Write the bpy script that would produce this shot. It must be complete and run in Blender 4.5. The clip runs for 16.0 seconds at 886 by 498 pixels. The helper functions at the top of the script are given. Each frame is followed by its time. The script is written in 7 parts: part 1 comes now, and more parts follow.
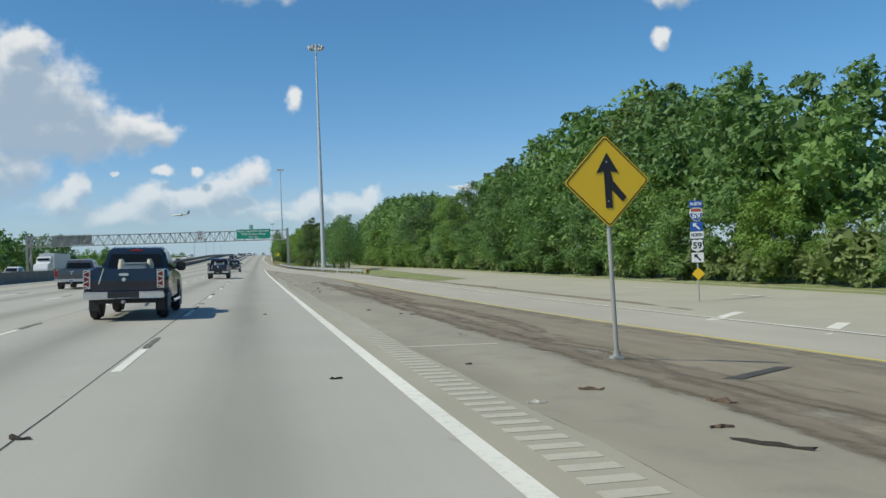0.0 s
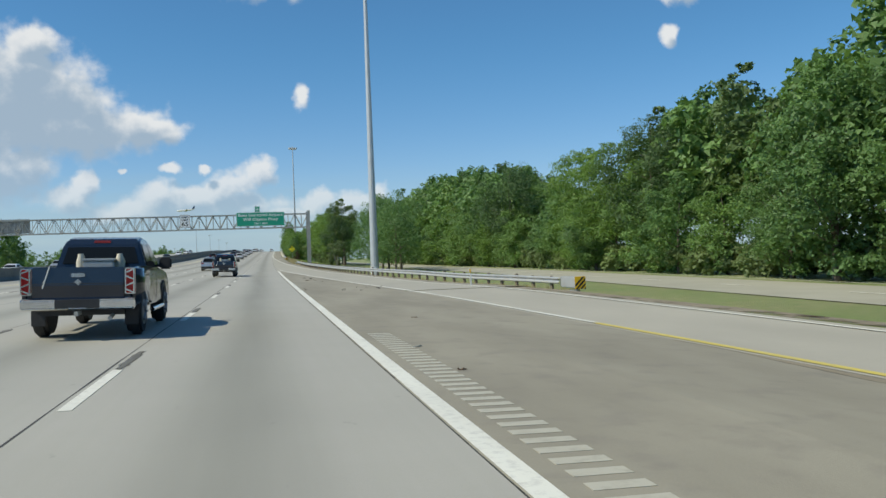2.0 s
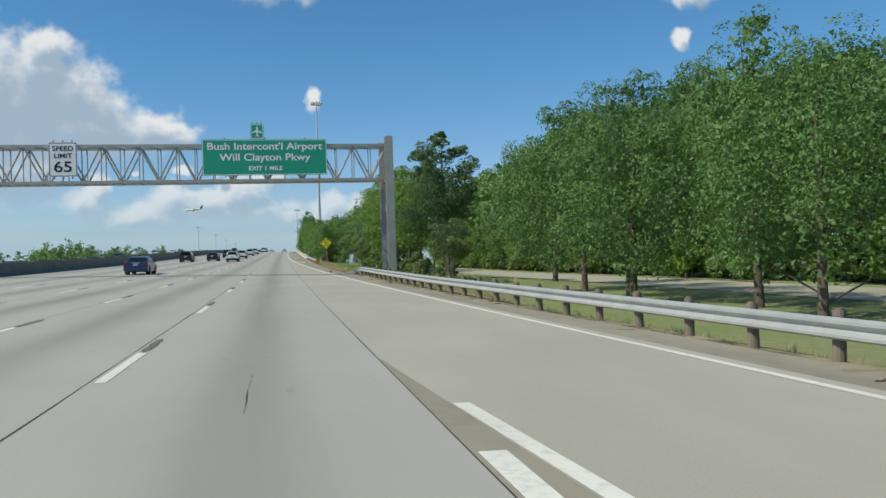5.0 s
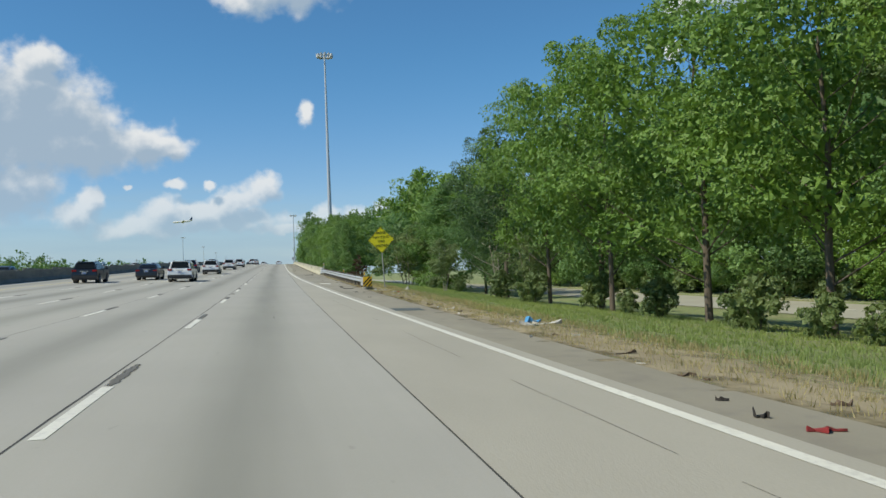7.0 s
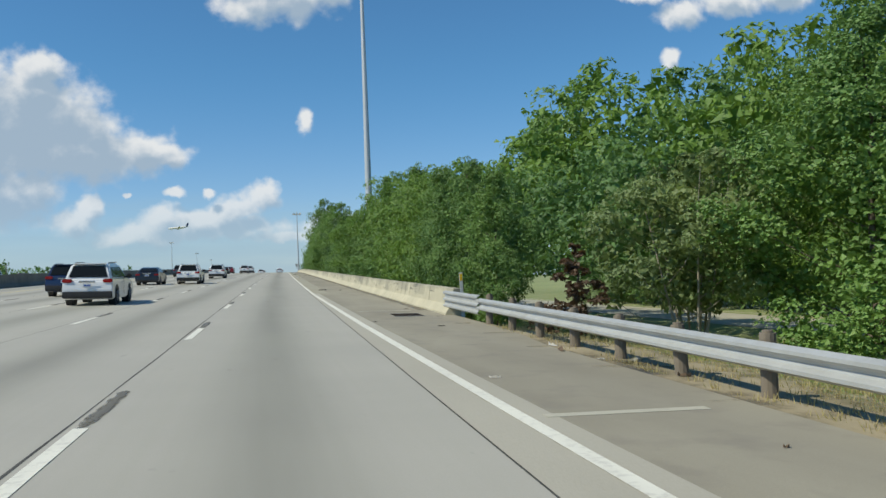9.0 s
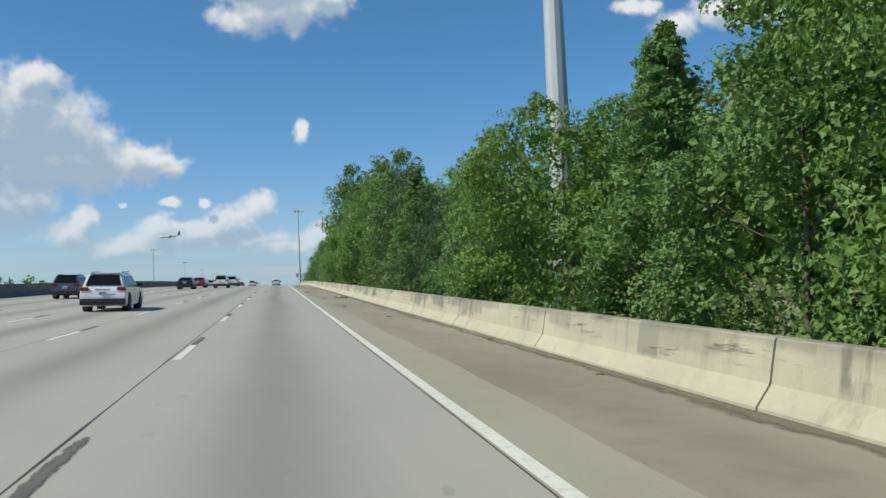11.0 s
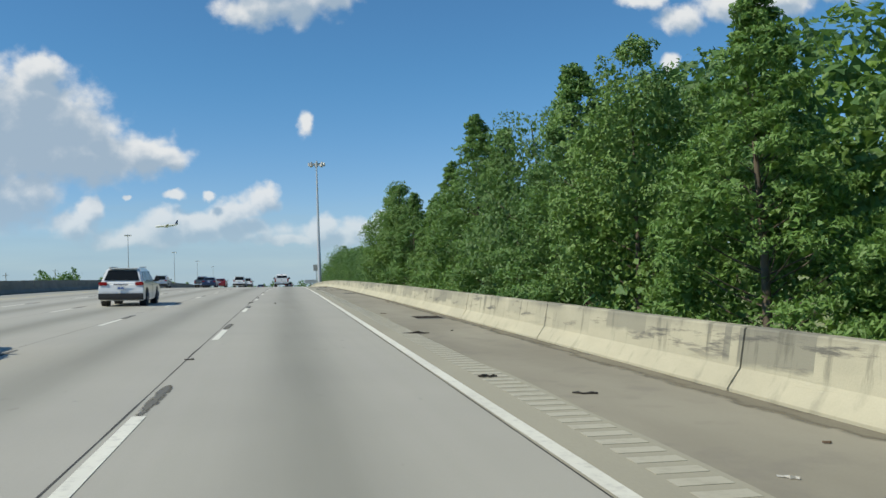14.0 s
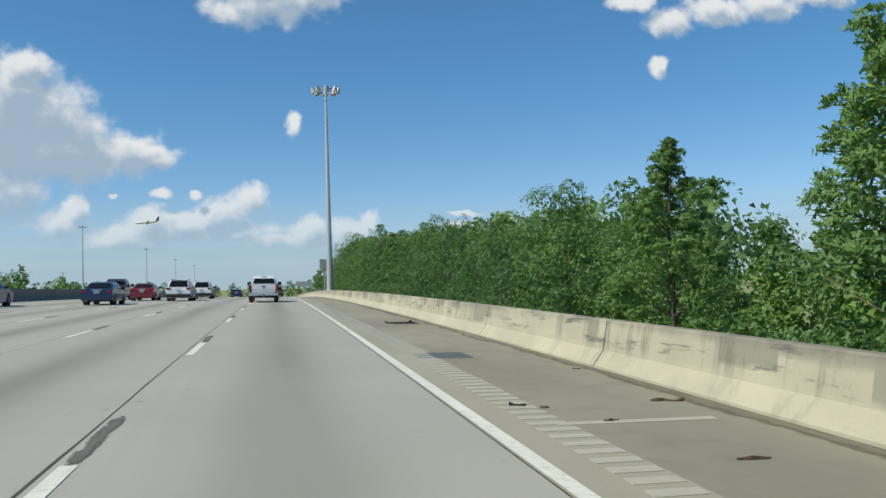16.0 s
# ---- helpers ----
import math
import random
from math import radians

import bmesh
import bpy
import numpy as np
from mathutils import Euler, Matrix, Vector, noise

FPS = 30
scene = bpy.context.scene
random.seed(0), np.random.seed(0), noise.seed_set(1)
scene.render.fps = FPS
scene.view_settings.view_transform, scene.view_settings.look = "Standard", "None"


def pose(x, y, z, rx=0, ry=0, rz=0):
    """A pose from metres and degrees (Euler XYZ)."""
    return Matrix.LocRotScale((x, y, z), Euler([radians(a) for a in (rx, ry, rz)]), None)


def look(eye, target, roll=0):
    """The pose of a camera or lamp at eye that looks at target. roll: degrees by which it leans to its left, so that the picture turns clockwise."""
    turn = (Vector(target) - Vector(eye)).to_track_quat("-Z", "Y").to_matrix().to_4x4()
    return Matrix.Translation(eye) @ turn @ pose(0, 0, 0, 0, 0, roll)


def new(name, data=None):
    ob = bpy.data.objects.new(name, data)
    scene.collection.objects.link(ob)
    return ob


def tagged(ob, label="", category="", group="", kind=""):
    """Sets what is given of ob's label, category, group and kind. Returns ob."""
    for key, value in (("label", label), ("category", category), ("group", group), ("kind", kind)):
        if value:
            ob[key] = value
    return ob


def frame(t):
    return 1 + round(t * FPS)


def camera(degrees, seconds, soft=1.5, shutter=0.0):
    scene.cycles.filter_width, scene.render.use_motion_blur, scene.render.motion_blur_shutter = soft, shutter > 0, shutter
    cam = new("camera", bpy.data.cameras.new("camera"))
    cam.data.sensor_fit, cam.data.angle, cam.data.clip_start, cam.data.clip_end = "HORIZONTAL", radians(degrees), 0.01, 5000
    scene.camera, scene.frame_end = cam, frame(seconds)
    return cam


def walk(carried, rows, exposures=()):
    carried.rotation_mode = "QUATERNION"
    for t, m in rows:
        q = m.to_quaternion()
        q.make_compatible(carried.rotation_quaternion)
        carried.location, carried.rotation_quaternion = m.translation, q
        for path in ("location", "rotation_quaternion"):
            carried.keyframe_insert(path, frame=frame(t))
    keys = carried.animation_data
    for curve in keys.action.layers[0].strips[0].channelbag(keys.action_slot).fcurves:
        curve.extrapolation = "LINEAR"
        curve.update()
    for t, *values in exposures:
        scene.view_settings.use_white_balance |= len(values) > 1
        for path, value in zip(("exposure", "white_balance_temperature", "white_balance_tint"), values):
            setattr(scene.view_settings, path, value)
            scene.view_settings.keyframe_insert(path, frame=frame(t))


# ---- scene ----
cam = camera(58.15, 16.0)
# seconds, x, y, z, pitch, roll, yaw
PATH = [
    (0.0, 2.019, 0.00, 1.474, 0.54, 2.20, -13.57),
    (0.5, 2.074, 16.07, 1.475, 0.47, 2.54, -12.51),
    (1.0, 2.116, 32.12, 1.478, 0.40, 2.53, -13.07),
    (1.5, 2.159, 48.17, 1.486, 0.41, 2.25, -12.83),
    (2.0, 2.228, 64.20, 1.495, 0.39, 2.10, -13.09),
    (2.5, 2.330, 80.22, 1.507, 0.37, 2.16, -13.55),
    (3.0, 2.508, 96.22, 1.520, 0.32, 2.22, -12.64),
    (3.5, 2.679, 112.21, 1.538, 0.32, 2.18, -13.51),
    (4.0, 2.817, 128.19, 1.567, 0.39, 2.13, -12.75),
    (4.2, 2.846, 134.58, 1.584, 0.40, 1.94, -12.56),
    (6.3, 3.490, 201.53, 2.037, 1.25, 2.05, -12.10),
    (6.5, 3.557, 207.90, 2.109, 1.29, 2.14, -12.63),
    (7.0, 3.680, 223.80, 2.311, 1.51, 2.20, -12.78),
    (7.5, 3.845, 239.69, 2.540, 1.57, 2.40, -12.79),
    (8.0, 4.022, 255.57, 2.797, 1.71, 2.58, -13.06),
    (8.5, 4.206, 271.43, 3.083, 1.96, 2.46, -12.76),
    (9.0, 4.429, 287.28, 3.399, 2.06, 2.25, -12.83),
    (9.5, 4.670, 303.12, 3.739, 2.20, 2.06, -13.04),
    (11.8, 6.079, 375.81, 5.405, 2.99, 2.33, -13.13),
    (12.0, 6.204, 382.13, 5.550, 2.96, 2.37, -12.48),
    (12.5, 6.524, 397.89, 5.909, 2.75, 2.34, -13.00),
    (13.0, 6.846, 413.64, 6.263, 2.74, 2.39, -12.79),
    (13.5, 7.198, 429.38, 6.608, 2.92, 2.10, -12.70),
    (14.0, 7.564, 445.10, 6.941, 2.32, 1.97, -12.87),
    (14.5, 7.968, 460.81, 7.255, 2.23, 2.06, -13.40),
    (15.0, 8.430, 476.51, 7.543, 2.26, 2.08, -13.25),
    (15.5, 8.961, 492.20, 7.800, 2.35, 1.85, -13.28),
    (16.0, 9.486, 507.87, 8.020, 2.35, 1.67, -13.77),
]
walk(cam, [(t, pose(x, y, z, 90 + p, r, w)) for t, x, y, z, p, r, w in PATH])

# ---- world ----
SUN_AZ, SUN_EL = 258.0, 48.0


def build_world():
    world = bpy.data.worlds.new("sky")
    scene.world = world
    world.use_nodes = True
    nt = world.node_tree
    nt.nodes.clear()
    n, link = nt.nodes.new, nt.links.new

    grp = bpy.data.node_groups.new("cloud_cover", "ShaderNodeTree")
    grp.interface.new_socket("Vector", in_out="INPUT", socket_type="NodeSocketVector")
    grp.interface.new_socket("Cover", in_out="OUTPUT", socket_type="NodeSocketFloat")
    g, glink = grp.nodes.new, grp.links.new
    gin, gout = g("NodeGroupInput"), g("NodeGroupOutput")
    warp = g("ShaderNodeTexNoise")
    warp.inputs["Scale"].default_value = 30.0
    warp.inputs["Detail"].default_value = 5.0
    warp.inputs["Roughness"].default_value = 0.5
    glink(gin.outputs[0], warp.inputs["Vector"])
    sub = g("ShaderNodeVectorMath")
    sub.operation = "SUBTRACT"
    sub.inputs[1].default_value = (0.5, 0.5, 0.5)
    glink(warp.outputs["Color"], sub.inputs[0])
    sc = g("ShaderNodeVectorMath")
    sc.operation = "MULTIPLY"
    sc.inputs[1].default_value = (0.030, 0.030, 0.0)
    glink(sub.outputs[0], sc.inputs[0])
    add = g("ShaderNodeVectorMath")
    add.operation = "ADD"
    glink(gin.outputs[0], add.inputs[0])
    glink(sc.outputs[0], add.inputs[1])
    chain = [None]

    def cloud_bank(blobs):
        for cu, cv, ru, rv in blobs:
            a = g("ShaderNodeVectorMath")
            a.operation = "SUBTRACT"
            a.inputs[1].default_value = (cu, cv, 0)
            glink(add.outputs[0], a.inputs[0])
            b = g("ShaderNodeVectorMath")
            b.operation = "MULTIPLY"
            b.inputs[1].default_value = (0.86 / ru, 0.86 / rv, 0)
            glink(a.outputs[0], b.inputs[0])
            c = g("ShaderNodeVectorMath")
            c.operation = "LENGTH"
            glink(b.outputs[0], c.inputs[0])
            if chain[0] is None:
                chain[0] = c.outputs["Value"]
            else:
                m = g("ShaderNodeMath")
                m.operation = "SMOOTH_MIN"
                m.inputs[2].default_value = 0.25
                glink(chain[0], m.inputs[0])
                glink(c.outputs["Value"], m.inputs[1])
                chain[0] = m.outputs[0]

    # big left
    cloud_bank([(-0.2453, 0.2607, 0.0289, 0.0187), (-0.2589, 0.2342, 0.0494, 0.0289), (-0.2258, 0.2044, 0.0545, 0.0272), (-0.193, 0.1885, 0.0357, 0.0221), (-0.2475, 0.165, 0.0809, 0.0323), (-0.1813, 0.1636, 0.0306, 0.0323), (-0.3051, 0.1932, 0.0766, 0.0766), (-0.2644, 0.2004, 0.0809, 0.0596), (-0.2148, 0.1607, 0.1021, 0.0289)])
    # big right puff
    cloud_bank([(-0.133, 0.164, 0.0306, 0.0204), (-0.1117, 0.1588, 0.0289, 0.0119)])
    # mid left
    cloud_bank([(-0.2592, 0.1176, 0.034, 0.0272), (-0.2897, 0.11, 0.0511, 0.034)])
    # tower
    cloud_bank([(-0.1938, 0.0996, 0.0136, 0.0153), (-0.2113, 0.0794, 0.0221, 0.0204)])
    # puffs
    cloud_bank([(-0.0995, 0.1144, 0.0111, 0.0068), (-0.0562, 0.1163, 0.0068, 0.0051), (-0.1486, 0.1159, 0.006, 0.0034)])
    # line
    cloud_bank([(-0.1162, 0.0822, 0.0213, 0.0153), (-0.1435, 0.0692, 0.0238, 0.0111), (-0.0765, 0.0831, 0.0289, 0.0145), (-0.0426, 0.0868, 0.0238, 0.0187), (-0.0206, 0.0976, 0.0238, 0.017), (0.0044, 0.1078, 0.0187, 0.0153), (-0.0704, 0.0708, 0.1021, 0.0136), (-0.1217, 0.0636, 0.0766, 0.0119)])
    # small
    cloud_bank([(0.058, 0.2022, 0.0102, 0.0153)])
    # horizon
    cloud_bank([(0.0737, 0.0716, 0.0255, 0.0136), (0.1496, 0.082, 0.0153, 0.0102), (0.1298, 0.0679, 0.0289, 0.0153), (0.1047, 0.0556, 0.0426, 0.0119), (0.0423, 0.0594, 0.0511, 0.0068)])
    # top
    cloud_bank([(-0.0064, 0.3438, 0.0374, 0.0204), (0.041, 0.3557, 0.0511, 0.0272), (0.0944, 0.3681, 0.034, 0.0187), (0.014, 0.3885, 0.0681, 0.0255)])
    # top right
    cloud_bank([(0.584, 0.3569, 0.034, 0.0187), (0.6603, 0.3744, 0.0511, 0.0187), (0.7434, 0.3877, 0.0511, 0.0221), (0.5292, 0.3812, 0.034, 0.0119), (0.8299, 0.4108, 0.0596, 0.017)])
    # right small
    cloud_bank([(0.5643, 0.2915, 0.0128, 0.0145)])
    # wisp
    cloud_bank([(0.2809, 0.072, 0.034, 0.0068), (0.2738, 0.0891, 0.0213, 0.0034)])
    fine = g("ShaderNodeTexNoise")
    fine.inputs["Scale"].default_value = 44.0
    fine.inputs["Detail"].default_value = 6.0
    fine.inputs["Roughness"].default_value = 0.52
    glink(gin.outputs[0], fine.inputs["Vector"])
    fs = g("ShaderNodeMath")
    fs.operation = "MULTIPLY_ADD"
    fs.inputs[1].default_value = 1.05
    fs.inputs[2].default_value = 0.58
    glink(fine.outputs["Fac"], fs.inputs[0])
    d = g("ShaderNodeMath")
    d.operation = "SUBTRACT"
    glink(fs.outputs[0], d.inputs[0])
    glink(chain[0], d.inputs[1])
    glink(d.outputs[0], gout.inputs[0])

    tex = n("ShaderNodeTexCoord")
    sep = n("ShaderNodeSeparateXYZ")
    link(tex.outputs["Generated"], sep.inputs[0])
    ymax = n("ShaderNodeMath")
    ymax.operation = "MAXIMUM"
    ymax.inputs[1].default_value = 0.05
    link(sep.outputs["Y"], ymax.inputs[0])
    ux, vz = n("ShaderNodeMath"), n("ShaderNodeMath")
    ux.operation = vz.operation = "DIVIDE"
    link(sep.outputs["X"], ux.inputs[0])
    link(ymax.outputs[0], ux.inputs[1])
    link(sep.outputs["Z"], vz.inputs[0])
    link(ymax.outputs[0], vz.inputs[1])
    comb = n("ShaderNodeCombineXYZ")
    link(ux.outputs[0], comb.inputs[0])
    link(vz.outputs[0], comb.inputs[1])
    lift = n("ShaderNodeVectorMath")
    lift.operation = "ADD"
    lift.inputs[1].default_value = (-0.010, 0.019, 0)
    link(comb.outputs[0], lift.inputs[0])
    here, above = n("ShaderNodeGroup"), n("ShaderNodeGroup")
    here.node_tree = above.node_tree = grp
    link(comb.outputs[0], here.inputs[0])
    link(lift.outputs[0], above.inputs[0])
    mask = n("ShaderNodeMapRange")
    mask.interpolation_type = "SMOOTHSTEP"
    mask.inputs["From Min"].default_value = -0.10
    mask.inputs["From Max"].default_value = 0.58
    mask.inputs["To Max"].default_value = 0.93
    link(here.outputs[0], mask.inputs["Value"])
    dim = n("ShaderNodeMapRange")
    dim.interpolation_type = "SMOOTHSTEP"
    dim.inputs["From Min"].default_value, dim.inputs["From Max"].default_value = 0.0, 0.15
    dim.inputs["To Min"].default_value, dim.inputs["To Max"].default_value = 0.3, 1.0
    link(sep.outputs["Z"], dim.inputs["Value"])
    front = n("ShaderNodeMath")
    front.operation = "GREATER_THAN"
    front.inputs[1].default_value = 0.12
    link(sep.outputs["Y"], front.inputs[0])
    fac = n("ShaderNodeMath")
    fac.operation = "MULTIPLY"
    both = n("ShaderNodeMath")
    both.operation = "MULTIPLY"
    link(mask.outputs[0], both.inputs[0])
    link(dim.outputs[0], both.inputs[1])
    link(both.outputs[0], fac.inputs[0])
    link(front.outputs[0], fac.inputs[1])
    shade = n("ShaderNodeMapRange")
    shade.interpolation_type = "SMOOTHSTEP"
    shade.inputs["From Min"].default_value = -0.1
    shade.inputs["From Max"].default_value = 0.8
    link(above.outputs[0], shade.inputs["Value"])
    tone = n("ShaderNodeMix")
    tone.data_type = "RGBA"
    tone.inputs[6].default_value = (8.2, 8.3, 8.2, 1)
    tone.inputs[7].default_value = (3.6, 4.6, 5.6, 1)
    link(shade.outputs[0], tone.inputs[0])
    sky = n("ShaderNodeTexSky")
    sky.sky_type = "NISHITA"
    sky.sun_disc = False
    sky.sun_elevation, sky.sun_rotation = radians(SUN_EL), radians(SUN_AZ)
    sky.air_density, sky.dust_density, sky.ozone_density = 1.0, 0.05, 4.5
    deep = n("ShaderNodeMix")
    deep.data_type, deep.blend_type = "RGBA", "MULTIPLY"
    deep.inputs[0].default_value = 1.0
    low = n("ShaderNodeMapRange")
    low.interpolation_type = "SMOOTHSTEP"
    low.inputs["From Min"].default_value, low.inputs["From Max"].default_value = 0.0, 0.28
    link(sep.outputs["Z"], low.inputs["Value"])
    hue = n("ShaderNodeMix")
    hue.data_type = "RGBA"
    hue.inputs[6].default_value = (0.90, 0.97, 1.12, 1)
    hue.inputs[7].default_value = (0.615, 1.01, 1.14, 1)
    link(low.outputs[0], hue.inputs[0])
    link(hue.outputs[2], deep.inputs[7])
    link(sky.outputs[0], deep.inputs[6])
    # pale haze over the horizon, broken by faint bands
    bands = n("ShaderNodeTexNoise")
    bands.inputs["Scale"].default_value, bands.inputs["Detail"].default_value = 6.0, 5.0
    wide = n("ShaderNodeVectorMath")
    wide.operation = "MULTIPLY"
    wide.inputs[1].default_value = (1.0, 1.0, 9.0)
    link(tex.outputs["Generated"], wide.inputs[0])
    link(wide.outputs[0], bands.inputs["Vector"])
    rise = n("ShaderNodeMath")
    rise.operation = "MULTIPLY_ADD"
    rise.inputs[1].default_value, rise.inputs[2].default_value = -0.11, 0.055
    link(bands.outputs["Fac"], rise.inputs[0])
    hz = n("ShaderNodeMath")
    hz.operation = "ADD"
    link(sep.outputs["Z"], hz.inputs[0])
    link(rise.outputs[0], hz.inputs[1])
    hazy = n("ShaderNodeMapRange")
    hazy.interpolation_type = "SMOOTHSTEP"
    hazy.inputs["From Min"].default_value, hazy.inputs["From Max"].default_value = 0.0, 0.12
    hazy.inputs["To Min"].default_value, hazy.inputs["To Max"].default_value = 0.8, 0.0
    link(hz.outputs[0], hazy.inputs["Value"])
    veil = n("ShaderNodeMix")
    veil.data_type = "RGBA"
    veil.inputs[7].default_value = (3.3, 4.85, 6.0, 1)
    link(hazy.outputs[0], veil.inputs[0])
    link(deep.outputs[2], veil.inputs[6])
    mix = n("ShaderNodeMix")
    mix.data_type = "RGBA"
    link(fac.outputs[0], mix.inputs[0])
    link(veil.outputs[2], mix.inputs[6])
    link(tone.outputs[2], mix.inputs[7])
    back, out = n("ShaderNodeBackground"), n("ShaderNodeOutputWorld")
    back.inputs["Strength"].default_value = 0.10
    link(mix.outputs[2], back.inputs["Color"])
    link(back.outputs[0], out.inputs["Surface"])


build_world()
sun = new("sun", bpy.data.lights.new("sun", "SUN"))
sun.data.energy, sun.data.angle, sun.data.color = 4.2, radians(0.53), (1.0, 0.95, 0.78)
_a, _e = radians(SUN_AZ), radians(SUN_EL)
sun.matrix_world = look((0, 0, 0), (-math.sin(_a) * math.cos(_e), -math.cos(_a) * math.cos(_e), -math.sin(_e)))
scene.view_settings.exposure = 0.0


# ---- road geometry ----
CROSSFALL = 0.026
FLAT = -1.0
GRADE = [(-300, 0.0), (0, 0.0), (128, 0.08), (208, 0.68), (255, 0.95), (303, 1.32), (382, 1.32), (445, 1.22), (507, 0.8),
         (565, 0.0), (640, -0.9), (750, -1.5), (950, -1.5), (1150, 0.0), (6000, 0.0)]
_yy = np.arange(-300.0, 6000.0, 1.0)
_gg = np.interp(_yy, [a for a, b in GRADE], [b for a, b in GRADE])
_gg = np.convolve(np.pad(_gg, 30, "edge"), np.ones(61) / 61, "valid")
_zz = np.cumsum(np.tan(np.radians(_gg)))
_zz -= np.interp(0.0, _yy, _zz)
TURN = radians(1.75 / 508)


def zr(y):
    """Height of the carriageway's crown line at y."""
    return np.interp(y, _yy, _zz)


def grade(y):
    return float(np.interp(y, _yy, _gg))


def bend(y):
    """Sideways drift of the road, which turns slightly to the right."""
    yc = np.clip(y, 0, 600)
    return TURN * (yc * yc / 2 + 600 * np.maximum(y - 600, 0))


def heading(y):
    return -math.degrees(math.atan(TURN * min(max(y, 0), 600)))


def sstep(a, b, x):
    t = np.clip((x - a) / (b - a), 0, 1)
    return t * t * (3 - 2 * t)


def ramp_left(y):
    return 14.05 - 0.0676 * (y - 20)


def edge_line(y):
    return np.interp(y, [17, 62, 81, 136, 158, 213, 229, 244, 260, 293, 308, 330], [17.8, 15.0, 13.8, 10.3, 8.7, 6.6, 6.02, 5.65, 5.18, 4.27, 4.02, 3.77])


def paved_edge(y):
    return np.interp(y, [100, 138, 150, 193, 218, 232, 268, 302], [14.2, 11.8, 11.0, 8.9, 8.3, 7.6, 7.4, 7.1])


def surf(x, y):
    """Height of the ground in the road's own coordinates."""
    x, y = np.asarray(x, float), np.asarray(y, float)
    base = zr(y)
    main = base - CROSSFALL * (np.clip(x, -18.6, 60) - 1.8)
    drop = -(1 - sstep(15, 110, y))
    m = 6.4
    zm = base - CROSSFALL * (m - 1.8)
    xl = np.maximum(ramp_left(y), m + 0.3)
    xr = np.maximum(edge_line(y), xl + 1)
    zl = zm * sstep(15, 110, y) + drop
    za = zm + (zl - zm) * np.clip((x - m) / (xl - m), 0, 1)
    za = np.where(x > xr, zl + (np.minimum(FLAT, zl) - zl) * np.clip((x - xr - 1.5) / 4, 0, 1), za)
    za = np.where(x < m, main, za)
    e = paved_edge(y)
    ze = base - CROSSFALL * (e - 1.8)
    steep = np.interp(y, [196, 222, 245, 268, 300, 308, 330], [0.3, 0.07, 0.085, 0.125, 0.15, 0.3, 0.6])
    level = 1.5 * sstep(180, 200, y) * (1 - sstep(298, 308, y))
    zb = np.where(x < e, main, np.maximum(ze - 0.07 * np.clip(x - e, 0, level) - steep * np.maximum(x - e - level, 0), np.minimum(FLAT, ze)))
    w = sstep(95, 115, y)
    z = za * (1 - w) + zb * w
    left = np.maximum(main - 0.3 * np.maximum(-50 - x, 0), np.minimum(FLAT, main))
    return np.where(x < -50, left, z)


def spot(x, y, dz=0.0):
    return Vector((x + float(bend(y)), y, float(surf(x, y)) + dz))


def stand(x, y, dz=0.0, rz=0.0, tilt=False, size=1.0):
    """Pose of a thing at road coordinates, turned with the road and, if tilt, lying on its slope."""
    m = Matrix.Translation(spot(x, y, dz)) @ pose(0, 0, 0, 0, 0, heading(y))
    if tilt:
        m = m @ pose(0, 0, 0, grade(y), math.degrees(math.atan(CROSSFALL)), 0)
    return m @ pose(0, 0, 0, 0, 0, rz) @ Matrix.Diagonal((size, size, size, 1))


# ---- materials ----
def material(name, rough=0.7, metal=0.0):
    m = bpy.data.materials.new(name)
    m.use_nodes = True
    b = m.node_tree.nodes["Principled BSDF"]
    b.inputs["Roughness"].default_value, b.inputs["Metallic"].default_value = rough, metal
    return m, m.node_tree, b


def node(nt, kind, **values):
    nd = nt.nodes.new(kind)
    for key, v in values.items():
        nd.inputs[key].default_value = v
    return nd


def math_node(nt, op, a, b=None, c=None):
    nd = nt.nodes.new("ShaderNodeMath")
    nd.operation = op
    for i, v in enumerate((a, b, c)):
        if v is None:
            continue
        if isinstance(v, (int, float)):
            nd.inputs[i].default_value = v
        else:
            nt.links.new(v, nd.inputs[i])
    return nd.outputs[0]


def mixed(nt, fac, a, b):
    nd = nt.nodes.new("ShaderNodeMix")
    nd.data_type = "RGBA"
    for i, v in ((0, fac), (6, a), (7, b)):
        if isinstance(v, (int, float)):
            nd.inputs[i].default_value = v
        elif isinstance(v, tuple):
            nd.inputs[i].default_value = (*v, 1) if len(v) == 3 else v
        else:
            nt.links.new(v, nd.inputs[i])
    return nd.outputs[2]


def place(nt, scale=(1, 1, 1)):
    """World position, scaled."""
    geo = nt.nodes.new("ShaderNodeNewGeometry")
    mp = nt.nodes.new("ShaderNodeMapping")
    mp.inputs["Scale"].default_value = scale
    nt.links.new(geo.outputs["Position"], mp.inputs["Vector"])
    return mp.outputs[0]


def noise_fac(nt, vec, scale, detail=4.0, rough=0.55, lo=0.35, hi=0.65):
    t = node(nt, "ShaderNodeTexNoise", Scale=scale, Detail=detail, Roughness=rough)
    nt.links.new(vec, t.inputs["Vector"])
    r = nt.nodes.new("ShaderNodeMapRange")
    r.inputs["From Min"].default_value, r.inputs["From Max"].default_value = lo, hi
    nt.links.new(t.outputs["Fac"], r.inputs["Value"])
    return r.outputs[0]


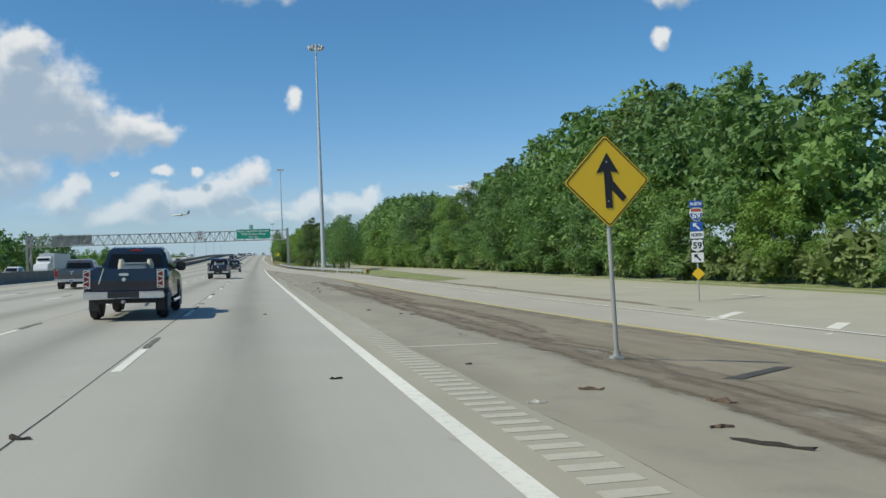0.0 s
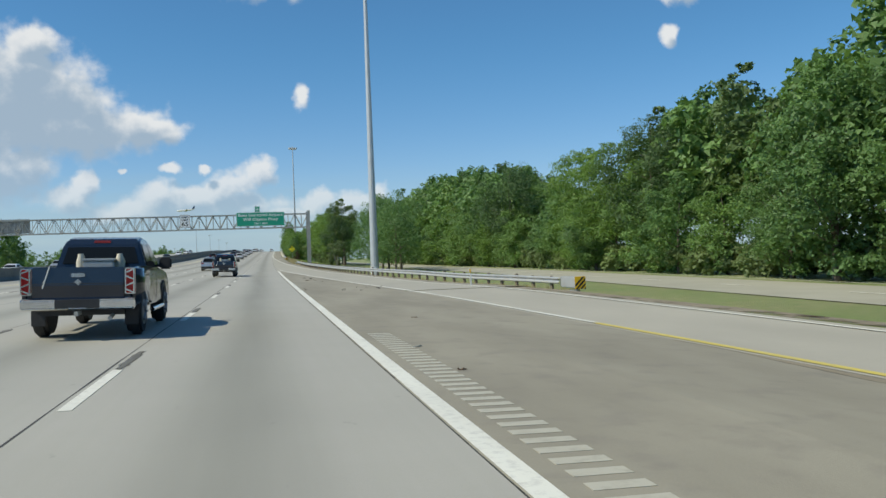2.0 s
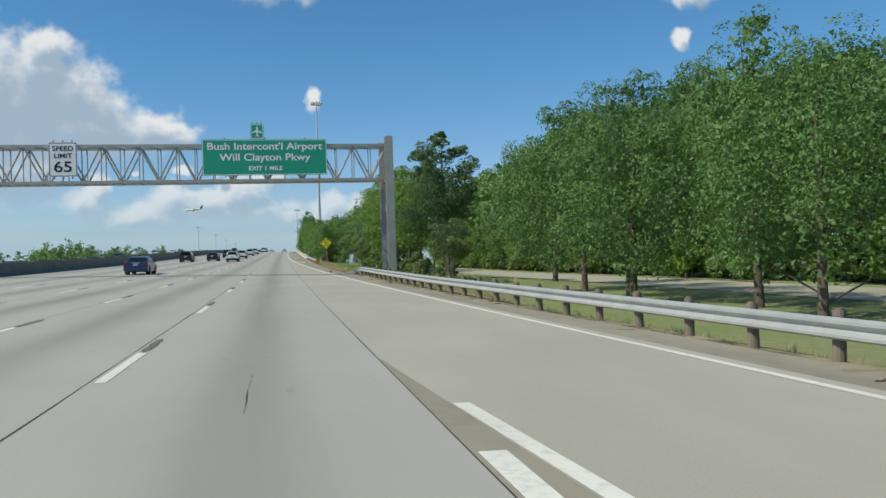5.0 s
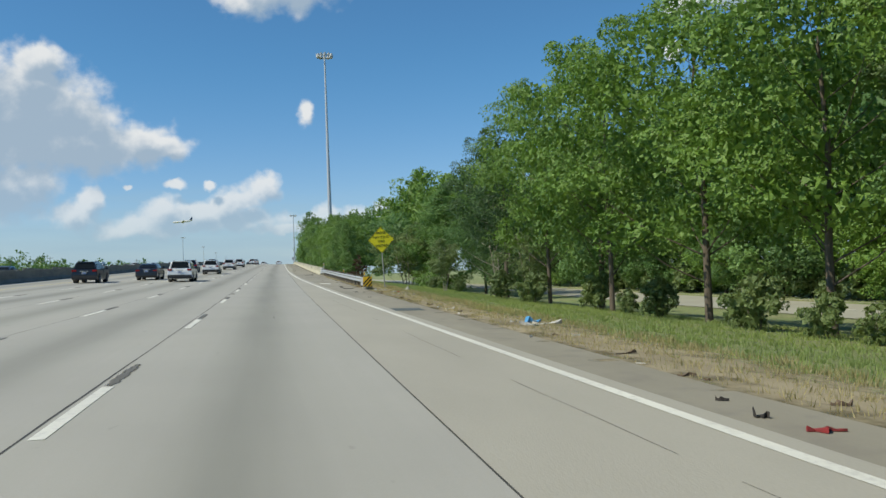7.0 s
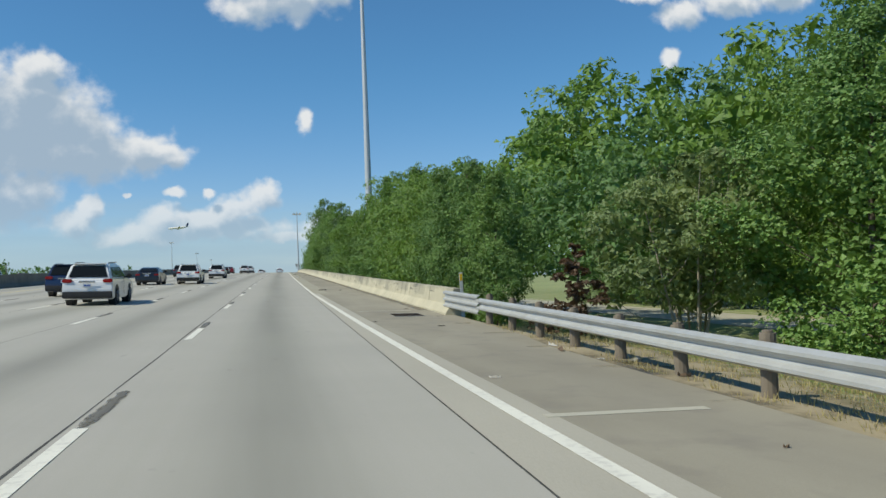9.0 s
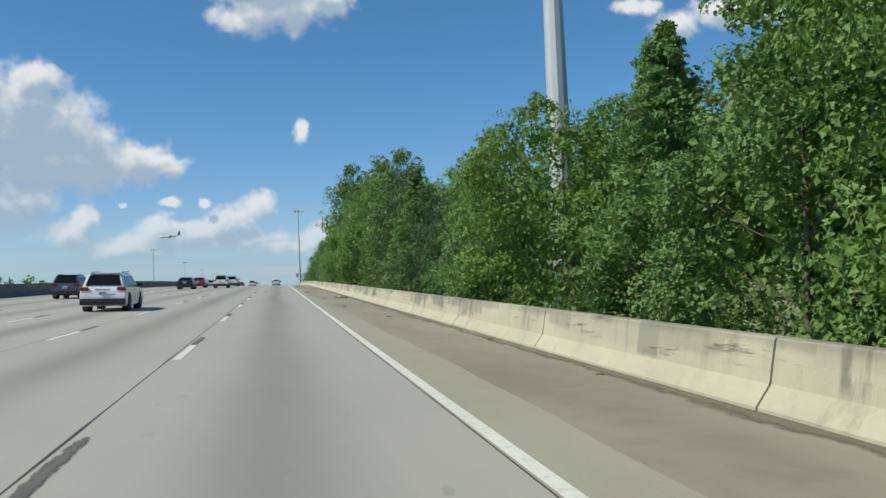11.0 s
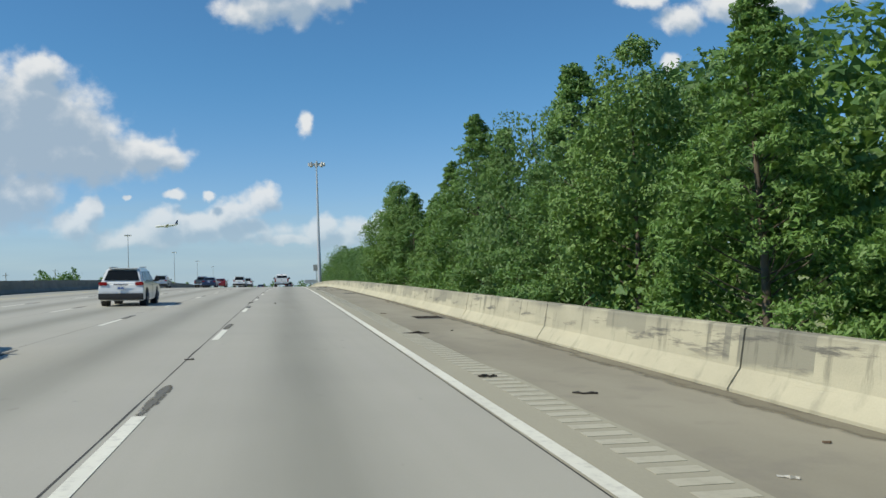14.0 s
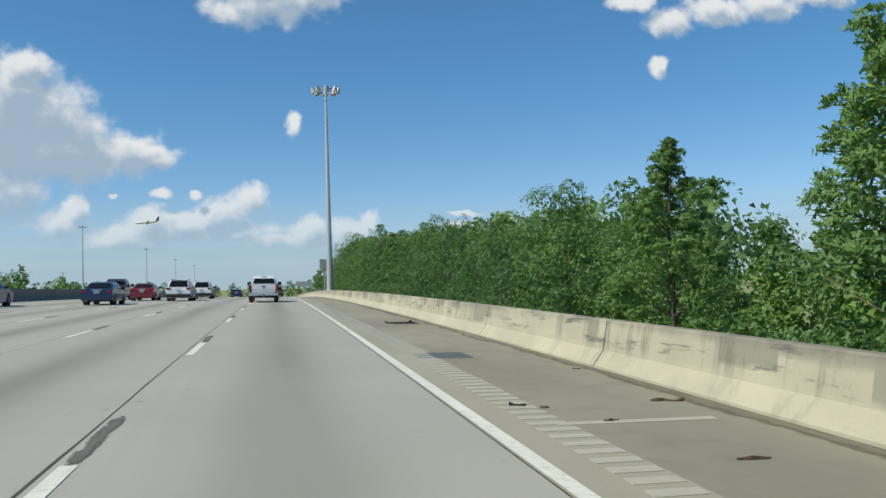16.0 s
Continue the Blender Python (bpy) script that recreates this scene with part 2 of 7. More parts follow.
def bump(nt, b, height, strength=0.3, dist=0.01):
    bp = node(nt, "ShaderNodeBump", Strength=strength, Distance=dist)
    nt.links.new(height, bp.inputs["Height"])
    nt.links.new(bp.outputs[0], b.inputs["Normal"])


def weathered(name, col, col2, rough=0.7, metal=0.0, scale=2.0, fine=40.0, amount=0.6, relief=0.2, stretch=(1, 1, 1)):
    """A surface with stains at one scale and grain at another."""
    m, nt, b = material(name, rough, metal)
    p = place(nt, stretch)
    big = noise_fac(nt, p, scale, 5.0)
    small = noise_fac(nt, p, fine, 3.0, lo=0.25, hi=0.75)
    c = mixed(nt, math_node(nt, "MULTIPLY", big, amount), col, col2)
    c = mixed(nt, math_node(nt, "MULTIPLY", small, 0.18), c, tuple(v * 0.55 for v in col))
    nt.links.new(c, b.inputs["Base Color"])
    bump(nt, b, small, relief, 0.006)
    return m


def lane_concrete():
    """Grey concrete with tyre-polished tracks and a dark oil band along the middle of the lane."""
    m, nt, b = material("lane_concrete", 0.75)
    uv = nt.nodes.new("ShaderNodeUVMap")
    sep = nt.nodes.new("ShaderNodeSeparateXYZ")
    nt.links.new(uv.outputs[0], sep.inputs[0])
    p = place(nt)
    drift = noise_fac(nt, place(nt, (0.02, 0.05, 0.05)), 1.0, 2.0, lo=0.3, hi=0.7)
    u = math_node(nt, "SUBTRACT", sep.outputs["X"], 0.5)
    u = math_node(nt, "ADD", u, math_node(nt, "MULTIPLY", math_node(nt, "SUBTRACT", drift, 0.5), 0.06))
    u2 = math_node(nt, "MULTIPLY", u, u)
    band = math_node(nt, "EXPONENT", math_node(nt, "MULTIPLY", u2, -32.0))
    along = noise_fac(nt, place(nt, (1.2, 0.06, 0.06)), 1.0, 5.0, lo=0.25, hi=0.75)
    band = math_node(nt, "MULTIPLY", band, math_node(nt, "MULTIPLY_ADD", along, 0.35, 0.52))
    streak = noise_fac(nt, place(nt, (6.0, 0.05, 0.05)), 1.0, 4.0, lo=0.3, hi=0.7)
    blot = noise_fac(nt, p, 0.35, 5.0)
    grain = noise_fac(nt, p, 60.0, 3.0, lo=0.2, hi=0.8)
    c = mixed(nt, math_node(nt, "MULTIPLY", blot, 0.5), (0.43, 0.409, 0.354), (0.362, 0.344, 0.297))
    c = mixed(nt, math_node(nt, "MULTIPLY", streak, 0.25), c, (0.34, 0.334, 0.265))
    c = mixed(nt, band, c, (0.185, 0.182, 0.145))
    c = mixed(nt, math_node(nt, "MULTIPLY", grain, 0.16), c, (0.20, 0.195, 0.18))
    drips = noise_fac(nt, place(nt, (3.2, 1.6, 2.0)), 1.0, 3.0, 0.5, lo=0.70, hi=0.76)
    c = mixed(nt, math_node(nt, "MULTIPLY", drips, 0.4), c, (0.16, 0.155, 0.13))
    slab = noise_fac(nt, place(nt, (0.25, 0.09, 0.1)), 1.0, 3.0, 0.6, lo=0.3, hi=0.7)
    c = mixed(nt, math_node(nt, "MULTIPLY", slab, 0.22), c, (0.47, 0.452, 0.36))
    geo = nt.nodes.new("ShaderNodeObjectInfo")
    c = mixed(nt, math_node(nt, "MULTIPLY", geo.outputs["Random"], 0.15), c, (0.30, 0.29, 0.27))
    nt.links.new(c, b.inputs["Base Color"])
    bump(nt, b, grain, 0.25, 0.004)
    return m


def shoulder_concrete():
    m, nt, b = material("shoulder_concrete", 0.85)
    p = place(nt)
    blot = noise_fac(nt, place(nt, (0.5, 0.14, 0.2)), 1.0, 6.0)
    spots = noise_fac(nt, p, 1.7, 5.0, lo=0.52, hi=0.7)
    grain = noise_fac(nt, p, 50.0, 3.0, lo=0.2, hi=0.8)
    c = mixed(nt, blot, (0.335, 0.307, 0.232), (0.252, 0.229, 0.172))
    c = mixed(nt, math_node(nt, "MULTIPLY", spots, 0.4), c, (0.19, 0.17, 0.145))
    c = mixed(nt, math_node(nt, "MULTIPLY", grain, 0.2), c, (0.15, 0.135, 0.115))
    nt.links.new(c, b.inputs["Base Color"])
    bump(nt, b, grain, 0.3, 0.005)
    return m


def worn_paint(name, col, under=(0.34, 0.32, 0.29), wear=0.45):
    m, nt, b = material(name, 0.6)
    p = place(nt)
    chips = noise_fac(nt, p, 9.0, 6.0, 0.65, lo=0.5, hi=0.72)
    dirt = noise_fac(nt, place(nt, (1, 0.2, 1)), 1.5, 4.0)
    c = mixed(nt, math_node(nt, "MULTIPLY", chips, wear), col, under)
    c = mixed(nt, math_node(nt, "MULTIPLY", dirt, 0.22), c, under)
    nt.links.new(c, b.inputs["Base Color"])
    bump(nt, b, chips, 0.15, 0.003)
    return m


def barrier_concrete(name, stain, col=(0.535, 0.492, 0.35), col2=(0.435, 0.40, 0.285)):
    """Cast barrier: panels of different tone, run-off streaks, tyre scuffs and a weathered top."""
    m, nt, b = material(name, 0.85)
    p = place(nt)
    sep = nt.nodes.new("ShaderNodeSeparateXYZ")
    nt.links.new(p, sep.inputs[0])
    tex = nt.nodes.new("ShaderNodeTexCoord")
    own = nt.nodes.new("ShaderNodeSeparateXYZ")
    nt.links.new(tex.outputs["Object"], own.inputs[0])
    sway = noise_fac(nt, place(nt, (0.0, 0.5, 0.0)), 1.0, 1.0, lo=0.2, hi=0.8)
    cell = math_node(nt, "FLOOR", math_node(nt, "ADD", math_node(nt, "MULTIPLY", sep.outputs["Y"], 0.8), math_node(nt, "MULTIPLY", sway, 1.6)))
    rnd = nt.nodes.new("ShaderNodeTexWhiteNoise")
    rnd.noise_dimensions = "1D"
    nt.links.new(cell, rnd.inputs["W"])
    blot = noise_fac(nt, place(nt, (0.9, 0.5, 0.8)), 1.0, 6.0, 0.62)
    runs = noise_fac(nt, place(nt, (2.0, 2.6, 0.35)), 1.0, 6.0, 0.65, lo=0.54, hi=0.64)
    scuff = noise_fac(nt, place(nt, (1.0, 0.5, 4.5)), 1.0, 7.0, 0.7, lo=0.56, hi=0.64)
    where = noise_fac(nt, place(nt, (0.1, 0.13, 0.1)), 1.0, 3.0, lo=0.36, hi=0.52)
    grain = noise_fac(nt, p, 45.0, 3.0, lo=0.2, hi=0.8)
    high = nt.nodes.new("ShaderNodeMapRange")
    high.interpolation_type = "SMOOTHSTEP"
    high.inputs["From Min"].default_value, high.inputs["From Max"].default_value = 0.3, 0.5
    nt.links.new(own.outputs["Z"], high.inputs["Value"])
    top = nt.nodes.new("ShaderNodeMapRange")
    top.interpolation_type = "SMOOTHSTEP"
    top.inputs["From Min"].default_value, top.inputs["From Max"].default_value = 0.66, 0.8
    nt.links.new(own.outputs["Z"], top.inputs["Value"])
    c = mixed(nt, blot, col, col2)
    # weathered panes with sharp upright edges, each reaching down by its own length
    each = nt.nodes.new("ShaderNodeSeparateXYZ")
    nt.links.new(rnd.outputs["Color"], each.inputs[0])
    foot = math_node(nt, "MULTIPLY_ADD", each.outputs["X"], 0.36, 0.30)
    wave = math_node(nt, "MULTIPLY_ADD", blot, 0.10, -0.05)
    over = math_node(nt, "SUBTRACT", math_node(nt, "ADD", own.outputs["Z"], wave), foot)
    pane_mask = math_node(nt, "MINIMUM", math_node(nt, "MAXIMUM", math_node(nt, "MULTIPLY", over, 14.0), 0.0), 1.0)
    tone = math_node(nt, "MULTIPLY", math_node(nt, "MULTIPLY", math_node(nt, "POWER", each.outputs["Y"], 1.3), pane_mask), 0.85)
    c = mixed(nt, tone, c, (0.225, 0.215, 0.165))
    drip = math_node(nt, "MULTIPLY_ADD", high.outputs[0], 0.62, 0.38)
    runs = math_node(nt, "MULTIPLY", runs, drip)
    c = mixed(nt, math_node(nt, "MULTIPLY", math_node(nt, "MULTIPLY", top.outputs[0], blot), 0.8), c, (0.2, 0.19, 0.15))
    c = mixed(nt, math_node(nt, "MULTIPLY", math_node(nt, "MULTIPLY", runs, where), stain * 0.95), c, (0.12, 0.115, 0.085))
    c = mixed(nt, math_node(nt, "MULTIPLY", math_node(nt, "MULTIPLY", scuff, high.outputs[0]), stain * 1.2), c, (0.11, 0.105, 0.09))
    c = mixed(nt, math_node(nt, "MULTIPLY", grain, 0.15), c, (0.2, 0.19, 0.16))
    nt.links.new(c, b.inputs["Base Color"])
    bump(nt, b, math_node(nt, "ADD", grain, math_node(nt, "MULTIPLY", scuff, 1.5)), 0.35, 0.006)
    return m


def ground_cover():
    """Mown grass going to dry straw and bare soil."""
    m, nt, b = material("ground_cover", 0.95)
    p = place(nt)
    big = noise_fac(nt, p, 0.22, 5.0)
    mid = noise_fac(nt, p, 1.8, 5.0)
    fine = noise_fac(nt, p, 22.0, 4.0, lo=0.25, hi=0.75)
    c = mixed(nt, big, (0.255, 0.33, 0.11), (0.40, 0.37, 0.19))
    c = mixed(nt, math_node(nt, "MULTIPLY", mid, 0.6), c, (0.21, 0.29, 0.09))
    c = mixed(nt, math_node(nt, "MULTIPLY", fine, 0.35), c, (0.08, 0.085, 0.035))
    field = noise_fac(nt, p, 0.012, 5.0)
    c = mixed(nt, math_node(nt, "MULTIPLY", field, 0.45), c, (0.15, 0.17, 0.06))
    nt.links.new(c, b.inputs["Base Color"])
    bump(nt, b, fine, 0.8, 0.05)
    return m


def soft_dust(name, col, col2, cover=1.0, reach=1.0):
    """Loose dust, grit or straw that thins out towards its edges in ragged patches."""
    m, nt, b = material(name, 0.95)
    p = place(nt)
    uv = nt.nodes.new("ShaderNodeUVMap")
    sep = nt.nodes.new("ShaderNodeSeparateXYZ")
    nt.links.new(uv.outputs[0], sep.inputs[0])
    big = noise_fac(nt, place(nt, (1.0, 0.35, 1.0)), 1.3, 6.0)
    fine = noise_fac(nt, p, 30.0, 4.0, 0.7, lo=0.25, hi=0.75)
    c = mixed(nt, big, col, col2)
    c = mixed(nt, math_node(nt, "MULTIPLY", fine, 0.3), c, tuple(v * 0.5 for v in col2))
    nt.links.new(c, b.inputs["Base Color"])
    bump(nt, b, fine, 0.4, 0.012)
    side = math_node(nt, "ABSOLUTE", math_node(nt, "MULTIPLY_ADD", sep.outputs["X"], 2.0, -1.0))
    mid = math_node(nt, "MULTIPLY_ADD", side, -1.5 * reach, 1.5 * cover)
    torn = noise_fac(nt, place(nt, (1.3, 0.9, 1.3)), 1.0, 8.0, 0.66, lo=0.3, hi=0.7)
    mask = math_node(nt, "ADD", mid, math_node(nt, "MULTIPLY_ADD", torn, 1.5, -0.95))
    mask = math_node(nt, "MINIMUM", math_node(nt, "MAXIMUM", mask, 0.0), 1.0)
    nt.links.new(mask, b.inputs["Alpha"])
    return m


def rubbed_mark(name, col, col2, half_width, half_length):
    """Dark paint worn thin, with a ragged outline."""
    m, nt, b = material(name, 0.8)
    tex, sep = nt.nodes.new("ShaderNodeTexCoord"), nt.nodes.new("ShaderNodeSeparateXYZ")
    nt.links.new(tex.outputs["Object"], sep.inputs[0])
    across = math_node(nt, "MULTIPLY", math_node(nt, "ABSOLUTE", sep.outputs["X"]), 1.2 / half_width)
    along = math_node(nt, "POWER", math_node(nt, "MULTIPLY", math_node(nt, "ABSOLUTE", sep.outputs["Y"]), 1 / half_length), 6.0)
    torn = noise_fac(nt, place(nt, (7.0, 2.2, 1.0)), 1.0, 6.0, 0.7, lo=0.3, hi=0.7)
    nt.links.new(mixed(nt, torn, col2, col), b.inputs["Base Color"])
    mask = math_node(nt, "SUBTRACT", math_node(nt, "MULTIPLY_ADD", torn, 1.5, 0.55), math_node(nt, "ADD", across, along))
    mask = math_node(nt, "MINIMUM", math_node(nt, "MAXIMUM", mask, 0.0), 0.9)
    nt.links.new(mask, b.inputs["Alpha"])
    return m


def foliage(name, light, dark, thin=0.35):
    """Leaves: matt, slightly see-through, each leaf and each tree a little different, in patches of darker growth."""
    m = bpy.data.materials.new(name)
    m.use_nodes = True
    nt = m.node_tree
    nt.nodes.clear()
    geo, info = nt.nodes.new("ShaderNodeNewGeometry"), nt.nodes.new("ShaderNodeObjectInfo")
    c = mixed(nt, geo.outputs["Random Per Island"], dark, light)
    fleck = noise_fac(nt, geo.outputs["Position"], 5.0, 5.0, 0.7)
    c = mixed(nt, math_node(nt, "MULTIPLY", fleck, 0.35), c, tuple(v * 0.62 for v in dark))
    c = mixed(nt, math_node(nt, "MULTIPLY", info.outputs["Random"], 0.22), c, (light[1] * 0.55, light[1] * 0.8, light[2] * 0.9))
    grove = noise_fac(nt, geo.outputs["Position"], 0.11, 2.0, 0.5, 0.38, 0.62)
    c = mixed(nt, math_node(nt, "MULTIPLY", grove, 0.32), c, (light[0] * 1.15, light[1] * 1.1, light[2] * 0.7))
    b = node(nt, "ShaderNodeBsdfPrincipled", Roughness=0.5)
    b.inputs["Specular IOR Level"].default_value = 0.5
    bump(nt, b, noise_fac(nt, geo.outputs["Position"], 12.0, 3.0, 0.6, 0.2, 0.8), 0.5, 0.05)
    tr = nt.nodes.new("ShaderNodeBsdfTranslucent")
    nt.links.new(c, b.inputs["Base Color"])
    warm = mixed(nt, 0.35, c, (light[0] * 1.2, light[1] * 1.2, light[2] * 0.5))
    nt.links.new(warm, tr.inputs["Color"])
    mx = node(nt, "ShaderNodeMixShader", Fac=thin)
    nt.links.new(b.outputs[0], mx.inputs[1])
    nt.links.new(tr.outputs[0], mx.inputs[2])
    out = nt.nodes.new("ShaderNodeOutputMaterial")
    nt.links.new(mx.outputs[0], out.inputs["Surface"])
    return m


def car_paint(name, col, metal=0.0, rough=0.28):
    m, nt, b = material(name, rough, metal)
    p = place(nt)
    film = noise_fac(nt, p, 5.0, 4.0)
    c = mixed(nt, math_node(nt, "MULTIPLY", film, 0.15), col, tuple(v * 0.8 + 0.02 for v in col))
    nt.links.new(c, b.inputs["Base Color"])
    b.inputs["Coat Weight"].default_value = 0.6
    b.inputs["Coat Roughness"].default_value = 0.08
    return m


LANE = lane_concrete()
SHOULDER = shoulder_concrete()
RAMP = weathered("ramp_concrete", (0.43, 0.403, 0.328), (0.345, 0.322, 0.262), 0.8, scale=0.4, fine=50, stretch=(1, 0.4, 1))
SWEPT = weathered("swept_concrete", (0.375, 0.35, 0.268), (0.30, 0.278, 0.212), 0.85, scale=0.5, fine=50, stretch=(1, 0.4, 1))
FRONTAGE = weathered("frontage_concrete", (0.41, 0.39, 0.30), (0.33, 0.312, 0.24), 0.85, scale=0.3, fine=45)
SEAL = weathered("joint_sealant", (0.05, 0.048, 0.044), (0.11, 0.105, 0.09), 0.8, scale=3)
WHITE_PAINT = worn_paint("white_line_paint", (0.78, 0.765, 0.66))
YELLOW_PAINT = worn_paint("yellow_line_paint", (0.66, 0.53, 0.09), wear=0.45)
BLACK_PAINT = rubbed_mark("black_contrast_paint", (0.115, 0.112, 0.10), (0.19, 0.182, 0.155), 0.08, 1.15)
RUMBLE = worn_paint("rumble_bar_concrete", (0.472, 0.445, 0.352), (0.36, 0.335, 0.258), 0.85)
WALL = barrier_concrete("barrier_concrete", 0.75)
# base colour lowered so that the median's traffic face reads as shaded
SHADE_CONCRETE = barrier_concrete("median_concrete", 0.5, (0.21, 0.20, 0.175), (0.15, 0.145, 0.125))
GROUND = ground_cover()
DIRT = soft_dust("roadside_dirt", (0.305, 0.264, 0.187), (0.235, 0.198, 0.138), 1.3)
STRAW = soft_dust("dry_straw", (0.40, 0.335, 0.215), (0.27, 0.225, 0.135), 1.15)
TOE_DIRT = soft_dust("barrier_grit", (0.24, 0.215, 0.155), (0.17, 0.15, 0.105))
DARK_DIRT = soft_dust("dark_roadside_dirt", (0.262, 0.216, 0.152), (0.175, 0.14, 0.096))
ASPHALT_PATCH = weathered("asphalt_patch", (0.085, 0.108, 0.108), (0.13, 0.145, 0.14), 0.85, scale=2)
# near-black tone for the sign's shadow painted on the gore
SIGN_SHADE = weathered("dark_asphalt", (0.06, 0.056, 0.048), (0.09, 0.085, 0.072), 0.9, scale=3)
GALV = weathered("galvanised_steel", (0.50, 0.51, 0.495), (0.39, 0.395, 0.375), 0.5, 0.3, scale=2.5, fine=30, relief=0.05)
GALV_DARK = weathered("weathered_steel", (0.40, 0.405, 0.38), (0.30, 0.30, 0.275), 0.6, 0.3, scale=1.5, fine=30, relief=0.05)
POLE_STEEL = weathered("pole_steel", (0.56, 0.58, 0.60), (0.47, 0.49, 0.51), 0.5, 0.35, scale=0.8, fine=20, relief=0.03)
POST_WOOD = weathered("post_timber", (0.22, 0.185, 0.14), (0.14, 0.115, 0.085), 0.9, scale=3, fine=30, stretch=(3, 3, 0.5), relief=0.4)
BARK = weathered("tree_bark", (0.15, 0.12, 0.09), (0.09, 0.072, 0.055), 0.95, scale=2, fine=14, stretch=(2, 2, 0.4), relief=0.8)
BARK_PALE = weathered("pale_bark", (0.36, 0.32, 0.26), (0.22, 0.19, 0.15), 0.9, scale=2, fine=14, stretch=(2, 2, 0.5), relief=0.5)
SIGN_YELLOW = weathered("sign_yellow", (0.90, 0.56, 0.02), (0.84, 0.50, 0.02), 0.45, scale=1.0, fine=60, relief=0.02)
SIGN_LEMON = weathered("sign_lemon", (0.92, 0.80, 0.02), (0.88, 0.75, 0.02), 0.45, scale=1.0, fine=60, relief=0.02)
SIGN_GREEN = weathered("sign_green", (0.01, 0.34, 0.21), (0.01, 0.29, 0.18), 0.45, scale=0.6, fine=60, relief=0.02)
SIGN_WHITE = weathered("sign_white", (0.85, 0.85, 0.83), (0.78, 0.78, 0.75), 0.45, scale=1.0, fine=60, relief=0.02)
SIGN_BLUE = weathered("sign_blue", (0.02, 0.10, 0.42), (0.02, 0.08, 0.34), 0.45, scale=1.0, fine=60, relief=0.02)
SIGN_RED = weathered("sign_red", (0.45, 0.10, 0.06), (0.40, 0.09, 0.06), 0.45, scale=1.0, fine=60, relief=0.02)
INK = weathered("sign_black", (0.012, 0.012, 0.012), (0.02, 0.02, 0.02), 0.5, scale=2, relief=0.02)
PLASTIC_WHITE = weathered("white_plastic", (0.72, 0.72, 0.68), (0.58, 0.57, 0.52), 0.5, scale=3, relief=0.05)
RUBBER = weathered("tyre_rubber", (0.018, 0.018, 0.019), (0.04, 0.04, 0.04), 0.8, scale=6)
TRIM_BLACK = weathered("black_plastic_trim", (0.02, 0.02, 0.021), (0.035, 0.035, 0.036), 0.6, scale=4)
RIM = weathered("alloy_rim", (0.30, 0.30, 0.31), (0.2, 0.2, 0.21), 0.5, 0.6, scale=5)
CHROME = weathered("chrome", (0.75, 0.76, 0.77), (0.6, 0.61, 0.62), 0.14, 1.0, scale=3, relief=0.01)
GLASS = material("tinted_car_glass", 0.05)[0]
GLASS.node_tree.nodes["Principled BSDF"].inputs["Specular IOR Level"].default_value = 0.18
GLASS.node_tree.nodes["Principled BSDF"].inputs["Base Color"].default_value = (0.012, 0.014, 0.015, 1)
LAMP_RED = material("tail_lamp_red", 0.15)[0]
LAMP_RED.node_tree.nodes["Principled BSDF"].inputs["Base Color"].default_value = (0.32, 0.012, 0.012, 1)
LAMP_CLEAR = material("clear_lamp", 0.12)[0]
LAMP_CLEAR.node_tree.nodes["Principled BSDF"].inputs["Base Color"].default_value = (0.7, 0.7, 0.7, 1)
PLATE_MAT = material("plate_white", 0.4)[0]
PLATE_MAT.node_tree.nodes["Principled BSDF"].inputs["Base Color"].default_value = (0.6, 0.62, 0.64, 1)
LEAF_OAK = foliage("oak_leaves", (0.152, 0.285, 0.085), (0.078, 0.16, 0.05), 0.34)
LEAF_DARK = foliage("dark_leaves", (0.098, 0.185, 0.06), (0.045, 0.092, 0.03), 0.26)
LEAF_BRIGHT = foliage("bright_leaves", (0.21, 0.35, 0.066), (0.10, 0.20, 0.04), 0.32)
LEAF_SYC = foliage("sycamore_leaves", (0.215, 0.36, 0.10), (0.088, 0.185, 0.05), 0.28)
LEAF_CYP = foliage("cypress_needles", (0.195, 0.34, 0.095), (0.10, 0.205, 0.06), 0.3)
LEAF_PINE = foliage("pine_needles", (0.175, 0.265, 0.09), (0.09, 0.15, 0.055), 0.4)
LEAF_SHRUB = foliage("shrub_leaves", (0.25, 0.33, 0.135), (0.13, 0.185, 0.07), 0.38)
LEAF_DEAD = foliage("dead_leaves", (0.16, 0.085, 0.045), (0.085, 0.045, 0.028), 0.3)
GRASS_BLADE = foliage("grass_blades", (0.36, 0.44, 0.15), (0.25, 0.33, 0.10), 0.4)
DRY_BLADE = foliage("dry_grass_blades", (0.56, 0.47, 0.26), (0.40, 0.32, 0.16), 0.4)


# ---- mesh helpers ----
def thing(name, m, label, category, group="", kind=""):
    """An Empty at the base of a thing, which parents its parts."""
    ob = new(name)
    ob.empty_display_size = 0.2
    ob.matrix_world = m
    return tagged(ob, label, category, group, kind)


def np_mesh(name, verts, faces, mat, smooth=False):
    """verts (n, 3) and faces (k, 3 or 4) as arrays."""
    me = bpy.data.meshes.new(name)
    verts, faces = np.asarray(verts, np.float32), np.asarray(faces, np.int32)
    k, s = faces.shape
    me.vertices.add(len(verts))
    me.vertices.foreach_set("co", verts.ravel())
    me.loops.add(k * s)
    me.loops.foreach_set("vertex_index", faces.ravel())
    me.polygons.add(k)
    me.polygons.foreach_set("loop_start", np.arange(0, k * s, s, dtype=np.int32))
    me.polygons.foreach_set("use_smooth", np.full(k, smooth))
    me.update(calc_edges=True)
    me.materials.append(mat)
    return me


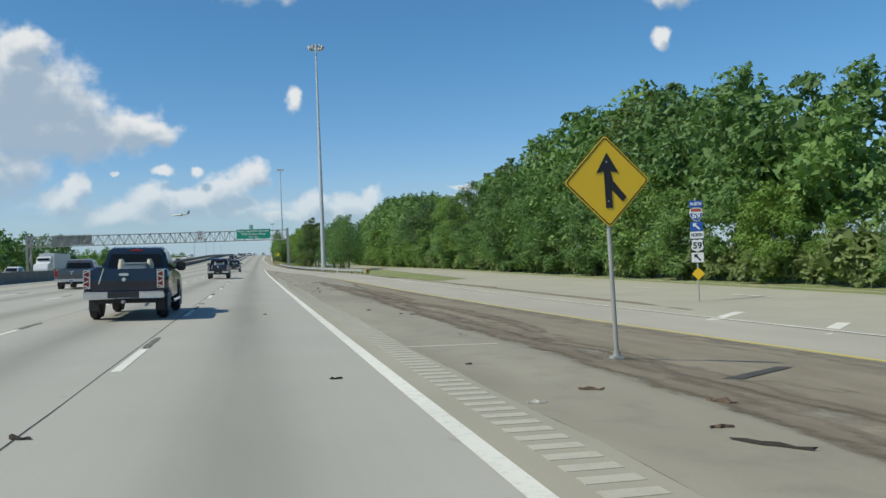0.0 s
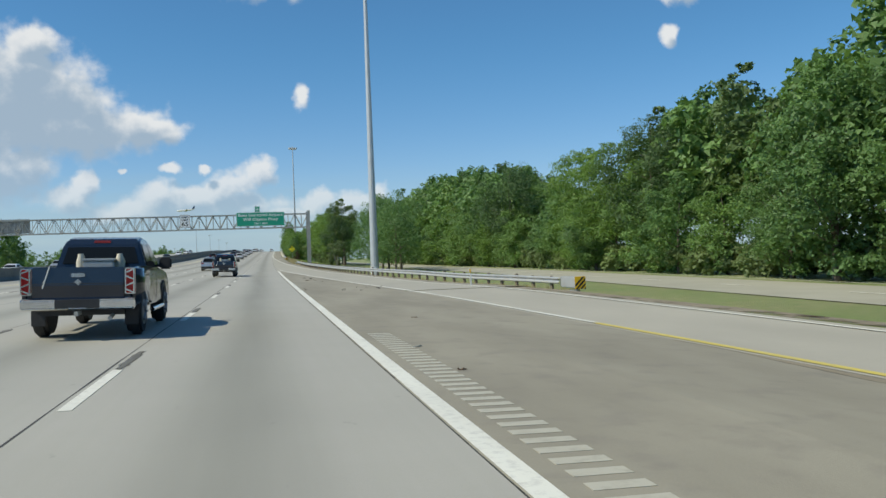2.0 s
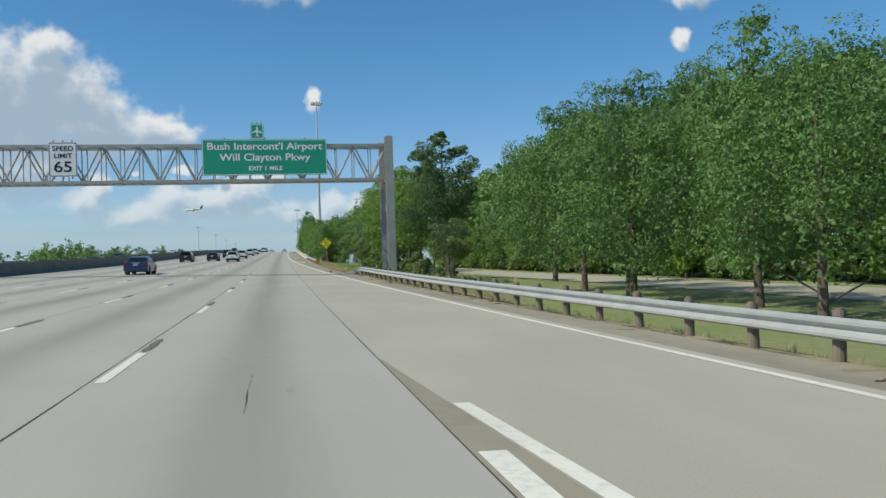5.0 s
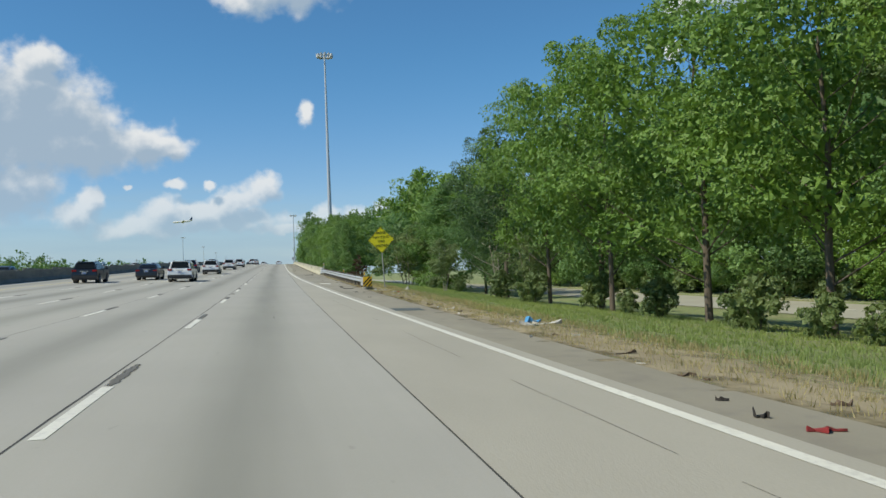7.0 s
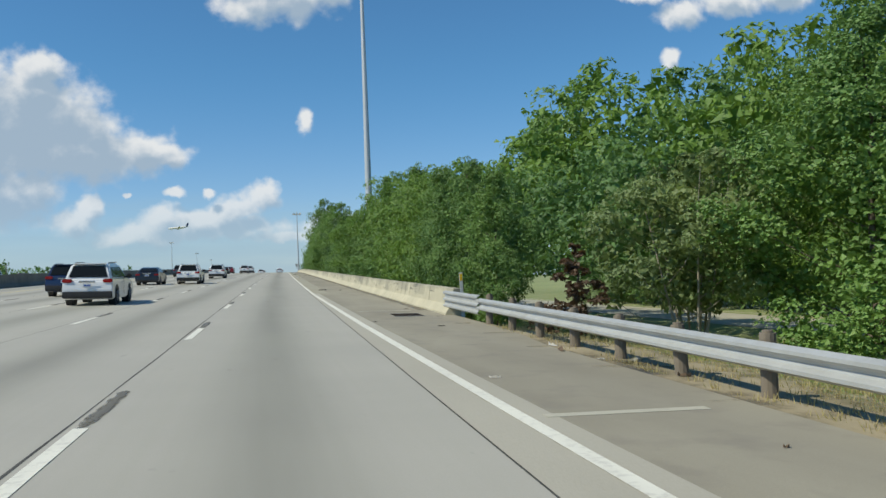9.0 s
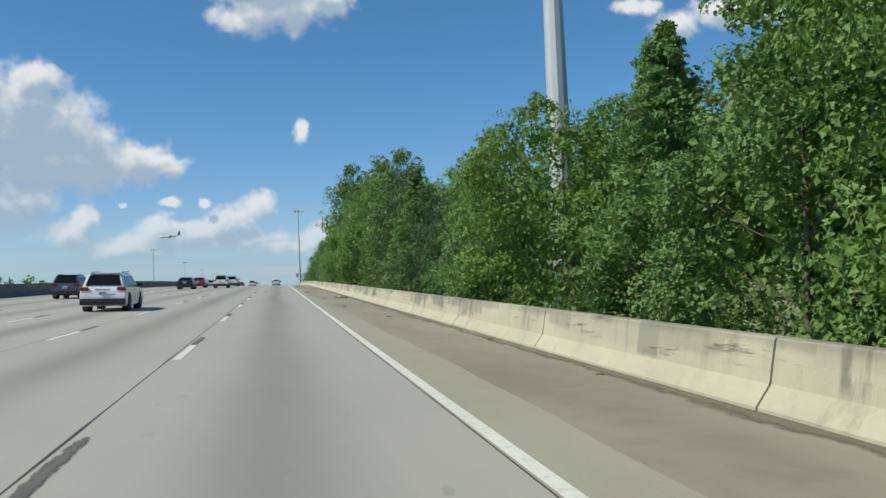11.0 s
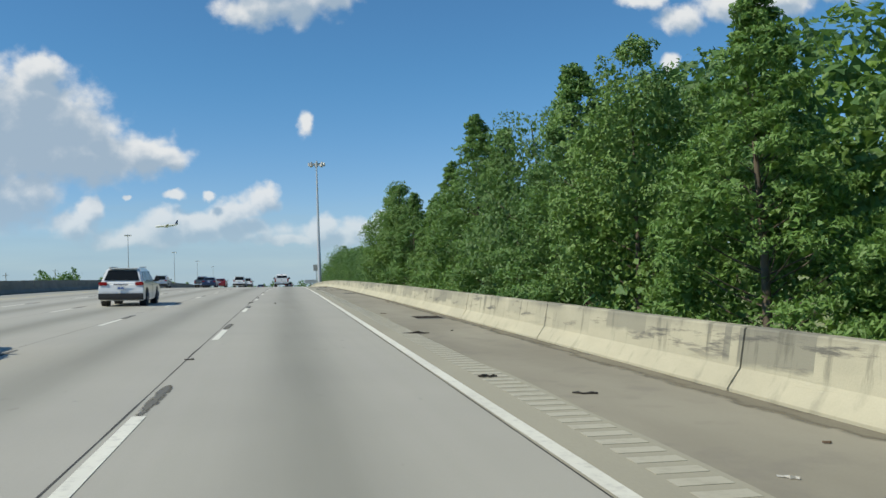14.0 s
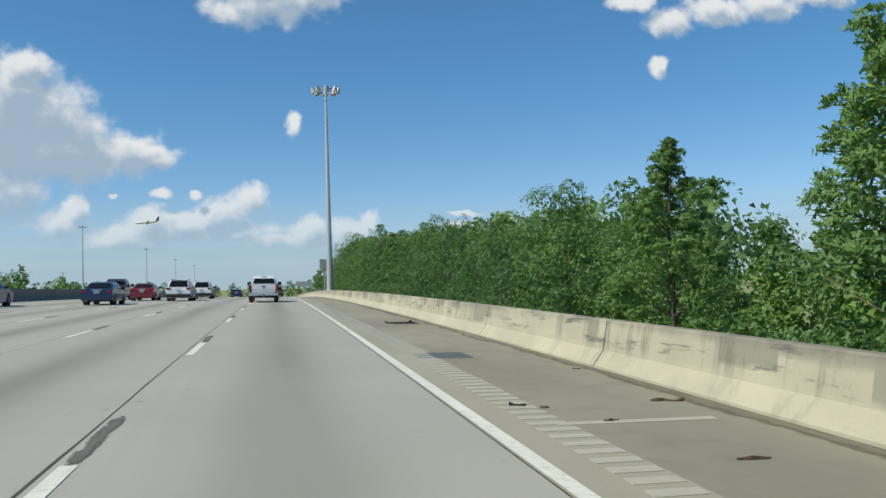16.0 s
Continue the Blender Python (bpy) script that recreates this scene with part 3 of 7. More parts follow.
def mesh_part(name, me, parent, label="", at=None):
    ob = new(name, me)
    ob.parent = parent
    if at is not None:
        ob.matrix_local = at
    return tagged(ob, label)


def part(name, bm, mat, parent, label="", at=None, smooth=False):
    me = bpy.data.meshes.new(name)
    bmesh.ops.recalc_face_normals(bm, faces=bm.faces)
    for f in bm.faces:
        f.smooth = smooth
    bm.to_mesh(me)
    bm.free()
    me.materials.append(mat)
    return mesh_part(name, me, parent, label, at)


def box(sx, sy, sz, at=(0, 0, 0), bevel=0.0, bm=None, turn=(0, 0, 0)):
    """A box with its centre at at; bevelled edges."""
    own = bmesh.new()
    bmesh.ops.create_cube(own, size=1.0, matrix=Matrix.Diagonal((sx, sy, sz, 1)))
    if bevel:
        bmesh.ops.bevel(own, geom=own.edges[:], offset=bevel, segments=2, affect="EDGES")
    own.transform(pose(*at, *turn))
    if bm is None:
        return own
    tmp = bpy.data.meshes.new("tmp")
    own.to_mesh(tmp)
    own.free()
    bm.from_mesh(tmp)
    bpy.data.meshes.remove(tmp)
    return bm


def rod(a, b, r0, r1=None, n=10, bm=None):
    """A tapered rod from a to b."""
    bm = bm or bmesh.new()
    a, b = Vector(a), Vector(b)
    d = b - a
    m = Matrix.Translation((a + b) / 2) @ d.to_track_quat("Z", "Y").to_matrix().to_4x4()
    bmesh.ops.create_cone(bm, cap_ends=True, segments=n, radius1=r0, radius2=r0 if r1 is None else r1, depth=d.length, matrix=m)
    return bm


def outline(points, depth, bevel=0.0, widths=None):
    """A slab from a side outline of (y, z), extruded across x; widths: half width by height, for sides that lean in."""
    bm = bmesh.new()
    half = (lambda z: depth / 2) if widths is None else widths
    a = [bm.verts.new((-half(z), y, z)) for y, z in points]
    b = [bm.verts.new((half(z), y, z)) for y, z in points]
    k = len(points)
    bm.faces.new(a)
    bm.faces.new(b[::-1])
    for i in range(k):
        bm.faces.new((a[i], b[i], b[(i + 1) % k], a[(i + 1) % k]))
    bmesh.ops.recalc_face_normals(bm, faces=bm.faces)
    if bevel:
        bmesh.ops.bevel(bm, geom=bm.edges[:], offset=bevel, segments=2, affect="EDGES", clamp_overlap=True)
    return bm


def flat_shape(points, thick=0.003):
    """A thin plate in the x-z plane, from a list of (x, z), its face towards -y."""
    bm = bmesh.new()
    f = bm.faces.new([bm.verts.new((x, 0, z)) for x, z in points])
    ext = bmesh.ops.extrude_face_region(bm, geom=[f])
    bmesh.ops.translate(bm, verts=[v for v in ext["geom"] if isinstance(v, bmesh.types.BMVert)], vec=(0, thick, 0))
    return bm


def round_rect(w, h, r, n=4):
    pts = []
    for cx, cz, a0 in ((w / 2 - r, h / 2 - r, 0), (-w / 2 + r, h / 2 - r, 90), (-w / 2 + r, -h / 2 + r, 180), (w / 2 - r, -h / 2 + r, 270)):
        for i in range(n + 1):
            a = radians(a0 + 90 * i / n)
            pts.append((cx + r * math.cos(a), cz + r * math.sin(a)))
    return pts


def words(text, size, mat, parent, at, width=None, stroke=0.0):
    """Lettering that stands in the x-z plane and faces -y, centred at at."""
    cu = bpy.data.curves.new("lettering", "FONT")
    cu.body, cu.size, cu.align_x, cu.align_y, cu.extrude, cu.offset = text, size, "CENTER", "CENTER", 0.003, stroke
    tmp = bpy.data.objects.new("tmp_text", cu)
    scene.collection.objects.link(tmp)
    bpy.context.view_layer.update()
    me = bpy.data.meshes.new_from_object(tmp.evaluated_get(bpy.context.evaluated_depsgraph_get()))
    bpy.data.objects.remove(tmp)
    xs = [v.co.x for v in me.vertices]
    k = width / (max(xs) - min(xs)) if width else 1.0
    me.transform(Matrix.Diagonal((k, 1, 1, 1)))
    me.transform(pose(0, 0, 0, 90, 0, 0))
    me.materials.clear()
    me.materials.append(mat)
    return mesh_part("lettering", me, parent, "", pose(*at))


def ys_between(y0, y1, near=3.0, far=20.0, from_y=800.0):
    ys = list(np.arange(y0, min(y1, from_y), near)) + list(np.arange(max(from_y, y0), y1, far)) + [y1]
    return np.array(ys, float)


def strip_mesh(name, xa, xb, y0, y1, mat, dz=0.0, nx=2, near=3.0, thick=0.0):
    """A strip of road surface between two lines, x given as numbers or as functions of y."""
    fa = xa if callable(xa) else (lambda y: np.full_like(y, xa))
    fb = xb if callable(xb) else (lambda y: np.full_like(y, xb))
    ys = ys_between(y0, y1, near)
    t = np.linspace(0, 1, nx)
    A, B = fa(ys), fb(ys)
    X = A[:, None] * (1 - t) + B[:, None] * t
    Y = np.repeat(ys[:, None], nx, 1)
    Z = surf(X, Y) + dz
    V = np.stack([X + bend(Y), Y, Z], -1).reshape(-1, 3)
    r, c = np.meshgrid(np.arange(len(ys) - 1), np.arange(nx - 1), indexing="ij")
    i = (r * nx + c).ravel()
    Fc = np.stack([i, i + 1, i + nx + 1, i + nx], -1)
    me = np_mesh(name, V, Fc, mat)
    uv = me.uv_layers.new(name="UVMap")
    T = np.repeat(t[None], len(ys), 0).ravel()
    uvs = np.stack([T, Y.ravel() / 10], -1)[Fc.ravel()]
    uv.data.foreach_set("uv", uvs.astype(np.float32).ravel())
    return me


def tube(points, radii, n=6):
    """Vertices and faces of a tube along points."""
    V, Fc = [], []
    pts = [Vector(p) for p in points]
    for i, p in enumerate(pts):
        d = (pts[min(i + 1, len(pts) - 1)] - pts[max(i - 1, 0)]).normalized()
        s = d.orthogonal().normalized()
        u = d.cross(s)
        for k in range(n):
            a = 2 * math.pi * k / n
            V.append(p + (s * math.cos(a) + u * math.sin(a)) * radii[i])
    for i in range(len(pts) - 1):
        for k in range(n):
            Fc.append((i * n + k, i * n + (k + 1) % n, (i + 1) * n + (k + 1) % n, (i + 1) * n + k))
    return V, Fc

# ---- ground and carriageways ----
def build_ground():
    xs = np.concatenate([[-2500, -1200, -600, -350, -200, -120, -90, -70, -58, -50, -40, -30, -18.6], np.arange(-12, 45, 1.5),
                         [46, 50, 56, 65, 80, 110, 160, 250, 400, 700, 1300, 2500]])
    ys = np.concatenate([[-290, -200, -100], np.arange(-50, 700, 4.0), np.arange(700, 1300, 20.0), [1400, 1600, 2000, 2600, 3400, 4500]])
    X, Y = np.meshgrid(xs, ys)
    Z = surf(X, Y) - 0.07
    on_road = (X > -51) & (X < paved_edge(Y) - 0.6) & ((Y > 100) | (X < 6))
    on_road |= (Y < 70) & (X > 5) & (X < np.interp(Y, [-60, 30, 160], [24, 25.5, 33.5]) + 3.4)
    Z = np.where(on_road, Z - 0.15, Z)
    V = np.stack([X + bend(Y), Y, Z], -1).reshape(-1, 3)
    nx = len(xs)
    r, c = np.meshgrid(np.arange(len(ys) - 1), np.arange(nx - 1), indexing="ij")
    i = (r * nx + c).ravel()
    ob = new("ground", np_mesh("ground", V, np.stack([i, i + 1, i + nx + 1, i + nx], -1), GROUND, True))
    tagged(ob, "mown green and straw-coloured verge grass on flat land", "ground", kind="structure")


build_ground()
road = thing("road", Matrix(), "pale grey concrete freeway with dark oil bands in each lane", "road", kind="structure")
LANES = [(-18.0, -14.1), (-14.1, -10.55), (-10.55, -7.0), (-7.0, -3.5), (-3.5, 0.0), (0.0, 3.66)]
mesh_part("joint_sealant", strip_mesh("joint_sealant", -18.0, 7.0, -60, 1200, SEAL, -0.012, 8), road, "black tar in the joints")
for xa, xb in LANES:
    mesh_part("lane", strip_mesh("lane", xa + 0.008, xb - 0.008, -60, 1200, LANE, 0.0, 2), road)


def shoulder_edge(y):
    return np.where(y < 100, 6.5, np.where(y > 303, 7.05, paved_edge(y) - 0.35))


pale = (lambda y: np.where((y > 50) & (y < 100), np.interp(y, [50, 74], [4.66, 3.68]), 4.66 + 0.05 * np.sin(y * 0.35) + 0.03 * np.sin(y * 1.3)))
mesh_part("shoulder_inner", strip_mesh("shoulder_inner", 3.668, pale, -60, 74, SWEPT, 0.0, 3, 1.5), road, "paler swept concrete beside the edge line")
mesh_part("shoulder", strip_mesh("shoulder", lambda y: np.where(y > 74, 3.668, pale(y)), 6.4, -60, 100, SHOULDER, 0.0, 4, 1.0), road, "brown-stained concrete shoulder")
mesh_part("shoulder", strip_mesh("shoulder", 6.4, lambda y: np.maximum(ramp_left(y) - 0.3, 6.6), -60, 100, SHOULDER, 0.0, 6), road)
mesh_part("shoulder", strip_mesh("shoulder", 3.668, lambda y: np.maximum(ramp_left(y) - 0.1, 3.68), 100, 172, SHOULDER, 0.0, 6), road)
mesh_part("merge_lane", strip_mesh("merge_lane", lambda y: np.maximum(ramp_left(y) - 0.1, 3.672), lambda y: np.maximum(edge_line(y) + 0.35, 3.9), 100, 330, RAMP, 0.0, 6), road,
          "concrete merge lane that tapers out")
mesh_part("shoulder", strip_mesh("shoulder", lambda y: np.maximum(edge_line(y) + 0.35, 3.9), shoulder_edge, 100, 330, SHOULDER, 0.0, 4), road)
mesh_part("shoulder_inner", strip_mesh("shoulder_inner", 3.668, pale, 330, 1200, SWEPT, 0.0, 3, 1.5), road, "paler swept concrete beside the edge line")
mesh_part("shoulder", strip_mesh("shoulder", pale, 7.05, 330, 1200, SHOULDER, 0.0, 4, 1.5), road)
mesh_part("ramp", strip_mesh("ramp", lambda y: ramp_left(y) - 0.3, lambda y: edge_line(y) + 0.5, -40, 100, RAMP, -0.02, 6), road,
          "concrete entrance ramp that climbs to the freeway")
# solid lines
mesh_part("edge_line", strip_mesh("edge_line", lambda y: np.interp(y, [10, 60, 120], [3.635, 3.68, 3.71]), lambda y: np.interp(y, [10, 60, 90, 120], [3.825, 3.88, 3.93, 3.94]), -60, 166, WHITE_PAINT, 0.005), road, "solid white edge line")
mesh_part("edge_line", strip_mesh("edge_line", lambda y: edge_line(y) - 0.08, lambda y: edge_line(y) + 0.08, 100, 330, WHITE_PAINT, 0.005), road)
mesh_part("edge_line", strip_mesh("edge_line", 3.69, 3.845, 330, 1200, WHITE_PAINT, 0.005), road)
mesh_part("gore_line", strip_mesh("gore_line", lambda y: ramp_left(y) - 0.09, lambda y: ramp_left(y) + 0.09, 82, 168, WHITE_PAINT, 0.006), road)
mesh_part("gore_line", strip_mesh("gore_line", lambda y: ramp_left(y) - 0.11, lambda y: ramp_left(y) + 0.10, -40, 82, YELLOW_PAINT, 0.0), road,
          "worn yellow line")
mesh_part("ramp_line", strip_mesh("ramp_line", lambda y: edge_line(y) - 0.07, lambda y: edge_line(y) + 0.07, -40, 100, WHITE_PAINT, 0.0), road)
mesh_part("edge_line", strip_mesh("edge_line", -14.2, -14.05, -60, 1200, YELLOW_PAINT, 0.005), road)


for y0, y1 in ((196, 203), (205, 214.5), (217, 224), (227, 228.6), (229.4, 233.5), (236, 241), (244.5, 245.6), (249, 256), (258, 260)):
    mesh_part("joint_sealant", strip_mesh("joint_sealant", lambda y: edge_line(y) - 0.85 + 0.006 * np.sin(y * 2.1), lambda y: edge_line(y) - 0.844 + 0.006 * np.sin(y * 2.1 + 0.3), y0, y1, SEAL, 0.003, 2, 0.5), road)
for x, y0, y1 in ((2.13, 246.0, 248.0), (2.1, 251.5, 253.0), (1.9, 168.0, 170.5)):
    mesh_part("crack", strip_mesh("crack", lambda y: x - 0.003 + 0.01 * np.sin(y * 3.0), lambda y: x + 0.003 + 0.01 * np.sin(y * 3.4), y0, y1, SEAL, 0.003, 2, 0.2), road, "dark sealed crack in the lane")


def dash_mesh(name, w, l, mat):
    bm = box(w, l, 0.004, bevel=0.0)
    me = bpy.data.meshes.new(name)
    bm.to_mesh(me)
    bm.free()
    me.materials.append(mat)
    return me


white_dash, black_dash = dash_mesh("lane_dash", 0.14, 3.05, WHITE_PAINT), dash_mesh("contrast_dash", 0.16, 2.3, BLACK_PAINT)
for line, (x, phase) in enumerate(((0.14, 0.0), (-3.36, 5.6), (-6.86, 2.0), (-10.4, 8.0))):
    for k in range(-4, 60):
        y = 14.9 + 12.19 * k + phase
        for me, yc in ((white_dash, y - 1.53), (black_dash, y + 1.14)):
            ob = new(me.name, me)
            ob.matrix_world = stand(x, yc, 0.004, tilt=True)
            ob.parent = road

# rumble bars of the shoulder
bar = dash_mesh("rumble_bar", 0.44, 0.17, RUMBLE)
for y in list(np.arange(2.0, 80.0, 0.33)) + list(np.arange(384.0, 400.0, 0.33)):
    ob = new("rumble_bar", bar)
    ob.matrix_world = stand(4.32 if y < 100 else 4.41, y, 0.003, tilt=True)
    ob.parent = road


def many_boxes(rows, sx, sy, sz):
    """Alike flat bars in one mesh, at the poses given."""
    c = np.array([(x, y, z) for z in (-0.5, 0.5) for y in (-0.5, 0.5) for x in (-0.5, 0.5)]) * (sx, sy, sz)
    f = np.array([(0, 1, 5, 4), (1, 3, 7, 5), (3, 2, 6, 7), (2, 0, 4, 6), (4, 5, 7, 6)])
    V, Fc = [], []
    for i, m in enumerate(rows):
        M = np.array(m)
        V.append(c @ M[:3, :3].T + M[:3, 3])
        Fc.append(f + 8 * i)
    return np.concatenate(V), np.concatenate(Fc)


V, Fc = many_boxes([stand(4.41, y, 0.003, tilt=True) for y in np.arange(400.0, 640.0, 0.33)], 0.42, 0.18, 0.004)
tagged(mesh_part("rumble_bars", np_mesh("rumble_bars", V, Fc, RUMBLE), road), kind="stuff")
# pale cross bars, a grey patch and stained slabs of the shoulder
for y in (13.6, 294.7, 313.0, 404.9, 515.4, 575.0):
    ob = new("cross_bar", dash_mesh("cross_bar", 1.75, 0.16, RUMBLE))
    ob.matrix_world = stand(5.35, y, 0.003, tilt=True)
    ob.parent = road
for x, y, w, l in ((6.31, 248.95, 0.95, 1.28), (4.81, 522.6, 1.0, 1.1)):
    ob = new("asphalt_patch", dash_mesh("asphalt_patch", w, l, ASPHALT_PATCH))
    ob.matrix_world = stand(x, y, 0.003, tilt=True)
    ob.parent = road
    tagged(ob, "dark asphalt repair patch")

for x, y in ((18.26, 25.05), (18.3, 19.75), (18.4, 14.4)):
    ob = new("gore_bar", dash_mesh("gore_bar", 0.42, 3.4, WHITE_PAINT))
    ob.matrix_world = stand(x, y, -0.024, -49)
    ob.parent = road


def ragged(seed, amp, scale=0.9):
    """A wandering offset along the road for uneven edges."""
    rs = np.random.RandomState(seed)
    k = np.arange(-100.0, 700.0, scale)
    v = np.convolve(rs.normal(size=len(k)), [0.2, 0.3, 0.5, 0.3, 0.2], "same") * amp
    return lambda y: np.interp(y, k, v)


# tar that has crept out of the joints beside the driving lane
for k, x in enumerate((0.0, 3.66)):
    wa, wb = ragged(10 + k, 0.008, 0.5), ragged(20 + k, 0.008, 0.5)
    mesh_part("joint_sealant", strip_mesh("joint_sealant", lambda y: x - (0.011, 0.004)[k] + wa(y) * (1, 0.4)[k], lambda y: x + (0.011, 0.004)[k] + wb(y) * (1, 0.4)[k], -10, 620, SEAL, 0.0025, 2, 0.6), road)
# dirt swept along the shoulder's outer joint and along the island beside the ramp
ra, rb, rc, rd = ragged(1, 0.10), ragged(2, 0.16), ragged(3, 0.22), ragged(4, 0.35)
mesh_part("gore", strip_mesh("gore", lambda y: np.minimum(6.5 + (ramp_left(y) - 7.0) * sstep(30, 80, y) + rb(y), ramp_left(y) - 0.4), lambda y: ramp_left(y) - 0.35, -20, 78, DIRT, 0.004, 6, 1.0), road, "brown dust-covered gore between shoulder and ramp")
mesh_part("dirt_band", strip_mesh("dirt_band", lambda y: np.interp(y, [5, 30, 45, 63], [6.4, 6.3, 6.15, 6.5]) + ra(y), lambda y: np.interp(y, [5, 10, 16, 26, 38, 50, 63], [7.2, 7.5, 7.7, 7.9, 8.4, 8.6, 7.4]) + 0.12 * np.sin(y * 0.9) + rb(y), -20, 63, DARK_DIRT, 0.010, 5, 0.45), road, "dark dirt caught along the joint")
for y0, y1, dz in ((28, 74.5, -0.012), (74.5, 100, -0.045)):
    mesh_part("dirt_island", strip_mesh("dirt_island", lambda y: edge_line(y) + np.interp(y, [28, 70, 84], [1.6, 1.6, 0.45]) + rc(y) * np.interp(y, [70, 84], [1, 0]),
              lambda y: edge_line(y) + 1.7 + np.interp(y, [28, 60, 80, 100], [0, 1.6, 2.2, 0.6]) + rd(y), y0, y1, DIRT, dz, 14, 0.9), road, "dry brown dirt beside the ramp")
sa, sb = ragged(7, 0.10, 0.8), ragged(8, 0.30, 0.8)
for y0, y1, w in ((222, 312, 1.3), (100, 221, 1.0)):
    ob = new("straw_band", strip_mesh("straw_band", lambda y: paved_edge(y) - 0.75 + sa(y), lambda y: paved_edge(y) + w + 0.5 + sb(y), y0, y1, STRAW, 0.0, 7, 0.9))
    tagged(ob, "dry straw and leaf litter along the pavement edge", "litter", kind="stuff")
toe = ragged(6, 0.07, 0.7)
mesh_part("dirt_band", strip_mesh("dirt_band", lambda y: 6.42 + toe(y), 6.98, 313, 640, TOE_DIRT, 0.004, 4, 0.9), road, "grit gathered along the foot of the barrier")
rf, rg = ragged(14, 0.25, 0.6), ragged(15, 0.35, 0.6)
for xa, xb, y0, y1 in ((7.6, 8.5, 3, 17), (8.2, 9.7, 17, 33), (8.3, 9.6, 33, 48)):
    mesh_part("dirt_band", strip_mesh("dirt_band", lambda y: xa + rf(y), lambda y: xa + (xb - xa) * np.sin(np.pi * np.clip((y - y0) / (y1 - y0), 0.02, 0.98)) ** 0.5 + rg(y) * 0.5, y0, y1, DARK_DIRT, 0.012, 4, 0.5), road, "dark dirt washed across the gore")
# shadow of the merge sign, laid on the gore as a dark strip
mesh_part("tar_strip", strip_mesh("tar_strip", lambda y: 8.1 + 1.15 * (y - 9.35) - 0.12, lambda y: 8.1 + 1.15 * (y - 9.35) + 0.16, 9.35, 11.35, SIGN_SHADE, 0.016, 2, 0.25), road, "dark strip painted as the warning sign's shadow on the gore")
# frontage road, kerb and driveway
def frontage_mid(y):
    return np.interp(y, [-60, 30, 160, 290, 340, 500], [24, 25.5, 33.5, 36.5, 39.5, 42])


frontage = thing("frontage_road", Matrix(), "pale worn concrete frontage road below the freeway", "road", kind="structure")
mesh_part("pavement", strip_mesh("pavement", lambda y: np.interp(y, [-60, 74, 83], [0, 0, 1]) * (frontage_mid(y) - 4.2) + (1 - np.interp(y, [-60, 74, 83], [0, 0, 1])) * (edge_line(y) + 0.42), lambda y: frontage_mid(y) + 4.2, -60, 700, FRONTAGE, -0.03, 24, 2.0), frontage)
mesh_part("kerb", strip_mesh("kerb", lambda y: frontage_mid(y) + 4.2, lambda y: frontage_mid(y) + 4.45, -60, 700, RUMBLE, 0.09, 2, 4.0), frontage, "low concrete kerb")
for off in (-0.1,):
    for k in range(24):
        y = 10 + 12.19 * k
        ob = new("lane_dash", white_dash)
        ob.matrix_world = stand(float(frontage_mid(y)) + off, y, 0.0)
        ob.parent = frontage

# far carriageway beyond the median
far_road = thing("far_carriageway", Matrix(), "concrete lanes of the far carriageway beyond the median", "road", kind="structure")
mesh_part("express_lane", strip_mesh("express_lane", -25.5, -18.7, -60, 1200, LANE, 0.0, 3), far_road)
for i in range(5):
    mesh_part("lane", strip_mesh("lane", -48.5 + i * 4.4, -44.1 + i * 4.4 - 0.02, -60, 1200, LANE, 0.0, 2), far_road)


# ---- barriers ----
def barrier_profile(h, face=-1):
    """Safety-shape outline (x, z): toe, sloped face and narrow top; the shaped side looks to -x."""
    return [(-0.36, -0.1), (-0.36, 0.08), (-0.19, 0.32), (-0.115, h - 0.02), (-0.095, h), (0.095, h), (0.115, h - 0.02), (0.15, -0.1)]


def extruded(profile, length, mat, name, chamfer=0.012):
    """A piece of constant section along y, with slightly worn ends."""
    bm = bmesh.new()
    rings = []
    for y, k in ((-length / 2, 0.985), (-length / 2 + chamfer, 1.0), (length / 2 - chamfer, 1.0), (length / 2, 0.985)):
        rings.append([bm.verts.new((x * k, y, z * k if z > 0.1 else z)) for x, z in profile])
    k = len(profile)
    for a, b in zip(rings, rings[1:]):
        for i in range(k):
            bm.faces.new((a[i], a[(i + 1) % k], b[(i + 1) % k], b[i]))
    bm.faces.new(rings[0][::-1])
    bm.faces.new(rings[-1])
    bmesh.ops.recalc_face_normals(bm, faces=bm.faces)
    me = bpy.data.meshes.new(name)
    bm.to_mesh(me)
    bm.free()
    me.materials.append(mat)
    return me


wall = thing("barrier_wall", stand(7.1, 310.5), "cream concrete safety barrier with dark run-off stains and scuffs", "barrier", kind="structure")
SEG = 7.36
seg_mesh = extruded(barrier_profile(0.81), SEG - 0.03, WALL, "barrier_segment")
inv = wall.matrix_world.inverted()
for k in range(90):
    y = 313.9 + SEG * (k + 0.5)
    ob = new("barrier_segment", seg_mesh)
    ob.parent = wall
    ob.matrix_local = inv @ stand(7.17, y, 0.0, tilt=True)
first = extruded(barrier_profile(0.81), 3.6, WALL, "barrier_end")
ob = mesh_part("barrier_end", first, wall, "", inv @ stand(7.17, 312.08, 0.0, tilt=True))
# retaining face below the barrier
mesh_part("retaining_face", strip_mesh("retaining_face", 7.30, 7.32, 311, 1000, SHADE_CONCRETE, 0.0, 2), wall)

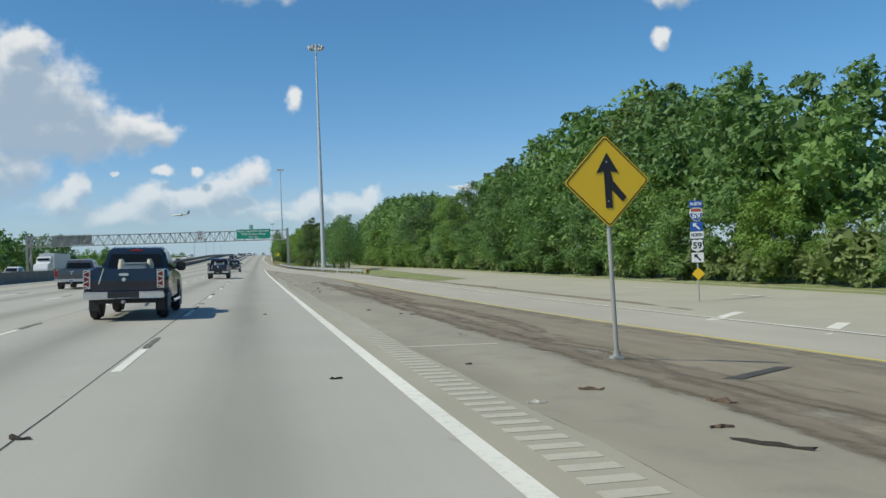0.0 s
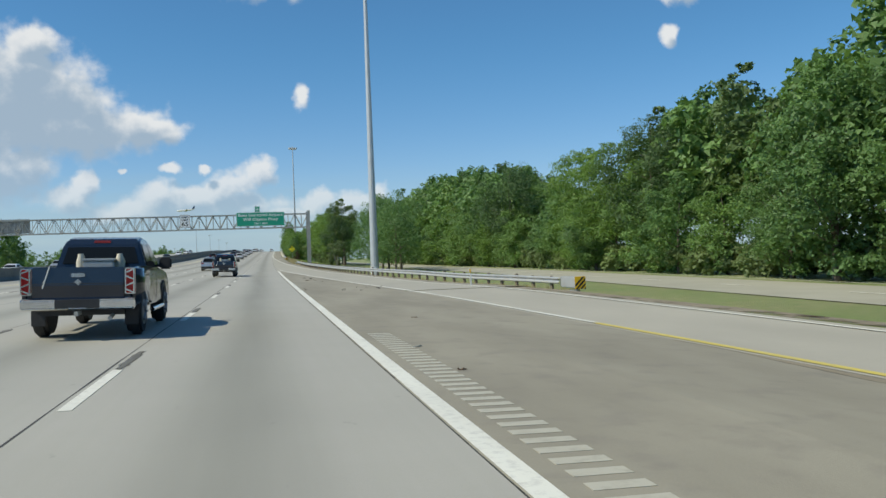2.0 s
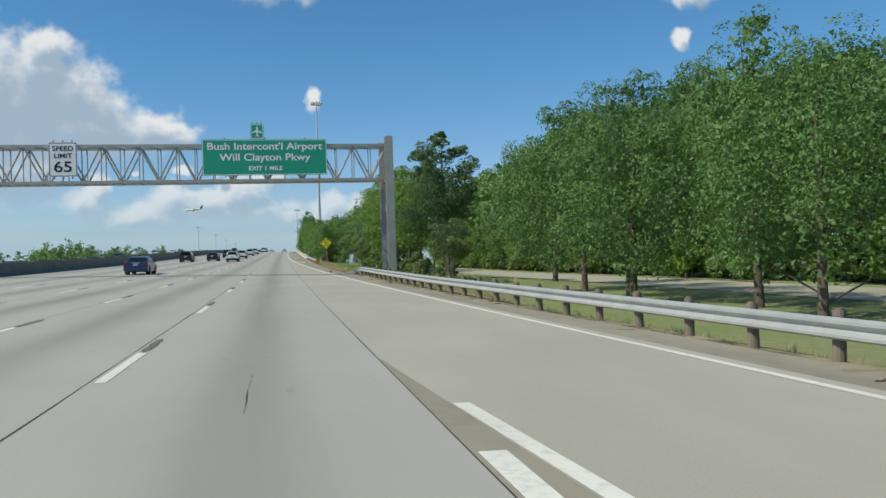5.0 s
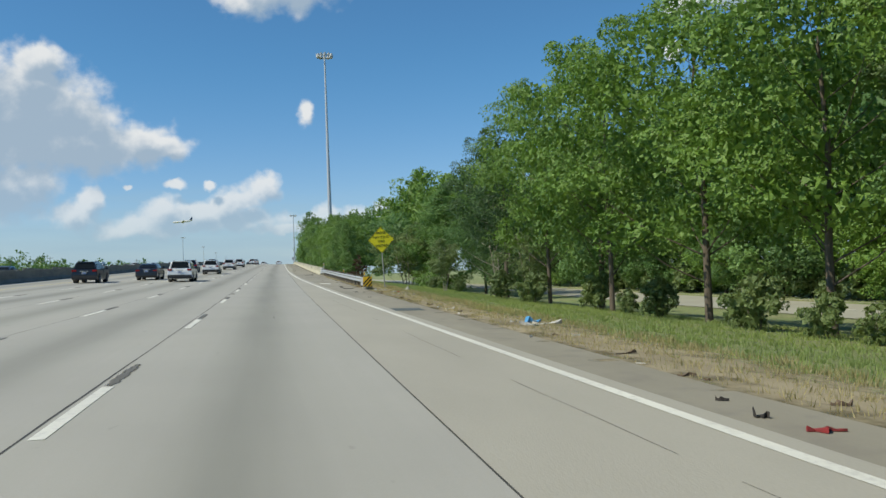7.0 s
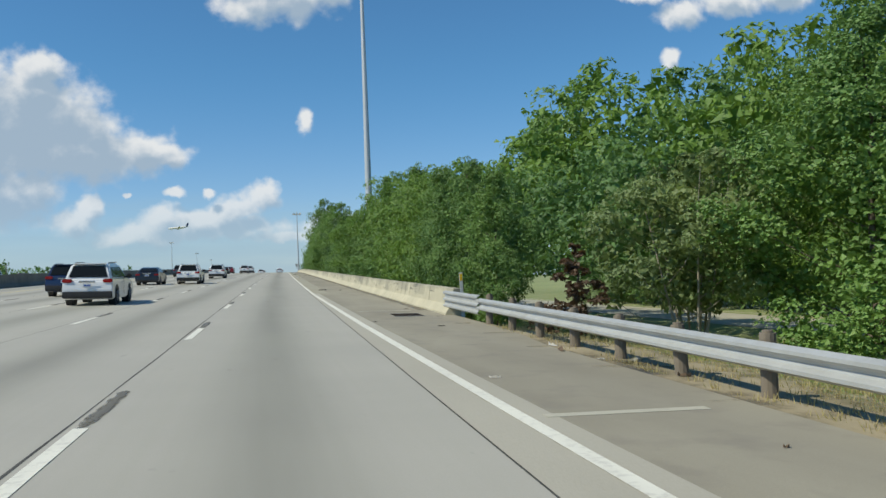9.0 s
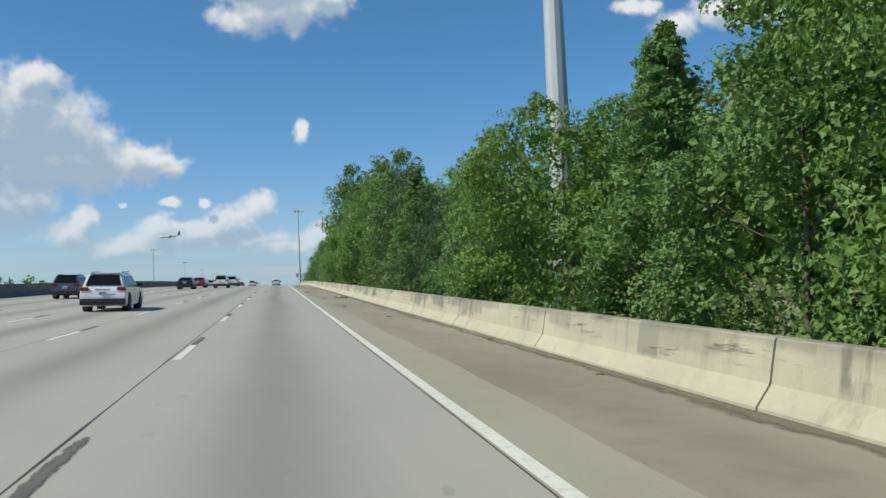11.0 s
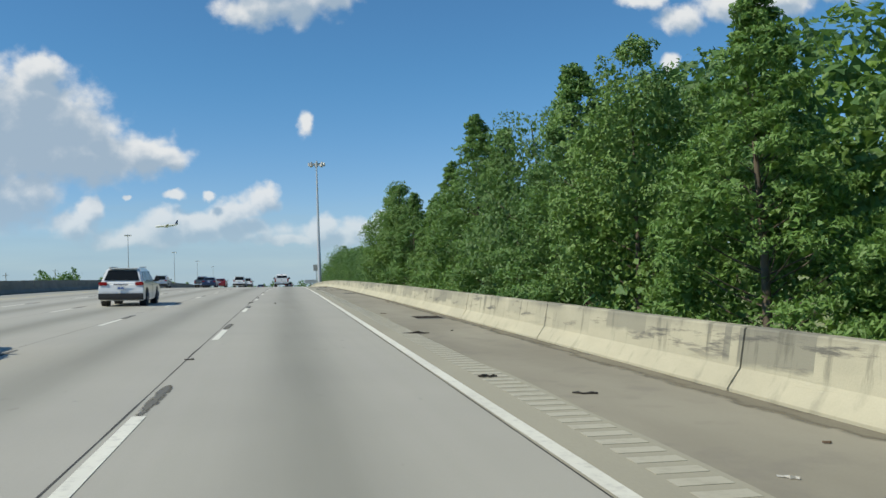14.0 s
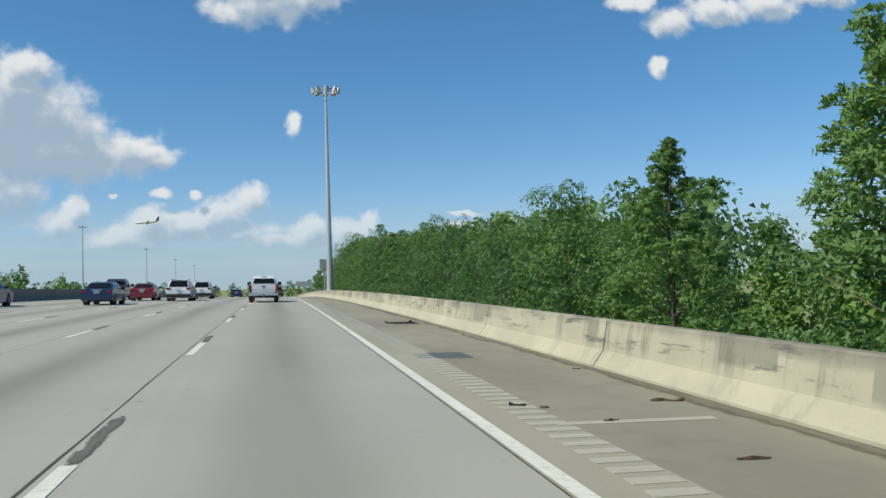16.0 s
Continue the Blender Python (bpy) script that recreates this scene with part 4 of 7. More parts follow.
median = thing("median_barrier", stand(-18.4, 0), "grey concrete median barrier, colour darkened for its shaded traffic side", "barrier", kind="structure")
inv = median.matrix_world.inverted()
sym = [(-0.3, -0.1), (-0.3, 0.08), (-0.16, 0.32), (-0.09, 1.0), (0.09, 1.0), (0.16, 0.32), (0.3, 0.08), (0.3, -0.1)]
med_mesh = extruded(sym, 11.96, SHADE_CONCRETE, "barrier_segment")
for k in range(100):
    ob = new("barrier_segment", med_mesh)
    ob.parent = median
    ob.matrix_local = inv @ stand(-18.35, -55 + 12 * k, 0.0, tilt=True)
express = thing("express_barrier", stand(-26, 0), "pale concrete barrier beside the express lane", "barrier", kind="structure")
inv = express.matrix_world.inverted()
for k in range(100):
    ob = new("barrier_segment", med_mesh)
    ob.parent = express
    ob.matrix_local = inv @ stand(-26.0, -55 + 12 * k, 0.0)


# ---- guardrails ----
def w_beam(xs, y0, y1, mat, name="w_beam", z_mid=0.47, step=1.905, triple=False, sink=0.0):
    """Corrugated rail along a line x(y), its waves towards the road."""
    prof = [(0.0, -0.155), (0.03, -0.14), (0.08, -0.115), (0.08, -0.075), (0.02, -0.035), (0.0, 0.0), (0.02, 0.035), (0.08, 0.075), (0.08, 0.115), (0.03, 0.14), (0.0, 0.155)]
    if triple:
        prof = [(0.0, -0.255), (0.08, -0.215), (0.08, -0.175), (0.02, -0.135), (0.02, -0.06), (0.08, -0.025), (0.08, 0.015), (0.02, 0.055), (0.02, 0.13), (0.08, 0.175), (0.08, 0.215), (0.0, 0.255)]
    ring = [(-a, b) for a, b in prof] + [(-a + 0.012, b) for a, b in prof[::-1]]
    ys = np.append(np.arange(y0, y1, step), y1)
    V, Fc, k = [], [], len(ring)
    for y in ys:
        p = spot(float(xs(y)), float(y), z_mid - sink * float(sstep(y1 - 6.5, y1, y)))
        V += [(p.x + a, p.y, p.z + b) for a, b in ring]
    for r in range(len(ys) - 1):
        for i in range(k):
            Fc.append((r * k + i, r * k + (i + 1) % k, (r + 1) * k + (i + 1) % k, (r + 1) * k + i))
    return np_mesh(name, np.array(V), np.array(Fc), mat, False)


def post_mesh(r, h):
    bm = bmesh.new()
    bmesh.ops.create_cone(bm, cap_ends=True, segments=12, radius1=r, radius2=r * 0.96, depth=h + 0.3, matrix=Matrix.Translation((0, 0, (h - 0.3) / 2)))
    top = [v for v in bm.verts if v.co.z > h * 0.9]
    bmesh.ops.bevel(bm, geom=[e for e in bm.edges if e.verts[0] in top and e.verts[1] in top], offset=0.03, segments=2, affect="EDGES")
    me = bpy.data.meshes.new("post")
    bm.to_mesh(me)
    bm.free()
    me.materials.append(POST_WOOD)
    return me


POST = post_mesh(0.095, 0.72)
rng = random.Random(4)


def guardrail(name, xs, y0, y1, label, first=1.0, sink=0.0):
    g = thing(name, stand(float(xs(y0)), y0), label, "guardrail", "roadside guardrails")
    inv = g.matrix_world.inverted()
    me = w_beam(xs, y0, y1, GALV, sink=sink)
    me.transform(inv)
    mesh_part("rail", me, g, "galvanised corrugated steel rail")
    y = y0 + first
    while y < y1 - (0.3 if not sink else 4.5):
        ob = mesh_part("post", POST, g, "")
        ob.matrix_local = inv @ stand(float(xs(y)) + 0.12, y, rng.uniform(-0.05, 0.03)) @ pose(0, 0, 0, rng.uniform(-2, 2), rng.uniform(-3, 3), rng.uniform(0, 180))
        y += 1.905
    return g


def rail_a(y):
    return np.interp(y, [96, 104, 112, 125, 138, 150, 193, 219, 224], [15.55, 14.55, 13.7, 12.45, 11.4, 10.65, 8.7, 8.2, 8.1])


def rail_b(y):
    return np.interp(y, [268, 285, 300, 312], [7.2, 7.15, 7.06, 6.97])


guardrail("guardrail", rail_a, 98.3, 225.0, "galvanised steel guardrail on round timber posts along the ramp", sink=0.42)
gb = guardrail("guardrail", rail_b, 269.3, 307.0, "galvanised guardrail on round timber posts that joins the concrete barrier")
me = w_beam(rail_b, 306.9, 311.0, GALV, "thrie_beam", 0.45, triple=True)
me.transform(gb.matrix_world.inverted())
mesh_part("thrie_beam", me, gb, "three-wave transition rail")


def cushion(x, y, label):
    """Box-like rail end with a striped face."""
    c = thing("rail_end_terminal", stand(x, y), label, "crash cushion", "rail ends")
    part("housing", box(0.36, 1.9, 0.48, (0, 0.95, 0.44), 0.03), GALV, c)
    part("foot", box(0.16, 0.16, 0.4, (0, 0.3, 0.15), 0.01), GALV_DARK, c)
    part("anchor", box(0.3, 1.2, 0.1, (0, 0.9, 0.06), 0.02), GALV_DARK, c)
    part("face", box(0.50, 0.03, 0.54, (0, -0.03, 0.44), 0.01), SIGN_YELLOW, c, "yellow and black striped face")
    for i in range(4):
        a = -0.42 + i * 0.2
        pts = []
        for px, pz in ((a, -0.26), (a + 0.1, -0.26), (a + 0.62, 0.26), (a + 0.52, 0.26)):
            pts.append((px, pz))
        # clip the slanted stripe to the face
        poly = []
        for (x0, z0), (x1, z1) in zip(pts, pts[1:] + pts[:1]):
            poly.append((min(max(x0, -0.24), 0.24), z0 if -0.24 <= x0 <= 0.24 else z0 + (min(max(x0, -0.24), 0.24) - x0)))
        zs = [q[1] for q in poly]
        if max(zs) - min(zs) > 0.05:
            part("stripe", flat_shape(poly, 0.004), INK, c, "", pose(0, -0.05, 0.44))
    return c


cushion(15.5, 96.5, "galvanised guardrail end terminal with a striped black and yellow face")
cushion(7.15, 267.45, "galvanised guardrail end terminal, striped face, debris lying beside it")


# ---- high masts and poles ----
def high_mast(x, y, h, r=0.42, label="", lamps=12, painted=True):
    h = h - spot(x, y).z
    t = thing("high_mast_light", stand(x, y, -0.05), label, "light mast", "high-mast lights")
    V, Fc = tube([(0, 0, 0), (0, 0, h * 0.5), (0, 0, h)], [r, r * 0.62, r * 0.3], 12)
    mesh_part("shaft", np_mesh("shaft", V, Fc, POLE_STEEL), t, "tapering twelve-sided grey steel shaft")
    part("base_plate", rod((0, 0, 0), (0, 0, 0.12), r + 0.28, n=16), GALV_DARK, t)
    if painted:
        part("base_band", rod((0, 0, 0.12), (0, 0, 1.35), r + 0.012, r - 0.002, n=12), PLASTIC_WHITE, t, "white painted band at the foot")
    ring = bmesh.new()
    bmesh.ops.create_cone(ring, segments=24, radius1=1.15, radius2=1.15, depth=0.16, matrix=Matrix.Translation((0, 0, h - 0.2)))
    for i in range(4):
        rod((0, 0, h - 0.2), (1.15 * math.cos(i * math.pi / 2), 1.15 * math.sin(i * math.pi / 2), h - 0.2), 0.05, n=6, bm=ring)
    part("ring", ring, GALV_DARK, t)
    for i in range(lamps):
        a = 2 * math.pi * i / lamps
        c, s = math.cos(a), math.sin(a)
        bm = rod((1.3 * c, 1.3 * s, h - 0.45), (1.5 * c, 1.5 * s, h + 0.12), 0.33, 0.16, 10)
        part("lamp_head", bm, GALV, t)
    part("cap", rod((0, 0, h), (0, 0, h + 0.5), 0.22, 0.1, n=10), GALV_DARK, t)
    return t


high_mast(15.6, 163.0, 45.2, 0.52, "tall tapering grey steel light mast with white foot band")
high_mast(12.5, 378.5, 45.0, 0.5, "tall grey steel light mast standing behind the trees")
high_mast(7.75, 598.0, 30.3, 0.4, "tall dark light mast with clustered lamps beside the bridge", 8)
for x, y, h in ((-73.0, 846.0, 34.0), (-78.0, 1035.0, 34.0), (-84.0, 1230.0, 34.0), (-88.0, 1430.0, 34.0)):
    high_mast(x, y, h, 0.45, "distant slender light mast with a small lamp cluster", 6, False)


def utility_pole(x, y, h):
    t = thing("utility_pole", stand(x, y), "distant plain dark wooden utility pole", "utility pole", "utility poles")
    part("shaft", rod((0, 0, -1.0), (0, 0, h), 0.2, 0.13, 8), POST_WOOD, t)
    part("crossarm", box(2.4, 0.12, 0.14, (0, 0.1, h - 0.8)), POST_WOOD, t)


for x, y, h in ((-108, 585, 14), (-108, 640, 17), (-108, 742, 18), (-108, 790, 17), (-108, 857, 20), (-108, 960, 20)):
    utility_pole(x, y, h)

# ---- trees ----
def leaf_cloud(centres, size, rs, long=1.0, droop=0.0, out=None, broad=True):
    """Small folded leaves about their centres: (n, 4, 3) where broad, or (n, 3, 3)."""
    n = len(centres)
    nrm = rs.normal(size=(n, 3)) * 0.55 + out
    nrm[:, 2] += 0.35
    nrm /= np.linalg.norm(nrm, axis=1)[:, None]
    tan = np.cross(nrm, rs.normal(size=(n, 3)))
    tan[:, 2] -= droop
    tan /= np.linalg.norm(tan, axis=1)[:, None] + 1e-9
    bit = np.cross(nrm, tan)
    s = (size * rs.uniform(0.6, 1.3, n))[:, None]
    a = centres - tan * s * 0.5 * long
    c = centres + tan * s * 0.5 * long - nrm * s * 0.12
    if not broad:
        return np.stack([a + bit * s * 0.36, c, a - bit * s * 0.36 + nrm * s * 0.1], 1)
    b = centres + bit * s * 0.46 + nrm * s * 0.10
    d = centres - bit * s * 0.46 + nrm * s * 0.10
    return np.stack([a, b, c, d], 1)


def leaf_faces(L):
    """Vertices and triangles of a leaf array."""
    n, k = L.shape[:2]
    i = np.arange(n)[:, None] * k
    Fc = np.concatenate([i + [0, 1, 2], i + [0, 2, 3]]) if k == 4 else i + [0, 1, 2]
    return L.reshape(-1, 3), Fc


def crown_radius(shape, h):
    """Relative crown radius at relative crown height h."""
    if shape == "round":
        return np.sqrt(np.clip(1 - (2 * h - 0.85) ** 2 / 1.35, 0.02, 1))
    if shape == "oval":
        return np.clip(np.sin(np.pi * np.clip(h * 0.86 + 0.12, 0, 1)) ** 0.7, 0.05, 1)
    if shape == "cone":
        return np.clip(1.02 - h, 0.03, 1) ** 0.74
    if shape == "spread":
        return np.clip(np.sin(np.pi * np.clip(h * 0.7 + 0.2, 0, 1)) ** 0.6, 0.1, 1)
    return np.ones_like(h)


def unit_rows(v):
    return v / (np.linalg.norm(v, axis=-1, keepdims=True) + 1e-9)


def tree_parts(seed, H, R, base, shape, lobes, clumps, per, leaf, lobe, leaf_mat, bark, stems=1, long=1.0, droop=0.0, flat=0.75, lean=0.03, girth=1.0, broad=False, core=0.22, loose=0.28):
    """A trunk with limbs, and a crown of lobes that carry leafy clumps."""
    rs = np.random.RandomState(seed)
    hb = H * base
    TV, TF = [], []

    def put(points, radii, n=6):
        v, f = tube(points, radii, n)
        o = len(TV)
        TV.extend(v)
        TF.extend([tuple(i + o for i in q) for q in f])

    tops = []
    knots = (0, 0.2, 0.45, 0.7, 0.9)
    for s in range(stems):
        a = 2 * math.pi * (s + rs.rand()) / stems
        sp = 0.0 if stems == 1 else R * 0.45
        fx, fy = math.cos(a), math.sin(a)
        r0 = (0.011 * H + 0.05) * girth / math.sqrt(stems)
        wob = rs.normal(size=(5, 2)) * H * lean * 0.5
        pts = []
        for i, t in enumerate(knots):
            pts.append((fx * (0.12 * (stems > 1) + sp * t) + wob[i, 0] * t, fy * (0.12 * (stems > 1) + sp * t) + wob[i, 1] * t, H * t - 0.2 * (i == 0)))
        put(pts, [r0 * 1.25, r0, r0 * 0.75, r0 * 0.4, r0 * 0.12], 7)
        tops.append(pts)
    # lobes: a turned spiral up the crown, with a few along the axis
    h = (np.arange(lobes) + rs.uniform(0.1, 0.9, lobes)) / lobes
    ang = np.arange(lobes) * 2.4 + rs.normal(size=lobes) * 0.5
    cr = crown_radius(shape, h)
    lr = R * lobe * rs.uniform(0.72, 1.25, lobes) * ((0.22 + 0.78 * cr) if shape == "cone" else (0.35 + 0.65 * cr))
    rad = np.maximum(R * cr * rs.uniform(0.72, 1.12, lobes) - lr * 0.75, 0)
    zc = hb + lr * flat * 0.8 + (H - hb - lr * flat * 1.6) * h
    C = np.stack([rad * np.cos(ang), rad * np.sin(ang), zc], -1)
    mids = 4
    hm = np.linspace(0.15, 0.72, mids)
    C = np.concatenate([C, np.stack([rs.normal(size=mids) * 0.06 * R, rs.normal(size=mids) * 0.06 * R, hb + (H - hb) * hm], -1)])
    lr = np.concatenate([lr, R * 0.55 * crown_radius(shape, hm)])
    for i in range(lobes):
        pts = tops[i % stems]
        zj = max(hb * 0.6, C[i, 2] - 0.55 * rad[i] - 0.3)
        t = min(max(zj / H, 0.05), 0.88)
        j = [float(np.interp(t, knots, [p[q] for p in pts])) for q in range(3)]
        mid = [(j[q] + C[i, q]) / 2 for q in range(3)]
        mid[2] -= 0.06 * rad[i]
        rr = 0.045 * girth * (H / 10) * (1.15 - t)
        put([j, mid, list(C[i])], [rr, rr * 0.65, rr * 0.2], 5)
    # clumps on the outer and upper side of each lobe, each a tuft that is open below
    up = np.array([0, 0, 1.0])
    axis = C * np.array([1, 1, 0]) / R
    n = lobes * clumps
    d = unit_rows(rs.normal(size=(n, 3)) * 0.75 + np.repeat(axis[:lobes], clumps, 0) * 0.9 + up * 0.25)
    q = np.repeat(lr[:lobes], clumps)
    K = np.repeat(C[:lobes], clumps, 0) + d * np.array([1, 1, flat]) * (q * rs.uniform(0.55, 1.0, n))[:, None]
    kr = q * rs.uniform(0.26, 0.48, n)
    n2 = n * per
    dd = np.repeat(d, per, 0)
    off = unit_rows(rs.normal(size=(n2, 3)) * 0.75 + dd * 0.55 + up * 0.4)
    far = 0.5 + 0.55 * np.sqrt(rs.rand(n2)) + loose * rs.rand(n2) ** 3
    pts = np.repeat(K, per, 0) + off * np.array([1, 1, flat]) * (np.repeat(kr, per) * far)[:, None]
    if droop:
        pts[:, 2] -= droop * 0.35 * np.repeat(kr, per) * (far - 0.5)
    pts[:, 2] = np.maximum(pts[:, 2], 0.06)
    L = leaf_cloud(pts, leaf, rs, long, droop, off * 0.75 + dd * 0.35, broad)
    # larger shaded leaves that fill the inside of the lobes
    n3 = int(n2 * core)
    pick = rs.choice(len(C), n3, p=lr ** 2 / np.sum(lr ** 2))
    deep = C[pick] + unit_rows(rs.normal(size=(n3, 3))) * np.array([1, 1, flat]) * (lr[pick] * 0.78 * rs.rand(n3) ** 0.5)[:, None]
    deep[:, 2] = np.maximum(deep[:, 2], 0.06)
    L = np.concatenate([L, leaf_cloud(deep, leaf * 2.0, rs, 1.0, 0.0, rs.normal(size=(n3, 3)), broad)])
    V, Fc = leaf_faces(L)
    crown = np_mesh("crown", V, Fc, leaf_mat)
    trunk = np_mesh("trunk", np.array([tuple(v) for v in TV]), np.array(TF), bark, True)
    return trunk, crown, L


KINDS = {
    # name: (label, variants, settings)
    "oak": ("dark green broadleaf oak tree with a dense rounded crown", 3, dict(H=11.0, R=4.8, base=0.1, shape="round", lobes=17, clumps=11, per=58, leaf=0.132, lobe=0.42, leaf_mat=LEAF_OAK, bark=BARK, broad=False, core=0.3)),
    "tall_oak": ("tall dark green oak with a bare lower trunk", 2, dict(H=15.0, R=5.2, base=0.24, shape="round", lobes=20, clumps=11, per=78, leaf=0.13, lobe=0.38, leaf_mat=LEAF_DARK, bark=BARK, girth=0.8, broad=False, core=0.3)),
    "laurel": ("dark glossy green tree with a dense rounded crown", 2, dict(H=14.0, R=4.8, base=0.02, shape="round", lobes=24, clumps=11, per=62, leaf=0.125, lobe=0.4, leaf_mat=LEAF_DARK, bark=BARK, broad=False, core=0.35)),
    "elm": ("bright green broadleaf tree with a loose layered crown", 3, dict(H=10.0, R=4.4, base=0.2, shape="spread", lobes=24, clumps=11, per=60, leaf=0.125, lobe=0.40, leaf_mat=LEAF_BRIGHT, bark=BARK, flat=0.5, broad=False, loose=0.4, girth=0.65, core=0.25)),
    "sycamore": ("tall light-green tree with large pale-backed leaves", 3, dict(H=15.0, R=4.2, base=0.0, shape="oval", lobes=34, clumps=10, per=50, leaf=0.128, lobe=0.38, leaf_mat=LEAF_SYC, bark=BARK, girth=0.6, flat=0.9, broad=True, loose=0.3, core=0.5)),
    "cypress": ("feathery green bald cypress with drooping sprays", 3, dict(H=13.5, R=3.6, base=0.0, shape="cone", lobes=110, clumps=6, per=44, leaf=0.092, lobe=0.27, leaf_mat=LEAF_CYP, bark=BARK, long=2.2, droop=0.6, flat=0.75, girth=0.6, loose=0.8, core=0.25)),
    "pine": ("tall dark pine with a tufted crown", 2, dict(H=18.0, R=4.2, base=0.35, shape="round", lobes=18, clumps=10, per=70, leaf=0.17, lobe=0.38, leaf_mat=LEAF_PINE, bark=BARK, long=1.5, flat=0.7, core=0.3)),
    "woodland_tree": ("dense green woodland tree, leafy to the ground", 4, dict(H=13.0, R=4.8, base=0.0, shape="oval", lobes=24, clumps=10, per=40, leaf=0.2, lobe=0.42, leaf_mat=LEAF_OAK, bark=BARK, core=0.42)),
    "light_woodland_tree": ("light green woodland tree, leafy to the ground", 3, dict(H=11.0, R=4.4, base=0.0, shape="round", lobes=22, clumps=10, per=38, leaf=0.19, lobe=0.42, leaf_mat=LEAF_SYC, bark=BARK, core=0.42)),
    "lime_woodland_tree": ("lime-green woodland tree, leafy to the ground", 2, dict(H=11.0, R=4.4, base=0.0, shape="oval", lobes=22, clumps=10, per=46, leaf=0.175, lobe=0.42, leaf_mat=LEAF_BRIGHT, bark=BARK, core=0.42)),
    "small_tree": ("small multi-stemmed spreading tree with thin stems", 2, dict(H=5.6, R=2.7, base=0.28, shape="spread", lobes=17, clumps=8, per=60, leaf=0.11, lobe=0.36, leaf_mat=LEAF_SHRUB, bark=BARK_PALE, stems=5, girth=0.75, flat=0.5, loose=0.4, broad=False, core=0.25)),
    "bare_tree": ("nearly leafless tree with pale spreading stems", 1, dict(H=6.5, R=3.0, base=0.3, shape="spread", lobes=16, clumps=2, per=4, leaf=0.11, lobe=0.3, leaf_mat=LEAF_SYC, bark=BARK_PALE, stems=5, girth=1.05, core=0.03)),
    "shrub": ("leafy grey-green roadside shrub", 2, dict(H=1.9, R=1.15, base=0.02, shape="round", lobes=10, clumps=6, per=22, leaf=0.15, lobe=0.38, leaf_mat=LEAF_SHRUB, bark=BARK, stems=4, long=1.6, girth=0.4, loose=0.6)),
    "dead_tree": ("small tree with withered red-brown leaves", 1, dict(H=4.2, R=1.4, base=0.1, shape="cone", lobes=16, clumps=4, per=22, leaf=0.13, lobe=0.34, leaf_mat=LEAF_DEAD, bark=BARK, long=1.4, droop=0.6, loose=0.6)),
}
MODELS = {}
for kind, (label, seeds, kw) in KINDS.items():
    MODELS[kind] = [tree_parts(sum(map(ord, kind)) + s * 17, **kw) for s in range(seeds)]
trng = random.Random(11)


def tree_pose(x, y, size, wide=1.0):
    return Matrix.Translation(spot(x, y, -0.05)) @ pose(0, 0, 0, trng.uniform(-2, 2), trng.uniform(-2, 2), trng.uniform(0, 360)) @ Matrix.Diagonal((size * wide, size * wide, size, 1))


def plant(kind, x, y, size=1.0, variant=None, wide=1.0, label="", group="roadside trees", height=None, top=None):
    """One tree; height above its foot, or top above the freeway beside it."""
    lab, seeds, kw = KINDS[kind]
    if top is not None:
        height = top + float(zr(y)) - float(surf(x, y))
    if height:
        size = height / kw["H"]
        wide *= (kw["H"] / height) ** 0.5 if height > kw["H"] else 1.0
    tm, cm, raw = MODELS[kind][trng.randrange(seeds) if variant is None else variant]
    name = {"shrub": "shrub"}.get(kind, "tree")
    t = thing(name, tree_pose(x, y, size, wide), label or lab, name, "roadside shrubs" if name == "shrub" else group)
    mesh_part("trunk", tm, t)
    mesh_part("crown", cm, t)
    return t


def far_wood(name, rows, label, thin=2, low=0.0):
    """Trees too far off or too deep in the wood to count, as one object of stuff; leaves thinned, and only above the relative height low, where nearer trees hide the rest."""
    t = thing(name, Matrix(), label, "woodland", kind="stuff")
    sums = {}

    def gather(key, V, Fc):
        a, b, n = sums.setdefault(key, [[], [], 0])
        a.append(V)
        b.append(Fc + n)
        sums[key][2] += len(V)

    for kind, x, y, size in rows:
        kw = KINDS[kind][2]
        m = np.array(tree_pose(x, y, size))
        tm, cm, L = MODELS[kind][trng.randrange(KINDS[kind][1])]
        L = L[L[:, 0, 2] > low * kw["H"]][::thin]
        mid = L.mean(1, keepdims=True)
        V, Fc = leaf_faces(mid + (L - mid) * min(thin ** 0.42, 3.6))
        key = ("crown", kw["leaf_mat"].name)
        gather(key, V @ m[:3, :3].T + m[:3, 3], Fc)
        if thin > 5 or low or kind == "shrub":
            continue
        co = np.empty(len(tm.vertices) * 3, np.float32)
        tm.vertices.foreach_get("co", co)
        idx = np.empty(len(tm.loops), np.int32)
        tm.loops.foreach_get("vertex_index", idx)
        gather(("trunk", BARK.name), co.reshape(-1, 3) @ m[:3, :3].T + m[:3, 3], idx.reshape(-1, 4))
    for (part_name, mat_name), (V, Fc, n) in sums.items():
        mesh_part(part_name, np_mesh(part_name, np.concatenate(V), np.concatenate(Fc), bpy.data.materials[mat_name]), t)


# woodland beyond the frontage road: the edge trees singly, the depth as stuff
def wood_top(y):
    """Height of the woodland's skyline along the frontage road."""
    return float(np.interp(y, [26, 40, 44, 50, 56, 60, 69, 80, 110, 122, 131, 140, 146, 151, 156, 165, 172, 178, 185, 188, 191, 200, 226, 240, 280, 305, 330, 375, 400],
                           [10, 10.5, 13.5, 16.5, 16.5, 16, 19.5, 21.5, 21.5, 19.5, 20.5, 20.5, 18, 16, 15, 14, 13, 12.5, 13, 15.5, 17, 19, 22.5, 23, 25, 26, 25, 25, 22]))



